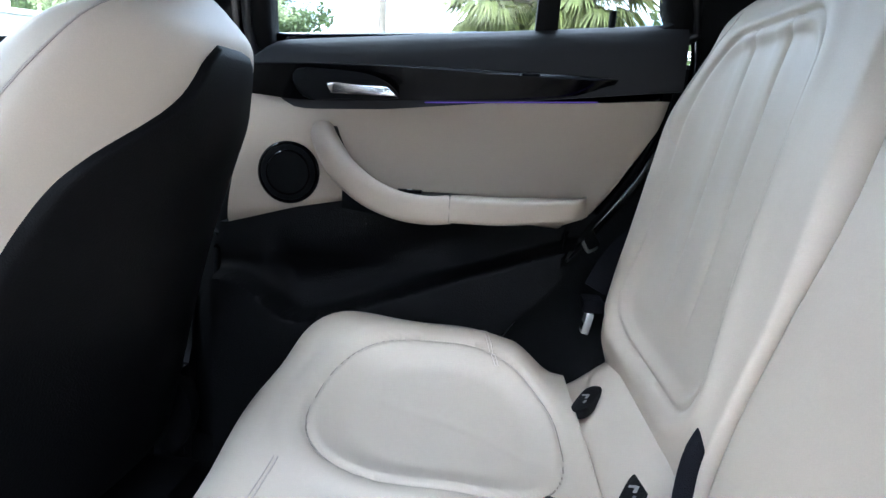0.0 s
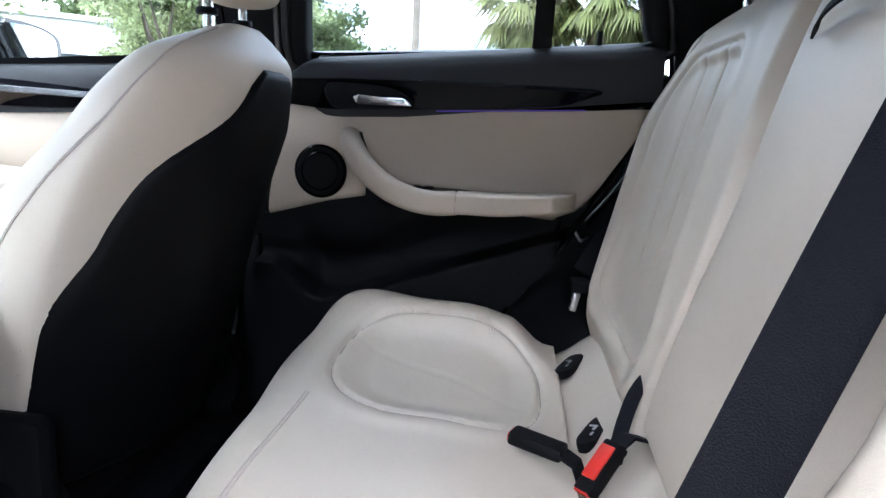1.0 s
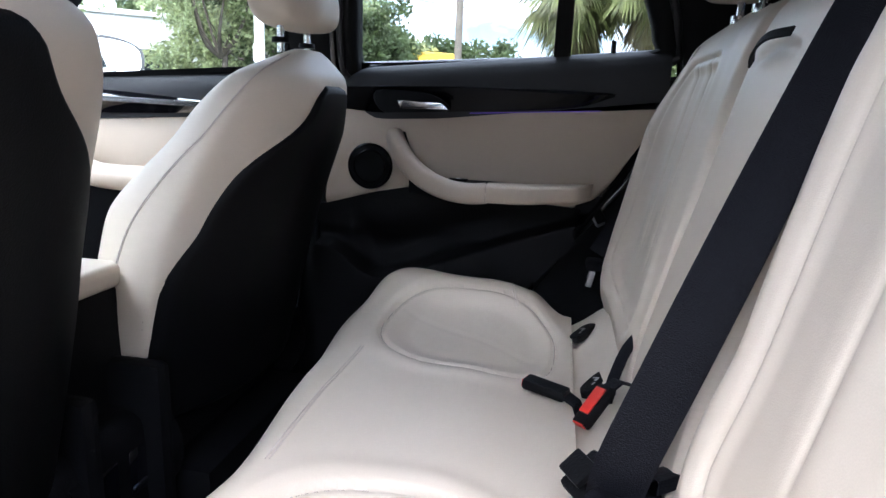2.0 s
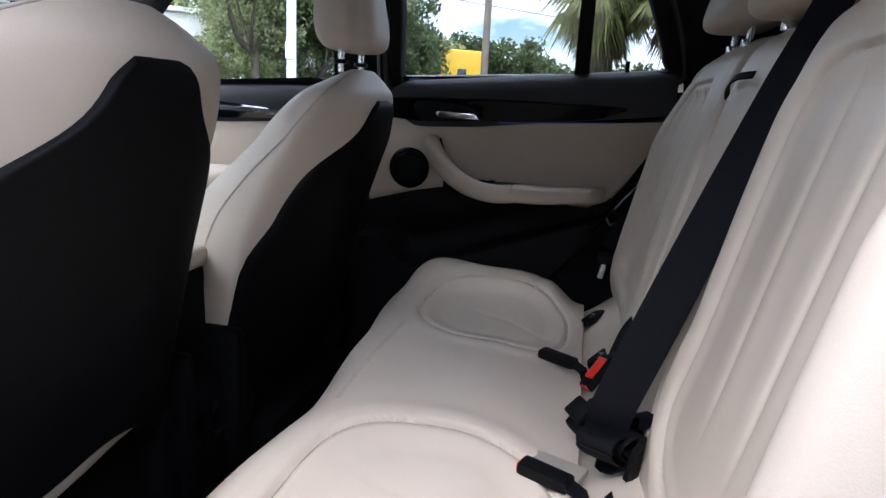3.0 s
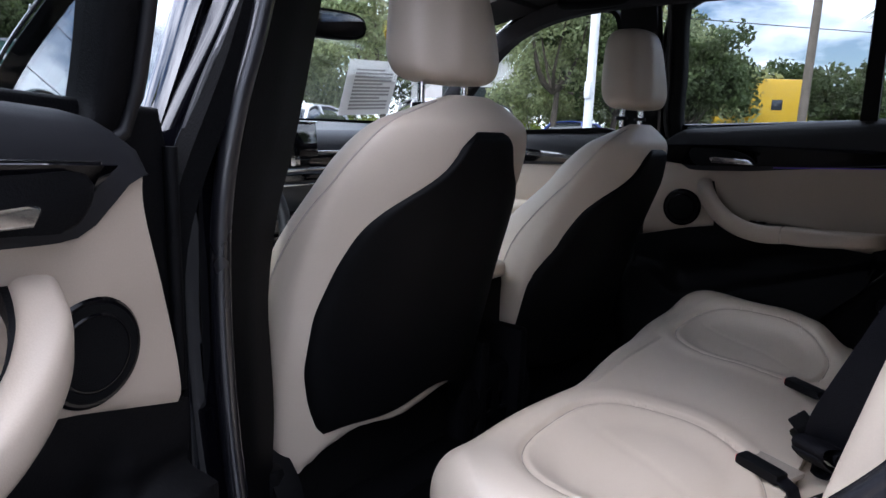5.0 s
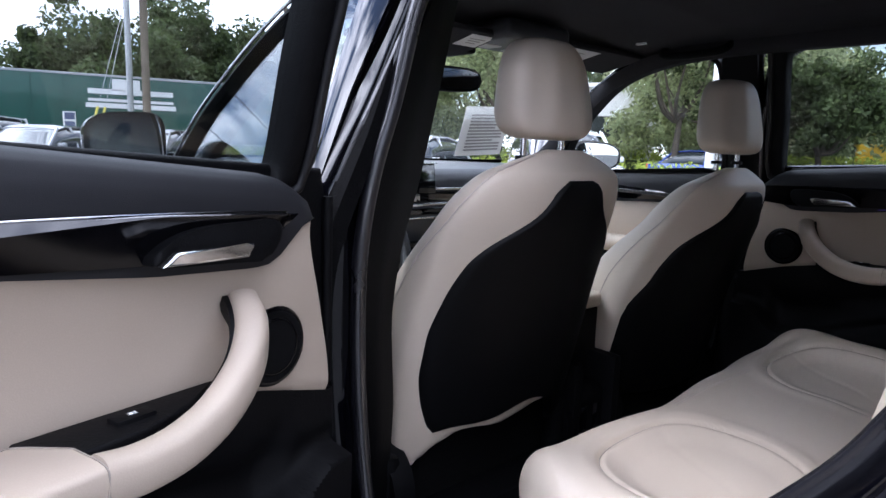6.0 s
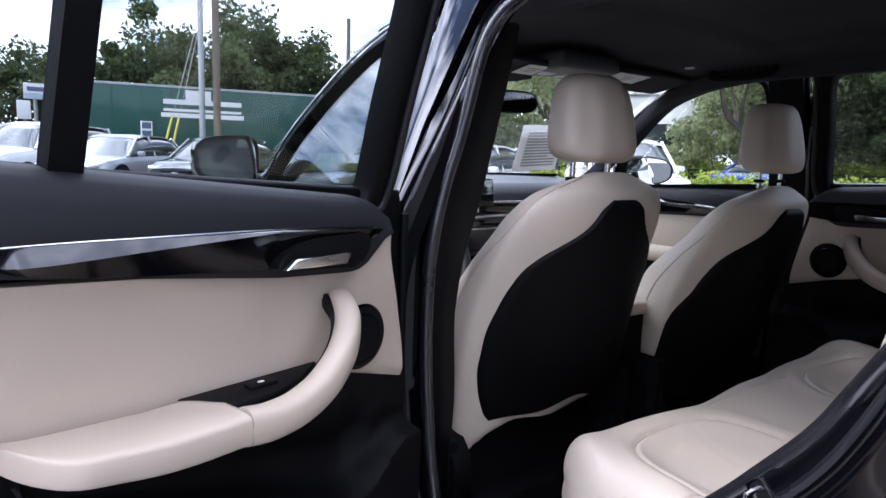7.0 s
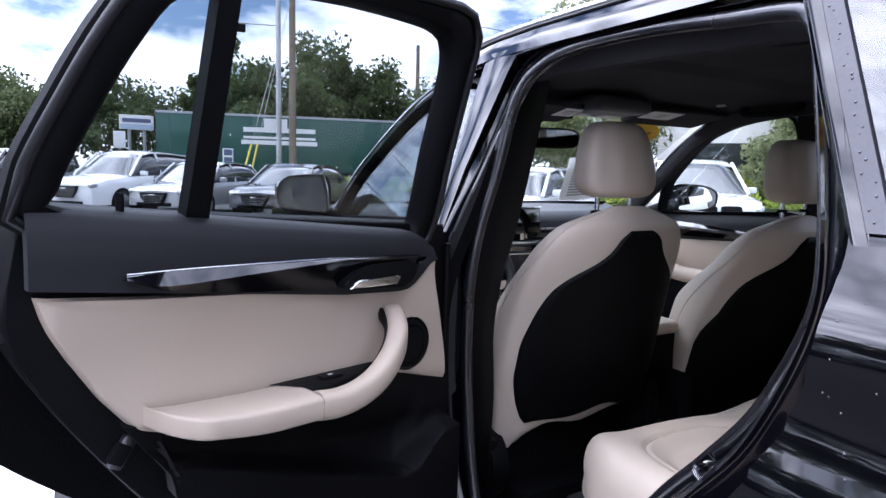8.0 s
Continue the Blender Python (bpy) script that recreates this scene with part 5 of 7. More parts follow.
    for k in (-1, 1):
        bm = bmesh.new()
        tube(bm, [(-.545 + head, y0 + k * .055, 1.150), (-.545 + head, y0 + k * .055, 1.25)], .0062, 12)
        add("headrest_post", bm, CHROME, "chrome post", 40, h)
        bm = bmesh.new()
        disc(bm, (-.545 + head, y0 + k * .055, 1.166), (0, 0, 1), .014, .008, 20)
        add("post_collar", bm, PLASTIC, "", 40, h)
    # cushion and side valance
    def cush(u, v):
        y = -.245 + .49 * u
        x = -.83 - .39 * v
        z = .575 + .045 * v + .04 * bump(abs(y) - .225, .04) - .10 * ease((v - .86) / .14) ** 2 - .05 * ease((abs(y) - .235) / .025) ** 2
        return Vector((x + dx, y + y0, z))
    add("seat_cushion", slab(cush, 40, 30, (0, 0, -0.11)), LEATHER, "oyster leather seat cushion", 80)
    for s in (-1, 1):
        bm = bmesh.new()
        box(bm, Vector((-.95 + dx, y0 + s * .268, .54 if s == inner else .50)), (.54 if s == inner else .50, .035, .29 if s == inner else .21), .016)
        add("side_valance", bm, PLASTIC, "black seat valance", 40)
        bm = bmesh.new()
        disc(bm, Vector((-.775 + dx, y0 + s * .232, .525)), (0, s, 0), .095, .045, 28)
        add("recliner_cover", bm, PLASTIC, "black recliner cover", 40)
        bm = bmesh.new()
        box(bm, Vector((-.93 + dx, y0 + s * .20, .35)), (.55, .045, .05), .006)
        add("seat_rail", bm, STEEL, "", 40)
    add("lower_cover", slab(lambda u, v: Vector((-.745 + dx + .02 * v, y0 - .215 + .43 * u, .37 + .265 * v)), 8, 8, (-.012, 0, 0)), CARPET, "black cloth lower backrest cover", 40)
    bm = bmesh.new()
    box(bm, Vector((-.80 + dx, y0, .42)), (.30, .42, .10), .02)
    add("seat_base", bm, PLASTIC, "black seat base", 40)


front_seat(.03, .352, -1, 0.0, -.010, .010, -.019)
front_seat(.014, -.318, 1, 1.0, -.053, .007, .010)


# ---- centre console, dashboard, steering wheel, mirror ----
console = thing("centre_console", "black centre console with oyster arm rest lid", "car console", (-.9, .02, .36))
CA = (-.9, .02, .36)
bm = bmesh.new()
box(bm, (-.88, .018, .808), (.30, .215, .036), .014, None, 3)
part("arm_rest_lid", bm, LEATHER, console, "oyster leather arm rest lid", 60, CA)
bm = bmesh.new()
box(bm, (-.887, .018, .66), (.30, .225, .28), .03, None, 3)
box(bm, (-.80, .018, .50), (.24, .27, .22), .035, None, 3)
part("console_body", bm, PLASTIC, console, "black console body", 40, CA)
bm = bmesh.new()
box(bm, (-1.18, .018, .66), (.34, .21, .09), .02)
part("console_front", bm, PIANO, console, "gloss black gear panel", 40, CA)
bm = bmesh.new()
tube(bm, [(-1.16, .018, .70), (-1.15, .018, .78)], .018, 12)
box(bm, (-1.15, .018, .80), (.07, .045, .045), .014)
part("gear_lever", bm, BLACK_LEATHER, console, "", 40, CA)
for k in range(2):
    bm = bmesh.new()
    box(bm, (-.682, -.028 + .092 * k, .525), (.006, .070, .075), .004)
    v = part("air_vent", bm, PIANO, console, "rear air vent", 40, CA)
    bm = bmesh.new()
    box(bm, (-.6785, -.028 + .092 * k, .500), (.004, .060, .004))
    part("chrome_line", bm, CHROME, v, "chrome line", 40, CA)

dash = thing("dashboard", "dark layered dashboard with screen and air vents", "dashboard", (-1.55, 0, .7))
DA = (-1.55, 0, .7)


def dash_fn(u, v):
    y = -.69 + 1.38 * u
    prof = [(0, -1.662, 1.137), (.25, -1.58, 1.128), (.45, -1.50, 1.108), (.52, -1.475, 1.083), (.60, -1.48, 1.04), (.75, -1.47, .95), (.88, -1.50, .86), (1.0, -1.58, .70)]
    x, z = lerp_table([(a, b) for a, b, c in prof], v), lerp_table([(a, c) for a, b, c in prof], v)
    hood = bump(y + .33, .16)
    return (x + .04 * hood * bump(v - .45, .12) - .06 * (abs(y) / .7) ** 3, y, z + .03 * hood * bump(v - .42, .12))


part("dash_top", slab(dash_fn, 50, 30, (-0.02, 0, -0.03)), DASH, dash, "dark soft-touch dashboard", 60, DA)
bm = bmesh.new()
box(bm, (-1.37, -.050, 1.085), (.016, .235, .098), .006, Matrix.Rotation(-.12, 3, "Y"))
sc = part("screen", bm, SCREEN, dash, "dark display screen", 40, DA)
bm = bmesh.new()
box(bm, (-1.361, -.050, 1.134), (.012, .235, .004), .001, Matrix.Rotation(-.12, 3, "Y"))
part("screen_edge", bm, CHROME, sc, "", 40, DA)
for zc, h, mt in ((1.046, .008, CHROME), (.994, .010, CHROME), (.951, .006, CHROME), (.971, .022, PIANO), (1.021, .040, PIANO)):
    bm = bmesh.new()
    box(bm, (-1.432 if mt is CHROME else -1.44, .14, zc), (.016, .96, h), .002)
    part("dash_band", bm, mt, dash, "bright dashboard band" if mt is CHROME else "gloss black dashboard band", 40, DA)
for yc in (-.13, .03, .55):
    bm = bmesh.new()
    for k in range(4):
        box(bm, (-1.425, yc, 1.007 + .010 * k), (.02, .11, .003), 0, Matrix.Rotation(.3, 3, "Y"))
    av = part("air_vent", bm, PLASTIC, dash, "black slatted air vent", 40, DA)
    bm = bmesh.new()
    box(bm, (-1.418, yc, 1.021), (.01, .034, .030), .004)
    part("vent_key", bm, CHROME, av, "", 40, DA)
bm = bmesh.new()
box(bm, (-1.46, .018, .82), (.03, .24, .10), .01)
part("control_panel", bm, PIANO, dash, "gloss black control panel", 40, DA)
for yc in (-.06, .10):
    bm = bmesh.new()
    disc(bm, (-1.446, yc, .84), (1, 0, 0), .024, .02, 28)
    part("control_knob", bm, CHROME, dash, "", 40, DA)

wheel_t = thing("steering_wheel", "black leather steering wheel", "steering wheel", (-1.24, -.335, .91))
bm = bmesh.new()
tilt = Matrix.Rotation(radians(-24), 3, "Y")
ringpts = [Vector((-1.24, -.335, .91)) + tilt @ Vector((0, .185 * math.cos(a), .185 * math.sin(a))) for a in (2 * math.pi * k / 48 for k in range(48))]
tube(bm, ringpts, .0165, 10, True, up=(1, 0, 0))
part("rim", bm, BLACK_LEATHER, wheel_t, "", 60, (-1.24, -.335, .91))
bm = bmesh.new()
box(bm, (-1.275, -.335, .905), (.05, .14, .11), .02, tilt)
for a in (0, math.pi, -math.pi / 2):
    box(bm, Vector((-1.26, -.335, .905)) + tilt @ Vector((0, .12 * math.cos(a), .12 * math.sin(a))), (.02, .12 if a != -math.pi / 2 else .05, .04 if a != -math.pi / 2 else .12), .008, tilt)
part("hub", bm, PLASTIC, wheel_t, "", 40, (-1.24, -.335, .91))
bm = bmesh.new()
tube(bm, [(-1.29, -.335, .89), (-1.48, -.335, .81)], .05, 12)
part("column", bm, PLASTIC, wheel_t, "", 40, (-1.24, -.335, .91))

rvm = thing("interior_mirror", "black frameless interior mirror", "mirror", (-1.20, .0, 1.39))
RA = (-1.20, .0, 1.39)
bm = bmesh.new()
plate(bm, [(.118 * math.copysign(abs(math.cos(a)) ** .5, math.cos(a)), .036 * math.copysign(abs(math.sin(a)) ** .6, math.sin(a))) for a in (2 * math.pi * q / 36 for q in range(36))],
      lambda y, z, d: Vector((-1.272 + d + .24 * y, y + .010, 1.388 + z)), -.020, .014, .006)
part("mirror_housing", bm, PLASTIC, rvm, "", 40, RA)
bm = bmesh.new()
plate(bm, [(.108 * math.copysign(abs(math.cos(a)) ** .5, math.cos(a)), .029 * math.copysign(abs(math.sin(a)) ** .6, math.sin(a))) for a in (2 * math.pi * q / 36 for q in range(36))],
      lambda y, z, d: Vector((-1.272 + d + .24 * y, y + .010, 1.388 + z)), .012, .0165)
part("mirror_glass", bm, MIRROR, rvm, "mirror glass", 30, RA)
bm = bmesh.new()
tube(bm, [(-1.285, -.02, 1.39), (-1.30, -.02, 1.44), (-1.22, -.02, 1.475)], .012, 8)
box(bm, (-1.20, -.02, 1.462), (.12, .07, .03), .01)
part("mirror_stem", bm, PLASTIC, rvm, "", 40, RA)

# roof console, sun visors, grab handles
rc = thing("roof_console", "dark roof console with reading lamps", "roof console", (-.98, 0, 1.47))
bm = bmesh.new()
box(bm, (-.99, 0, 1.476), (.20, .24, .050), .022, None, 4)
part("console_shell", bm, DASH, rc, "", 40, (-.98, 0, 1.47))
for k in (-1, 1):
    bm = bmesh.new()
    box(bm, (-1.03, k * .060, 1.4515), (.05, .075, .006), .002)
    part("lamp_lens", bm, WHITE_PRINT, rc, "pale lamp lens", 40, (-.98, 0, 1.47))


def visor(y, mark, z=1.466, wide=.145):
    """mark: where along its width the label sits."""
    t = thing("sun_visor", "dark cloth sun visor with white warning label", "sun visor", (-1.02, y, 1.46), "sun visors")
    at = (-1.02, y, 1.46)
    turn = Matrix.Rotation(-.20, 3, "Y")
    bm = bmesh.new()
    box(bm, (-1.02, y, z), (.16, .36, .016), .006, turn)
    vp = part("visor_pad", bm, HEADLINER, t, "", 40, at)
    bm = bmesh.new()
    box(bm, Vector((-1.02, y, z)) + turn @ Vector((.030, mark, -.0088)), (.075, wide, .001), 0, turn)
    part("label", bm, WHITE_PRINT, vp, "white warning label", 0, at)
    bm = bmesh.new()
    for k in range(3):
        box(bm, Vector((-1.02, y, z)) + turn @ Vector((.044 - .014 * k, mark, -.0098)), (.003, .05 - .01 * k, .001), 0, turn)
    part("label_print", bm, GREY_PRINT, vp, "grey lines of print", 0, at)


visor(.37, -.105)
visor(-.27, .13, 1.450, .075)


def grab_handle(x, s):
    t = thing("grab_handle", "black folded roof grab handle", "grab handle", (x, s * .52, 1.49), "roof grab handles")
    bm = bmesh.new()
    tube(bm, spline([(x - .10, s * .535, 1.498), (x - .085, s * .50, 1.475), (x, s * .488, 1.468), (x + .085, s * .50, 1.475), (x + .10, s * .535, 1.498)], 20), .012, 10)
    part("handle_bar", bm, PLASTIC, t, "", 60, (x, s * .52, 1.49))


for hx, hs in ((-.76, 1), (-.02, 1), (-.02, -1)):
    grab_handle(hx, hs)
bm = bmesh.new()
box(bm, (0, 0, 0), (.03, .012, .006), .002)
hook = thing("coat_hook", "small pale roof button by the grab handle", "coat hook", (-.86, .40, 1.497))
part("button", bm, WHITE_PRINT, hook)

# yellow price decal high on the windscreen
YELLOW = material("yellow_decal", (0.85, 0.55, 0.03), 0.5, grain=(60, "noise"), spread=0.05)
ORANGE = material("orange_decal_print", (0.55, 0.16, 0.02), 0.5, grain=(60, "noise"), spread=0.05)
decal = thing("windscreen_decal", "yellow oval price decal on the windscreen", "decal", (-1.22, .36, 1.38))


def on_screen(y, k):
    """A place on the inner face of the windscreen, k of its height up."""
    half = .70 - .12 * k
    u = (y + half) / (2 * half)
    return Vector((-1.83 + .76 * k - .03 * (1 - (2 * u - 1) ** 2) + .004, y, 1.04 + .44 * k - .004))


bm = bmesh.new()
bm.faces.new([bm.verts.new(on_screen(.335 + .135 * math.cos(a), .845 + .105 * math.sin(a))) for a in (2 * math.pi * q / 40 for q in range(40))])
part("decal_oval", bm, YELLOW, decal, "", 0, (-1.22, .36, 1.38))
bm = bmesh.new()
for k in range(4):
    y = .262 + .044 * k
    bm.faces.new([bm.verts.new(on_screen(y + a, b) + Vector((.002, 0, -.002))) for a, b in ((0, .81), (.024, .81), (.024, .89), (0, .89))])
part("decal_print", bm, ORANGE, decal, "orange bars of print", 0, (-1.22, .36, 1.38))

# printed sheet taped to the windscreen
sheet_t = thing("window_sheet", "white printed sheet taped inside the windscreen", "paper sheet", (-1.45, .27, 1.25))


def on_sheet(u, v):
    """A place on the sheet that hangs from the screen."""
    return Vector((-1.45 + .015 * v + .004 * math.sin(3 * u + 2 * v), .222 + .225 * u + .035 * v + .015 * u * v, 1.156 + .172 * v + .012 * u))


bm = slab(on_sheet, 8, 8, (-0.0008, 0, 0))
sh = part("sheet", bm, PAPER, sheet_t, "", 30, (-1.45, .27, 1.25))
for k in range(12):
    v0 = .10 + .064 * k
    wd = .62 if k % 4 == 3 else .82
    bm = bmesh.new()
    bm.faces.new([bm.verts.new(on_sheet(.14 + a * .92, b) + Vector((.0025, 0, 0))) for a, b in ((0, v0), (wd, v0), (wd, v0 + .036), (0, v0 + .036))])
    part("print_line", bm, GREY_PRINT, sh, "", 0, (-1.45, .27, 1.25))

# door striker on the jamb
striker = thing("door_striker", "bright steel door striker loop on the jamb", "door striker", (.036, -.745, .875))
bm = bmesh.new()
r = Matrix.Rotation(.75, 3, "Y")
loop = [Vector((-.013, 0, .0)), Vector((-.013, -.024, 0)), Vector((-.009, -.030, 0)), Vector((.009, -.030, 0)), Vector((.013, -.024, 0)), Vector((.013, 0, 0))]
tube(bm, [r @ p for p in loop], .0034, 8)
part("striker_loop", bm, CHROME, striker)
bm = bmesh.new()
box(bm, (0, 0.002, 0), (.045, .006, .022), .003, r)
part("striker_plate", bm, JAMB, striker)


# ---- outdoors ----
CONCRETE = material("grey_lot_asphalt", (0.036, 0.036, 0.036), 0.85, grain=(60, "noise"), bump=0.4, spread=0.10, stain=(0.028, 0.028, 0.028), stain_scale=0.5)
ASPHALT = material("asphalt_road", (0.085, 0.085, 0.09), 0.9, grain=(60, "noise"), bump=0.5, spread=0.2, stain=(0.065, 0.065, 0.068), stain_scale=0.3)
GRASS = material("mown_grass", (0.10, 0.16, 0.035), 0.9, grain=(40, "noise"), bump=1.0, spread=0.35, stain=(0.13, 0.15, 0.05), stain_scale=0.6, spec=0.2)
LEAF = leaf_material("oak_leaves", (0.066, 0.098, 0.040))
# Leaf colour paled to imitate the bright veil of the car's glass.
LEAF_VEILED = leaf_material("veil_paled_leaves", (0.26, 0.32, 0.19), 0.5)
HEDGE = leaf_material("clipped_hedge_leaves", (0.30, 0.40, 0.09), 0.5)
PALM = leaf_material("palm_fronds", (0.125, 0.150, 0.055))
PALM_DRY = leaf_material("dry_palm_fronds", (0.125, 0.115, 0.055))
BARK = material("grey_bark", (0.10, 0.083, 0.068), 0.95, grain=(14, "noise"), bump=1.0, spread=0.4, spec=0.2)
WOOD_POLE = material("weathered_pole_wood", (0.20, 0.165, 0.13), 0.9, grain=(20, "noise"), bump=0.6, spread=0.25, spec=0.2)
GALV = material("galvanised_pole", (0.42, 0.43, 0.44), 0.5, 0.6, grain=(8, "noise"), spread=0.12)
WHITE_PAINT = material("white_paint", (0.78, 0.78, 0.78), 0.4, grain=(5, "noise"), spread=0.04)
STUCCO = material("white_stucco", (0.74, 0.73, 0.71), 0.9, grain=(20, "noise"), bump=0.3, spread=0.06)
GREEN_BOX = material("green_trailer_paint", (0.012, 0.075, 0.055), 0.4, grain=(2, "noise"), spread=0.15, coat=0.3)
TRUCK_YELLOW = material("yellow_truck_paint", (0.72, 0.44, 0.02), 0.35, grain=(4, "noise"), spread=0.06, coat=0.4)
CAR_WHITE = material("white_car_paint", (0.76, 0.77, 0.78), 0.2, grain=(9, "noise"), spread=0.03, coat=1.0)
CAR_SILVER = material("silver_car_paint", (0.45, 0.46, 0.48), 0.25, 0.5, grain=(9, "noise"), spread=0.05, coat=1.0)
CAR_GREY = material("dark_grey_car_paint", (0.07, 0.075, 0.085), 0.2, 0.3, grain=(9, "noise"), spread=0.08, coat=1.0)
CAR_BLUE = material("blue_car_paint", (0.03, 0.07, 0.32), 0.2, 0.2, grain=(9, "noise"), spread=0.06, coat=1.0)
CAR_GLASS = material("car_window_glass", (0.03, 0.035, 0.04), 0.05, grain=(3, "noise"), spread=0.1, coat=1.0)
LAMP = material("headlamp_glass", (0.55, 0.56, 0.58), 0.1, 0.4, grain=(30, "noise"), spread=0.2, coat=1.0)
ROOF_TILE = material("brown_roof_tiles", (0.20, 0.10, 0.07), 0.85, grain=(6, "noise"), bump=0.6, spread=0.25)
SIGN_BLUE = material("pale_blue_sign_face", (0.45, 0.55, 0.68), 0.5, grain=(5, "noise"), spread=0.05)
SIGN_INK = material("dark_sign_ink", (0.10, 0.12, 0.22), 0.6, grain=(5, "noise"), spread=0.05)
YELLOW_GUARD = material("yellow_guy_guard", (0.70, 0.60, 0.10), 0.6, grain=(9, "noise"), spread=0.08)

g = part("ground", slab(lambda u, v: (-600 + 1200 * u, -600 + 1200 * v, 0), 3, 3, (0, 0, -0.5)), CONCRETE, None, "", 0)
tagged(g, "grey asphalt car park reaching the horizon", "ground", "", "structure")


def ribbon(name, a, b, width, z, mat, label, category):
    """A long flat strip on the ground from a to b."""
    a, b = Vector((*a, 0)), Vector((*b, 0))
    side = (b - a).normalized().cross(Vector((0, 0, 1))) * width / 2
    ob = part(name, slab(lambda u, v: a.lerp(b, u) + side * (2 * v - 1) + Vector((0, 0, z)), 20, 3, (0, 0, -0.1)), mat, None, "", 0)
    return tagged(ob, label, category, "", "structure")


ribbon("road", (-60, -6), (60, 62), 9.0, .010, ASPHALT, "asphalt road beyond the hedge", "road")
ribbon("road", (-36, -60), (-27, 60), 9.0, .014, ASPHALT, "asphalt road along the car park", "road")
# White strip added to paint the brightly lit ground beside the open door.
ribbon("bright_ground_strip", (-7.0, -1.80), (2.0, -1.72), .36, .008, WHITE_PAINT, "broad white strip standing in for brightly lit ground", "road marking")
ribbon("grass_verge", (-30, 4.5), (28, 38.5), 4.2, .006, GRASS, "mown grass verge beside the road", "grass")
ribbon("grass_verge", (-60, 12), (60, 80), 9.0, .005, GRASS, "mown grass beyond the road", "grass")
ribbon("grass_verge", (-41, -60), (-32, 60), 3.0, .007, GRASS, "mown grass under the trees", "grass")


def leaf_cloud(centres, count, size, flat=1.0, seed=1):
    """Many small leaf blades scattered in clumps."""
    r = random.Random(seed)
    verts, faces = [], []
    for _ in range(count):
        c, rad = centres[r.randrange(len(centres))]
        d = Vector((r.gauss(0, 1), r.gauss(0, 1), r.gauss(0, 1) * flat)).normalized() * rad * (r.random() ** .45)
        p = Vector(c) + d
        n = Vector((r.gauss(0, 1), r.gauss(0, 1), r.gauss(0, .8) + .4)).normalized()
        a = n.orthogonal().normalized()
        a.rotate(Matrix.Rotation(r.random() * 6.28, 3, n))
        b = n.cross(a)
        s = size * (.6 + .8 * r.random())
        k = len(verts)
        verts += [p - a * s, p + b * s * .5 + n * s * .15, p + a * s, p - b * s * .5 + n * s * .15]
        faces.append((k, k + 1, k + 2, k + 3))
    bm = bmesh.new()
    me = bpy.data.meshes.new("cloud")
    me.from_pydata([tuple(v) for v in verts], [], faces)
    bm.from_mesh(me)
    bpy.data.meshes.remove(me)
    return bm


def tree(x, y, height, spread, trunk, mat, seed, leaves=8500, size=.125, label="broad green tree with a grey trunk", low=.35):
    r = random.Random(seed)
    t = thing("tree", label, "tree", (x, y, 0), "trees round the car park")
    bm = bmesh.new()
    fork = height * low
    tube(bm, spline([(0, 0, 0), (r.uniform(-.1, .1), r.uniform(-.1, .1), fork * .5), (r.uniform(-.2, .2), r.uniform(-.2, .2), fork)], 8), [trunk * (1 - .06 * k) for k in range(8)], 9)
    clumps = []
    for k in range(7):
        a = 2 * math.pi * k / 7 + r.uniform(-.3, .3)
        reach = spread * r.uniform(.45, .8)
        top = fork + (height - fork) * r.uniform(.35, .85)
        end = Vector((math.cos(a) * reach, math.sin(a) * reach, top))
        limb = end * .72 + Vector((0, 0, fork * .20))
        tube(bm, spline([(0, 0, fork * .92), limb * .5 + Vector((r.uniform(-.2, .2), r.uniform(-.2, .2), fork * .30)), limb], 7), [trunk * .5 * (1 - .12 * q) for q in range(7)], 6)
        for _ in range(4):
            clumps.append((end + Vector((r.gauss(0, .22) * spread, r.gauss(0, .22) * spread, r.gauss(0, .10) * height)), spread * r.uniform(.16, .34)))
    for _ in range(10):
        a, q = r.uniform(0, 6.28), r.random() ** .5
        zz = fork * .95 + (height - fork) * r.uniform(.1, .95)
        w = math.sin(math.pi * min(1, max(.05, (zz - fork * .8) / (height - fork * .7)))) ** .6
        clumps.append((Vector((math.cos(a) * q * spread * .85 * w, math.sin(a) * q * spread * .85 * w, zz)), spread * r.uniform(.2, .36)))
    part("trunk", bm, BARK, t, "grey bark trunk and limbs")
    part("crown", leaf_cloud(clumps, leaves, size, .8, seed), mat, t, "crown of many small leaves", 0)


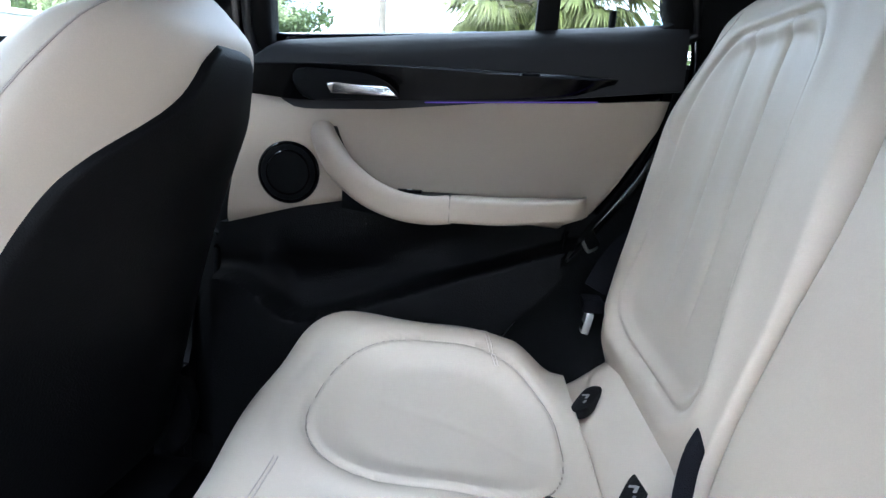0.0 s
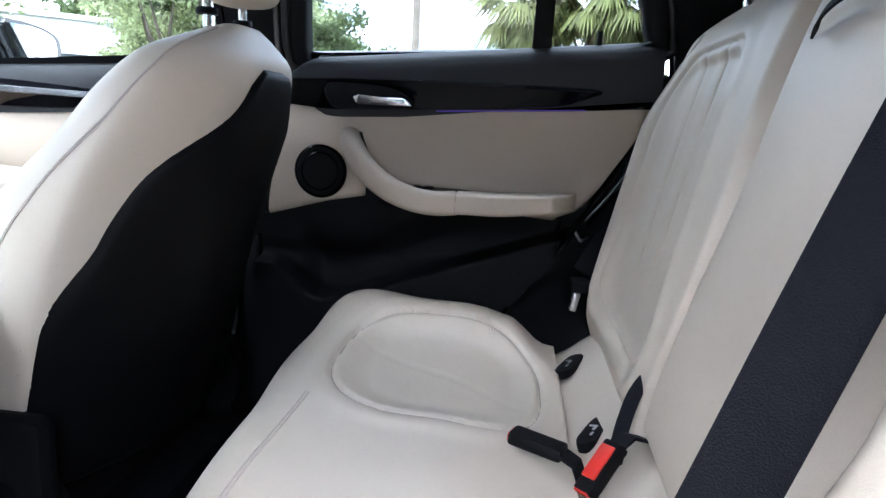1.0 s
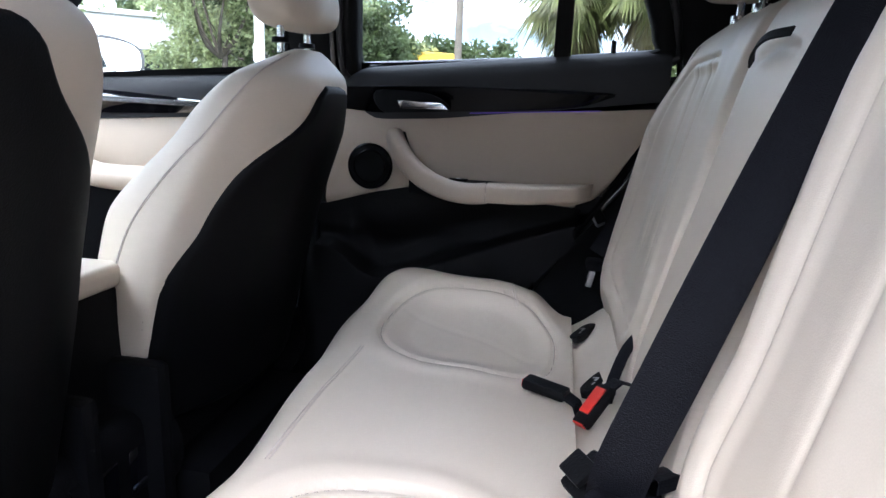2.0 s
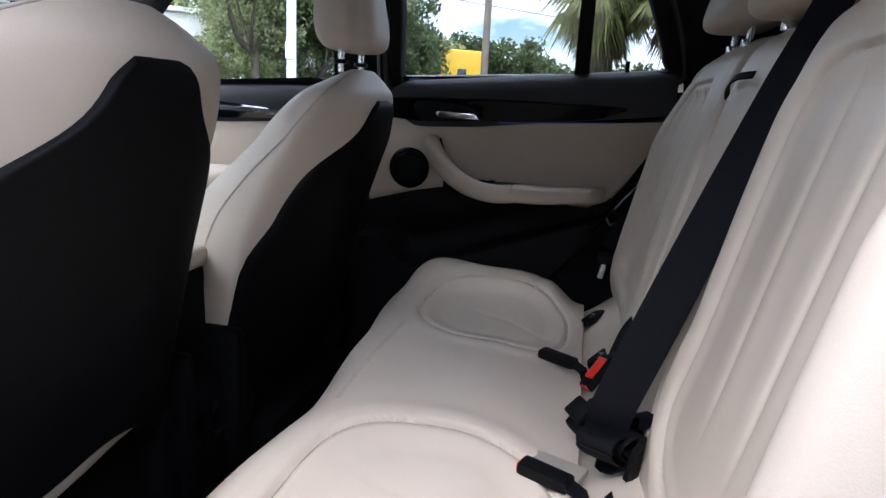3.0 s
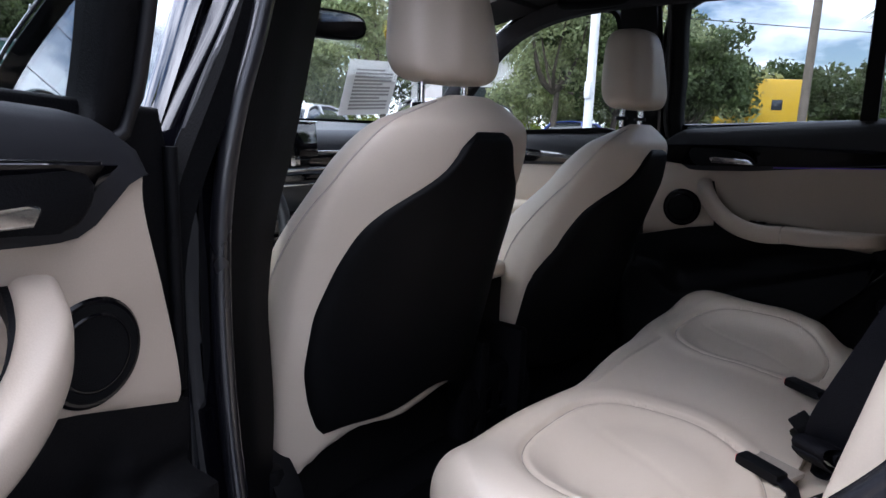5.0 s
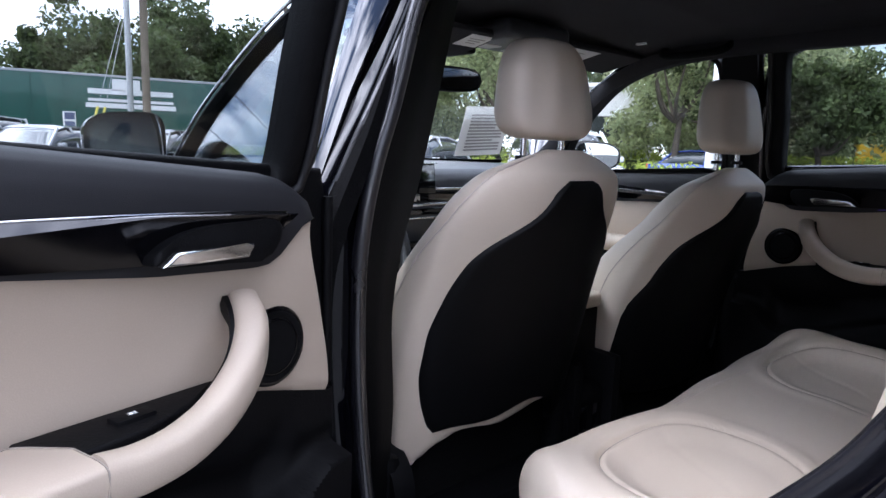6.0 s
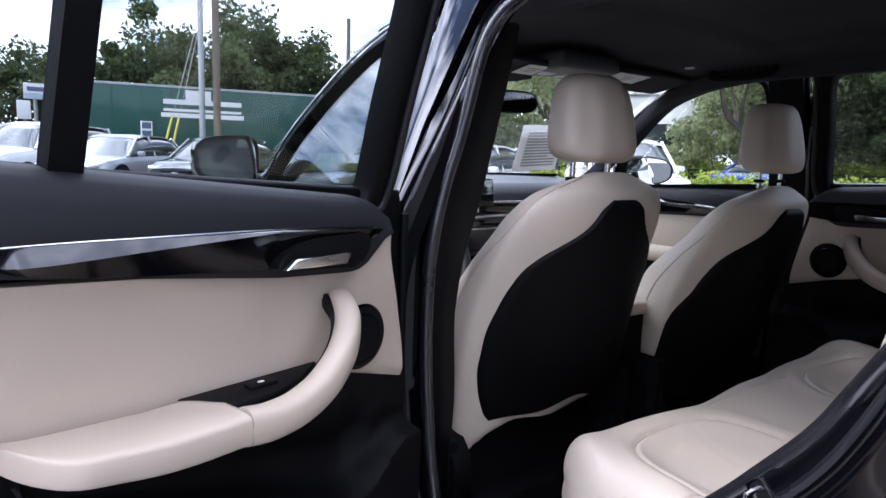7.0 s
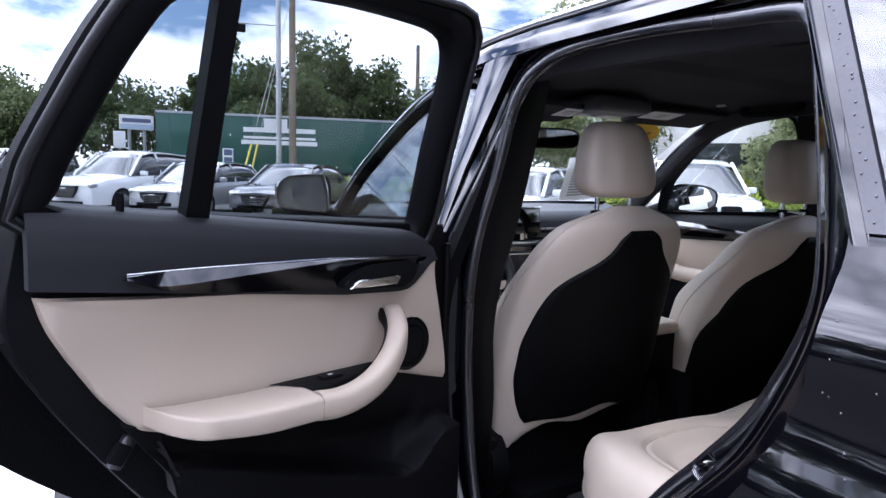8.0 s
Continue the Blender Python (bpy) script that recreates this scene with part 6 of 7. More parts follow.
def palm(x, y, height, seed):
    r = random.Random(seed)
    t = thing("palm_tree", "shaggy fan palm with dry hanging fronds", "palm tree", (x, y, 0), "palms beside the car")
    bm = bmesh.new()
    tube(bm, [(0, 0, height * k / 10) for k in range(11)], [.17 - .004 * k + .01 * (k % 2) for k in range(11)], 12)
    part("trunk", bm, BARK, t, "ringed grey palm trunk")
    for mat, count, lo, hi, name in ((PALM, 92, -1.40, 1.2, "green_fronds"), (PALM_DRY, 26, -1.5, -1.0, "dry_fronds")):
        verts, faces = [], []
        for _ in range(count):
            az, el = r.uniform(0, 6.28), r.uniform(lo, hi)
            d = Vector((math.cos(az) * math.cos(el), math.sin(az) * math.cos(el), math.sin(el)))
            stem = r.uniform(.28, .62)
            base = Vector((0, 0, height)) + d * stem + Vector((0, 0, -.25 * stem))
            side = d.cross(Vector((0, 0, 1))).normalized()
            for q in range(22):
                f = (q / 21 - .5) * 2.4
                out = (d * math.cos(f) + side * math.sin(f)).normalized()
                ln = r.uniform(.38, .58)
                tip = base + out * ln + Vector((0, 0, -.35 * ln * (1 + abs(f) * .4)))
                mid = base + out * ln * .5
                w = side.cross(out).normalized() * .012 + out.cross(Vector((0, 0, 1))).normalized() * .020
                k = len(verts)
                verts += [base, mid + w, tip, mid - w]
                faces.append((k, k + 1, k + 2, k + 3))
            k = len(verts)
            w = side * .012
            verts += [Vector((0, 0, height - .05)) - w, Vector((0, 0, height - .05)) + w, base + w, base - w]
            faces.append((k, k + 1, k + 2, k + 3))
        me = bpy.data.meshes.new("fronds")
        me.from_pydata([tuple(v) for v in verts], [], faces)
        bm = bmesh.new()
        bm.from_mesh(me)
        bpy.data.meshes.remove(me)
        part(name, bm, mat, t, "", 0)


palm(-.10, 8.9, 2.95, 3)
palm(1.08, 9.0, 3.05, 4)
palm(-4.6, 47.0, 2.2, 5)
palm(-10.6, -5.6, 4.6, 6)
palm(-13.2, -7.4, 5.2, 8)

# street trees beyond the hedge, and the wood behind them
for k, (x, y, h, sp, mt) in enumerate([(-12.0, 20.4, 7.5, 3.0, LEAF_VEILED), (-10.8, 23.4, 5.4, 2.8, LEAF), (-17.5, 17.0, 8.0, 4.0, LEAF_VEILED), (-22, 14.5, 5.0, 3.0, LEAF_VEILED), (-8.6, 24.8, 4.3, 2.2, LEAF),
                                       (-14, 27, 8.0, 4.0, LEAF_VEILED), (-16.5, 30, 8.0, 4.0, LEAF_VEILED), (-27, 21, 7.0, 4.6, LEAF_VEILED), (-10.5, 31, 5.0, 2.8, LEAF)]):
    tree(x, y, h, sp, .16, mt, 20 + k, 10500, .11)
for k, (x, y, h, sp) in enumerate([(-20, 44, 5.5, 3.8), (-15, 46, 4.6, 3.4), (-10.5, 47, 5.8, 3.6), (-7.2, 46.5, 5.4, 3.2), (-3.2, 47, 3.8, 2.8), (.6, 47.5, 3.8, 2.8), (4, 46, 4.0, 3.0), (-5.5, 52, 4.6, 3.6), (8, 46, 4.6, 3.4)]):
    tree(x, y, h, sp, .2, LEAF, 50 + k, 5200, .19, low=.25)
for k, (x, y, h, sp) in enumerate([(-24.5, 36, 8.5, 5), (-20.5, 38.5, 9, 5), (-16.5, 39, 8, 4.6), (-12.6, 38, 6.6, 4.0)]):
    tree(x, y, h, sp, .22, LEAF_VEILED if k % 2 else LEAF, 150 + k, 7000, .20, "leafy tree of the wood beyond the road", .07)
for k, (x, y) in enumerate([(-16.2, 26.4), (-14.2, 28.6), (-25.6, 21.6), (-11.8, 30.5)]):
    tree(x, y, 4.4, 2.7, .12, LEAF_VEILED, 170 + k, 6500, .12, "bushy young tree behind the hedge", .05)
# oaks along the road ahead
for k, (x, y, h, sp) in enumerate([(-36.5, 9.0, 7.9, 3.8), (-38.5, 13.5, 8.0, 4.2), (-37.5, 5.8, 5.6, 2.4), (-47, 1.4, 6.6, 4.6), (-47.5, -5.5, 6.4, 4.6), (-48, 9.0, 6.0, 4.4), (-47, -13, 6.6, 4.8), (-45, 18, 7.5, 4.6), (-42, 25, 8, 5), (-30, 27, 8.5, 4.5), (-48, -21, 7, 5), (-48, -30, 7, 5)]):
    tree(x, y, h, sp, .28, LEAF, 80 + k, 13000, .15, "dark green live oak behind the car park", .28)
# unseen trees round about, behind the view, added for paint and glass to reflect
for k, (x, y, h, sp) in enumerate([(20, 22, 8, 4.5), (28, 8, 8, 5), (26, -10, 8, 5), (12, -17, 7.5, 4.5), (4.5, -18, 7, 4.5), (-3, -17, 7.5, 4.5), (-10.5, -18, 7, 4.5), (-19, -20, 8, 5), (14, 30, 8, 5)]):
    tree(x, y, h, sp, .28, LEAF, 120 + k, 2600, .30, "unseen broad tree added for reflections", .25)


# hedge
def hedge(a, b, width, height, seed):
    a, b = Vector((*a, 0)), Vector((*b, 0))
    t = thing("hedge", "clipped bright green hedge along the verge", "hedge", a, "", "stuff")
    n = int((b - a).length / .3)
    centres = []
    r = random.Random(seed)
    for k in range(n):
        for zz in (.2, .5, .75):
            centres.append(((b - a) * (k / n) + Vector((r.uniform(-.1, .1), r.uniform(-width * .3, width * .3), zz * height)), .30))
    part("leaves", leaf_cloud(centres, n * 300, .062, .8, seed), HEDGE, t, "", 0)
    d = (b - a).normalized()
    s = d.cross(Vector((0, 0, 1))) * width * .22
    part("core", slab(lambda u, v: (b - a) * u + s * (2 * v - 1) + Vector((0, 0, height * .62)), 30, 3, (0, 0, -height * .60)), LEAF, t, "", 0)


hedge((-16, 9.1), (8, 20.0), .9, 1.02, 5)
hedge((-30, 17.3), (-6, 30.9), 1.0, 1.5, 7)
hedge((-27, 3.5), (-18, 8.0), .9, 1.05, 6)


# poles, wires
def pole(x, y, h, r, mat, label, lean=0.0):
    t = thing("utility_pole", label, "pole", (x, y, 0), "poles by the road")
    bm = bmesh.new()
    tube(bm, [(lean * k / 8, 0, h * k / 8) for k in range(9)], [r * (1 - .03 * k) for k in range(9)], 14)
    part("shaft", bm, mat, t)
    return t


pole(-28.4, 6.45, 13.5, .13, GALV, "tall grey metal street pole")
p = pole(-28.2, 7.02, 12.5, .17, WOOD_POLE, "weathered wooden utility pole")
bm = bmesh.new()
box(bm, (0, 0, 11.5), (.12, 2.4, .14), .01)
part("cross_arm", bm, WOOD_POLE, p)
pole(-52.8, 26.0, 12.9, .22, WOOD_POLE, "distant wooden utility pole")
pole(-4.5, 25.6, 13.0, .16, WOOD_POLE, "weathered wooden utility pole")
pole(-9.5, 55.0, 10.0, .14, WOOD_POLE, "distant wooden utility pole")
wp = pole(-6.2, 11.65, 9.0, .105, WHITE_PAINT, "white street lamp pole")
bm = bmesh.new()
box(bm, (0, -.10, 1.95), (.14, .10, .34), .02)
part("control_box", bm, WHITE_PAINT, wp)


def wire(a, b, sag, r=.021):
    t = thing("power_line", "thin dark overhead power line", "power line", a, "power lines")
    a, b = Vector(a), Vector(b)
    bm = bmesh.new()
    tube(bm, [(b - a) * (k / 24) + Vector((0, 0, -sag * 4 * (k / 24) * (1 - k / 24))) for k in range(25)], r, 4)
    part("cable", bm, RUBBER, t, "", 60)


wire((-28.2, 7.0, 9.2), (-30, 70, 10.5), .8)
wire((-28.2, 7.0, 9.2), (-36, -45, 10.0), .8)
wire((-28.2, 7.0, 11.4), (-28, 70, 13.2), .8)
wire((-28.2, 7.0, 11.4), (-36, -45, 12.0), .8)
wire((-28.2, 7.0, 11.4), (-52.8, 26, 12.4), .4)
wire((-21, 14, 6.2), (9, 51.3, 6.4), .3)
# guy wires with yellow guards
for k, (gx, gy) in enumerate(((-27.6, 4.75), (-27.4, 4.35))):
    t = thing("guy_wire", "steel guy wire with yellow guard", "guy wire", (gx, gy, 0), "guy wires")
    bm = bmesh.new()
    tube(bm, [(0, 0, 0), Vector((-28.2, 7.02, 9.0)) - Vector((gx, gy, 0))], .012, 5)
    part("stay", bm, STEEL, t, "", 60)
    bm = bmesh.new()
    d = Vector((-28.2, 7.02, 9.0)) - Vector((gx, gy, 0))
    tube(bm, [d * .02, d * .26], .045, 8)
    part("guard", bm, YELLOW_GUARD, t, "yellow plastic guard", 60)

# hanging signal head on the wire
t = thing("traffic_signal", "dark signal head on an arm of the street pole", "traffic signal", (-28.4, 6.45, 0))
bm = bmesh.new()
box(bm, (-.3, -1.75, 7.35), (.28, .75, .32), .03)
part("signal_head", bm, PLASTIC, t)
bm = bmesh.new()
tube(bm, [(0, 0, 7.6), (-.3, -1.75, 7.55)], .03, 6)
part("arm", bm, STEEL, t)


# signs
def board(x, y, z, w, h, yaw, face, label, post_h, bars=()):
    t = thing("sign", label, "sign", (x, y, 0), "signs by the road")
    m = Matrix.Rotation(yaw, 4, "Z")
    bm = bmesh.new()
    box(bm, (0, 0, z), (.10, w, h), .01)
    bmesh.ops.transform(bm, verts=bm.verts[:], matrix=m)
    f = part("sign_face", bm, face, t)
    bm = bmesh.new()
    for k in (-.22, .22) if w > 1 else (0,):
        tube(bm, [(-.08, k * w, 0), (-.08, k * w, z)], .09 if w > 1 else .035, 8)
    bmesh.ops.transform(bm, verts=bm.verts[:], matrix=m)
    part("post", bm, GALV, t)
    for (by, bz, bw, bh, mat) in bars:
        bm = bmesh.new()
        box(bm, (.055, by, z + bz), (.006, bw, bh))
        bmesh.ops.transform(bm, verts=bm.verts[:], matrix=m)
        part("print_bar", bm, mat, f, "", 0)


board(-39.4, 1.43, 3.70, 1.75, .80, 0, WHITE_PAINT, "white and blue shop sign on two posts", 3.3, ((0, .10, 1.45, .22, SIGN_INK), (0, -.25, 1.70, .26, SIGN_BLUE)))
board(-29.5, .05, 2.35, .45, .70, 0, WHITE_PAINT, "small white road sign", 2.0)
board(-27.6, 4.05, 1.55, .42, 1.10, 0, WHITE_PAINT, "stacked white route signs", 1.0, ((0, .38, .34, .25, SIGN_INK), (0, .05, .34, .25, SIGN_INK), (0, -.30, .34, .25, SIGN_INK)))


# trailer with its text bars
def lorry_trailer(x, y, yaw, length, height, mat, label):
    t = thing("truck_trailer", label, "truck trailer", (x, y, 0))
    t.rotation_euler = (0, 0, yaw)
    bm = bmesh.new()
    box(bm, (0, 0, (height + 1.15) / 2), (length, 2.5, height - 1.15), .03)
    bx = part("box_body", bm, mat, t, "green ribbed box body")
    bm = bmesh.new()
    box(bm, (0, 0, height - .03), (length + .02, 2.54, .10), .01)
    part("top_rail", bm, GALV, bx)
    bm = bmesh.new()
    box(bm, (0, 0, 1.12), (length, 2.3, .14), .01)
    part("chassis", bm, PLASTIC, t)
    for k in range(int(length / 1.2)):
        bm = bmesh.new()
        box(bm, (-length / 2 + .6 + 1.2 * k, -1.255, (height + 1.15) / 2), (.05, .02, height - 1.3))
        part("rib", bm, mat, bx)
    for k, (dx, dz, w, h) in enumerate(((-1.2, .55, 3.4, .22), (-1.2, .18, 3.4, .12), (-1.2, -.05, 3.6, .20), (-1.4, .85, 1.1, .5))):
        bm = bmesh.new()
        box(bm, (dx, -1.272, 2.6 + dz), (w, .01, h))
        part("print_bar", bm, WHITE_PAINT, bx, "pale bar of print", 0)
    for wx in (-length * .36, -length * .27):
        for s in (-1, 1):
            bm = bmesh.new()
            disc(bm, (wx, s * 1.0 - .14, .5), (0, 1, 0), .5, .28, 28)
            part("wheel", bm, RUBBER, t)


lorry_trailer(-31.6, 8.6, math.atan2(13, 3.4), 13.6, 3.85, GREEN_BOX, "dark green box trailer on the road")


def box_truck(x, y, yaw):
    t = thing("truck", "yellow truck with a tall sleeper cab on the road", "truck", (x, y, 0))
    t.rotation_euler = (0, 0, yaw)
    bm = bmesh.new()
    prof = [(-1.9, .9), (1.1, .9), (1.15, 2.1), (.9, 2.9), (.8, 4.1), (-1.7, 4.1)]
    plate(bm, prof, lambda a, z, d: (a, d, z), -1.2, 1.2, .08)
    cab = part("cab", bm, TRUCK_YELLOW, t, "yellow cab")
    for s in (-1, 1):
        bm = bmesh.new()
        box(bm, (-.2, s * 1.205, 2.75), (.55, .03, .55), .02)
        part("cab_window", bm, CAR_GLASS, cab)
    bm = bmesh.new()
    box(bm, (2.0, 0, 1.55), (1.7, 2.0, 1.1), .18)
    part("bonnet", bm, TRUCK_YELLOW, t, "yellow bonnet")
    bm = bmesh.new()
    box(bm, (2.88, 0, 1.5), (.06, 1.3, .9), .02)
    part("grille", bm, CHROME, t)
    for wx in (-1.2, 2.0):
        for s in (-1, 1):
            bm = bmesh.new()
            disc(bm, (wx, s * 1.0 - .14, .5), (0, 1, 0), .5, .28, 28)
            part("wheel", bm, RUBBER, t)


box_truck(-8.5, 38.0, math.atan2(68, 120) + math.pi)


# buildings
def building(x, y, yaw, w, d, h, wall, roof, label, pitched=False, wins=3):
    t = thing("building", label, "building", (x, y, 0), "buildings round about")
    t.rotation_euler = (0, 0, yaw)
    bm = bmesh.new()
    box(bm, (0, 0, h / 2), (d, w, h), .02)
    wl_ = part("wall", bm, wall, t)
    bm = bmesh.new()
    if pitched:
        plate(bm, [(-w / 2 - .5, h), (w / 2 + .5, h), (w / 4, h + 1.5), (-w / 4, h + 1.5)], lambda a, z, q: (q, a, z), -d / 2 - .4, d / 2 + .4)
    else:
        box(bm, (0, 0, h + .12), (d + .3, w + .3, .24), .02)
    part("roof", bm, roof, t)
    for k in range(wins):
        yy = -w / 2 + w * (k + .5) / wins
        for face in (-1, 1):
            bm = bmesh.new()
            box(bm, (face * (d / 2 + .01), yy, h * .5), (.06, w / wins * .5, h * .35), .01)
            part("window", bm, CAR_GLASS, wl_)


building(-23.6, 30.9, radians(-50), 7, 6, 4.8, STUCCO, WHITE_PAINT, "white flat-roofed building behind trees", False, 1)
building(2.5, 62, radians(-90), 16, 8, 2.4, STUCCO, ROOF_TILE, "low house with brown tiled roof", True, 4)
building(-54, -9, 0, 14, 10, 4.0, STUCCO, WHITE_PAINT, "pale low shop behind the oaks", False, 5)


# parked cars
def parked_car(x, y, heading, mat, label, tall=False, length=4.6, grille=1.0):
    """heading: the direction of its nose, in degrees from +x."""
    t = thing("parked_car", label, "car", (x, y, 0), "cars parked in the lot")
    t.rotation_euler = (0, 0, radians(heading))
    L, W, belt, roof = length / 2, .91, (1.02 if tall else .90), (1.66 if tall else 1.43)

    def half(xx):
        return W * (1 - (.30 if xx > 0 else .20) * max(0, (abs(xx) - L * .60) / (L * .40)) ** 2.6)

    def top(xx):
        return lerp_table([(-L, belt - .18), (-L + .12, belt + .02), (-L * .55, belt + .03), (L * .28, belt), (L * .55, belt - .04), (L * .80, belt - .11), (L * .93, belt - .21), (L, belt - .40)], xx)

    def shell(u, v):
        xx = -L + 2 * L * u
        h, zt = half(xx), top(xx)
        prof = [(-1.0, .30), (-1.0, .55), (-.985, zt - .12), (-.93, zt - .02), (-.80, zt + .015), (0, zt + .045), (.80, zt + .015), (.93, zt - .02), (.985, zt - .12), (1.0, .55), (1.0, .30)]
        k = v * 10
        i = min(int(k), 9)
        f = k - i
        a, b = prof[i], prof[i + 1]
        pull = 1 - .04 * (u in (0.0, 1.0))
        return (xx * pull, h * (a[0] + (b[0] - a[0]) * f), a[1] + (b[1] - a[1]) * f)

    bm = bmesh.new()
    rows = grid(bm, shell, 41, 31)
    bm.faces.new(rows[0]), bm.faces.new(rows[-1][::-1])
    bmesh.ops.holes_fill(bm, edges=[e for e in bm.edges if e.is_boundary])
    body = part("body", bm, mat, t, "", 35)
    gx = [(-L * .93 if tall else -L * .80, belt), (-L * .55 if not tall else -L * .84, roof - .06), (-L * .30, roof), (L * .02, roof - .01), (L * .18, roof - .10), (L * .46, belt - .03)]

    def cabin(u, v):
        q = u * (len(gx) - 1)
        i = min(int(q), len(gx) - 2)
        f = q - i
        xx = gx[i][0] + (gx[i + 1][0] - gx[i][0]) * f
        zt = gx[i][1] + (gx[i + 1][1] - gx[i][1]) * f
        a = math.pi * v
        zc = top(xx) - .02
        return (xx, -half(xx) * math.copysign(abs(math.cos(a)) ** .30, math.cos(a)) * (.95 - .20 * math.sin(a) ** 2 * (zt - zc) / .55 - .04), zc + max(0.0, zt - zc) * math.sin(a) ** .62)

    bm = bmesh.new()
    grid(bm, cabin, 31, 25)
    part("glasshouse", bm, CAR_GLASS, t, "dark reflecting windows", 50)

    def roof_fn(u, v):
        xx = gx[1][0] + (gx[4][0] - .04 - gx[1][0]) * u
        zt = lerp_table([(a, b) for a, b in gx], xx) + .012
        return (xx, (2 * v - 1) * half(xx) * .735, zt - .035 * (2 * v - 1) ** 4)

    part("roof", slab(roof_fn, 16, 10, (0, 0, -0.03)), mat, t, "", 35)
    for s in (-1, 1):
        for xa, za, xb, zb, nm in ((L * .45, belt - .02, L * .16, roof - .07, "front_pillar"), (gx[0][0] + .05, belt, gx[1][0], roof - .07, "rear_pillar"), (-L * .08, belt, -L * .06, roof - .05, "centre_pillar")):
            bm = bmesh.new()
            tube(bm, [(xa, s * half(xa) * .915, za), (xb, s * half(xb) * .745, zb)], .035, 6)
            part(nm, bm, mat, t)
        bm = bmesh.new()
        box(bm, (L * .30, s * (W + .07), belt + .06), (.12, .18, .12), .04)
        part("wing_mirror", bm, mat, t)
        bm = bmesh.new()
        box(bm, (L * .895, s * W * .66, belt - .25), (.20, .34, .11), .045, Matrix.Rotation(-s * .62, 3, "Z") @ Matrix.Rotation(.25, 3, "Y"), 3)
        part("headlight", bm, LAMP, t, "clear headlight")
        bm = bmesh.new()
        box(bm, (-L * .955, s * W * .66, belt - .12), (.14, .30, .16), .04)
        part("tail_light", bm, RED, t, "red tail light")
        for wx in (L * .60, -L * .60):
            bm = bmesh.new()
            disc(bm, (wx, s * (W - .19), .33), (0, s, 0), .33, .20, 32)
            w = part("wheel", bm, RUBBER, t)
            bm = bmesh.new()
            disc(bm, (wx, s * (W + .012), .33), (0, s, 0), .22, .012, 24)
            part("rim", bm, GALV, w)
            bm = bmesh.new()
            disc(bm, (wx, s * (W - .03), .33), (0, s, 0), .39, .034, 32)
            part("wheel_arch", bm, PLASTIC, t)
    bm = bmesh.new()
    if grille == 1.0:
        plate(bm, [(-.36, belt - .27), (.36, belt - .27), (.33, belt - .40), (.22, belt - .55), (-.22, belt - .55), (-.33, belt - .40)], lambda y, z, d: (d, y, z), L * .93, L * .995, .02)
        g_ = part("grille", bm, PLASTIC, t, "black grille")
        bm = bmesh.new()
        box(bm, (L * .997, 0, belt - .335), (.012, .16, .05), .005)
        part("badge", bm, CHROME, g_, "plain chrome badge")
        bm = bmesh.new()
        for k in range(5):
            box(bm, (L * .996, 0, belt - .51 + .042 * k), (.008, .50 + .035 * k, .008))
        part("grille_bars", bm, CHROME, g_, "thin grille bars")
    else:
        for s in (-1, 1):
            bm = bmesh.new()
            box(bm, (L * .972, s * .20, belt - .30), (.12, .35, .22), .06)
            part("grille", bm, PLASTIC, t, "black rounded grille")
    bm = bmesh.new()
    box(bm, (L * .95, 0, .34), (.12, .95, .09), .03)
    part("air_intake", bm, PLASTIC, t)


parked_car(-18.9, -.25, -42, CAR_WHITE, "white parked suv with dark windows", True, 4.7)
parked_car(-18.0, 1.55, -42, CAR_SILVER, "silver grey parked hatchback", False, 4.5)
parked_car(-16.8, 3.75, -42, CAR_GREY, "dark grey parked saloon", False, 4.7)
parked_car(-20.8, -3.4, -42, CAR_GREY, "dark grey parked suv beyond the others", True, 4.7)
parked_car(-8.22, 9.32, -38, CAR_WHITE, "white parked saloon with twin grilles", True, 4.6, 2)
parked_car(-9.6, 6.2, -62, CAR_WHITE, "white parked car ahead", False, 4.6, 2)
# Four cars out of view, added to shape reflections in paint and glass.
parked_car(-7.4, -8.6, 90, CAR_SILVER, "unseen silver car added for reflections", False, 4.6)
parked_car(-3.9, -8.8, 90, CAR_GREY, "unseen dark grey suv added for reflections", True, 4.7)
parked_car(-.6, -8.6, 90, CAR_GREY, "unseen dark grey saloon added for reflections", False, 4.7)
parked_car(2.6, -8.7, 90, CAR_BLUE, "unseen blue car added for reflections", False, 4.6)
parked_car(-11.2, 21.6, 29.5, CAR_BLUE, "blue saloon car on the road", False, 4.4)


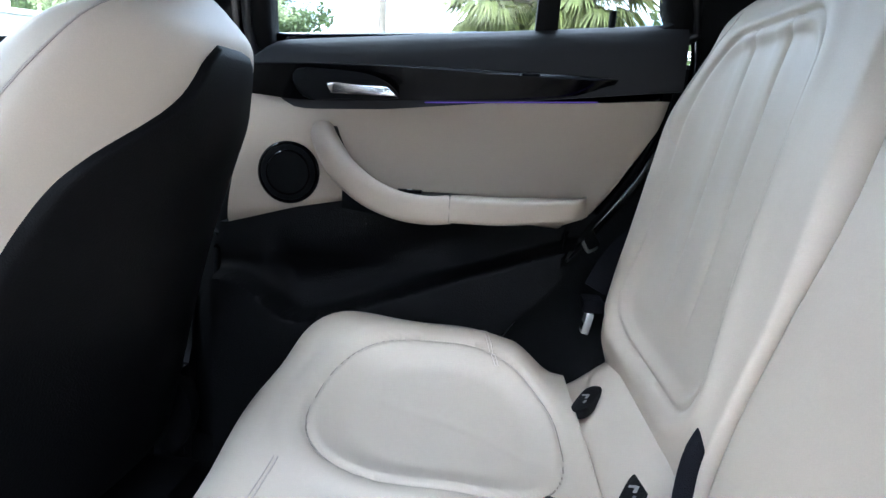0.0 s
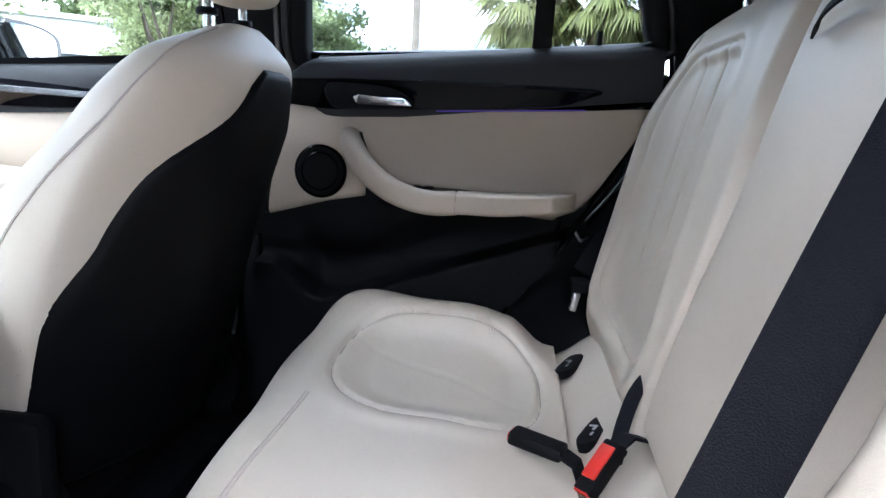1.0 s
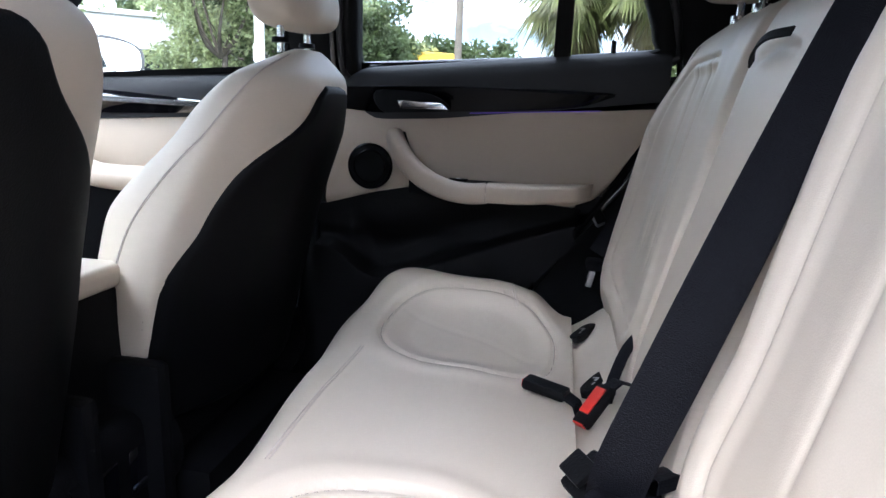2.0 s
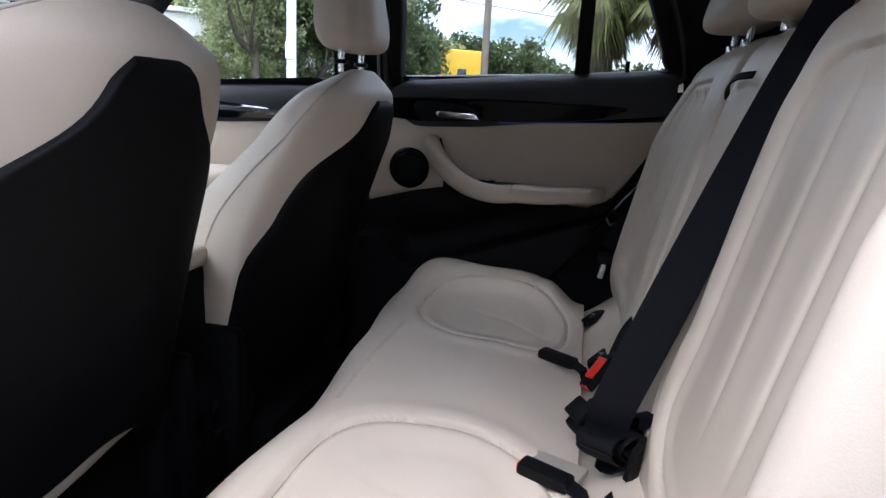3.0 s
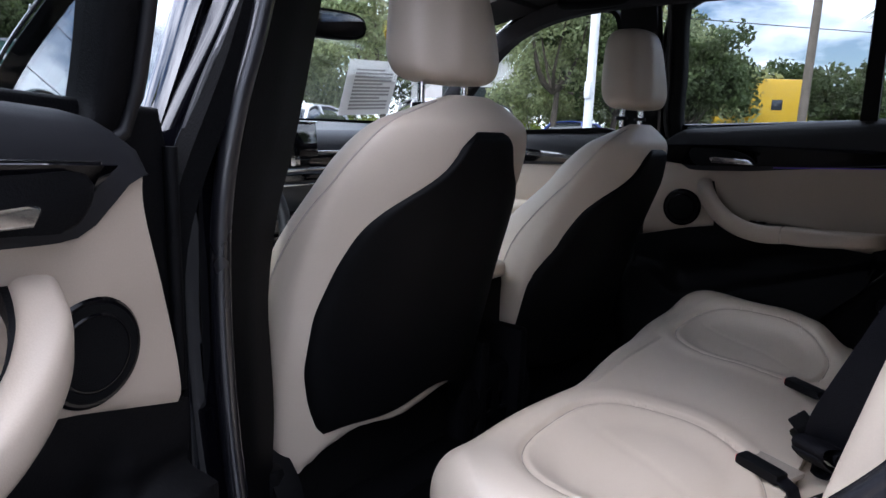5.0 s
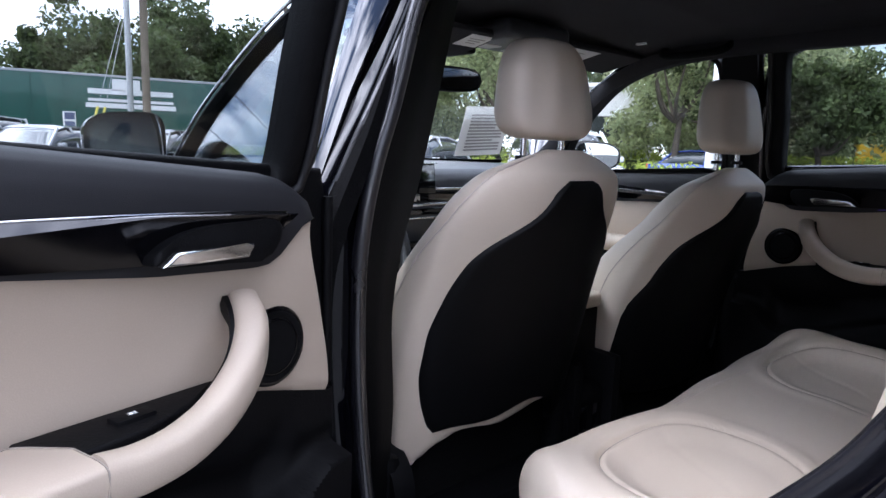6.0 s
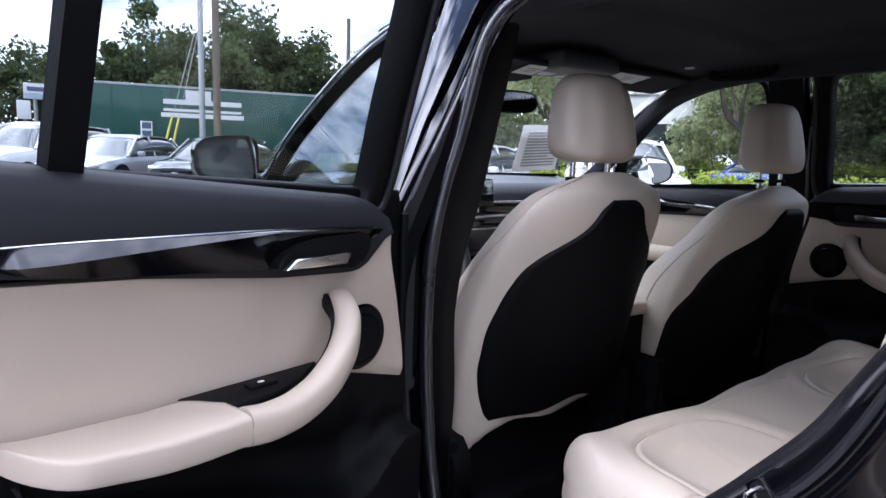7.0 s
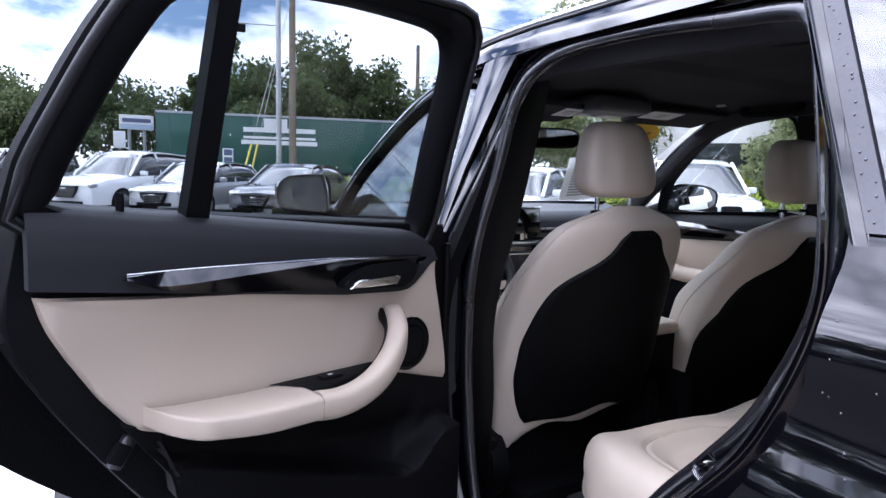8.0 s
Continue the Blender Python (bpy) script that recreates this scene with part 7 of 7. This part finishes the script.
# ---- rain beads on the paint beside the door ----
rain = random.Random(21)
verts, faces = [], []
for _ in range(140):
    z = rain.uniform(.80, 1.21)
    x = rain.uniform(max(p.x for p in outer if abs(p.y - z) < .02) + .012, .62)
    hip = .003 * math.sin(x * 11 + 1.0) * bump(z - .99, .06) + soft_table([(.33, .835), (.60, .862), (.86, .868), (.945, .870), (.962, .866), (.998, .844), (1.01, .840), (1.03, .841), (1.06, .845), (1.09, .850), (1.105, .852), (1.12, .842), (1.19, .797), (1.225, .772)], z)
    r = rain.uniform(.0008, .0018)
    c = Vector((x, -hip + .05 * max(0.0, (x - .5) / .8) ** 2, z))
    k = len(verts)
    verts.append(tuple(c + Vector((0, -r * .7, 0))))
    for ring, h in ((.7, .5), (1.0, -.3)):
        verts += [tuple(c + Vector((math.cos(a) * r * ring, -r * h, math.sin(a) * r * ring * 1.15))) for a in (2 * math.pi * q / 7 for q in range(7))]
    for q in range(7):
        faces.append((k, k + 1 + q, k + 1 + (q + 1) % 7))
        faces.append((k + 1 + q, k + 8 + q, k + 8 + (q + 1) % 7, k + 1 + (q + 1) % 7))
for k in range(26):
    z = 1.215 + .012 * k + rain.uniform(-.006, .006)
    c = Vector((.099 - (z - 1.452) * .463 + rain.uniform(.006, .018), -(pane_y(z) + .104), z))
    r = rain.uniform(.0011, .0020)
    k0 = len(verts)
    verts.append(tuple(c + Vector((0, -r * .7, 0))))
    for ring, h in ((.7, .5), (1.0, -.3)):
        verts += [tuple(c + Vector((math.cos(a) * r * ring, -r * h, math.sin(a) * r * ring))) for a in (2 * math.pi * q / 7 for q in range(7))]
    for q in range(7):
        faces.append((k0, k0 + 1 + q, k0 + 1 + (q + 1) % 7))
        faces.append((k0 + 1 + q, k0 + 8 + q, k0 + 8 + (q + 1) % 7, k0 + 1 + (q + 1) % 7))
me = bpy.data.meshes.new("rain_beads")
me.from_pydata(verts, [], faces)
me.shade_smooth()
me.materials.append(PIANO)
beads = new("rain_beads", me)
beads.parent = suv
tagged(beads, "small clear rain beads on the black paint", "", "", "stuff")
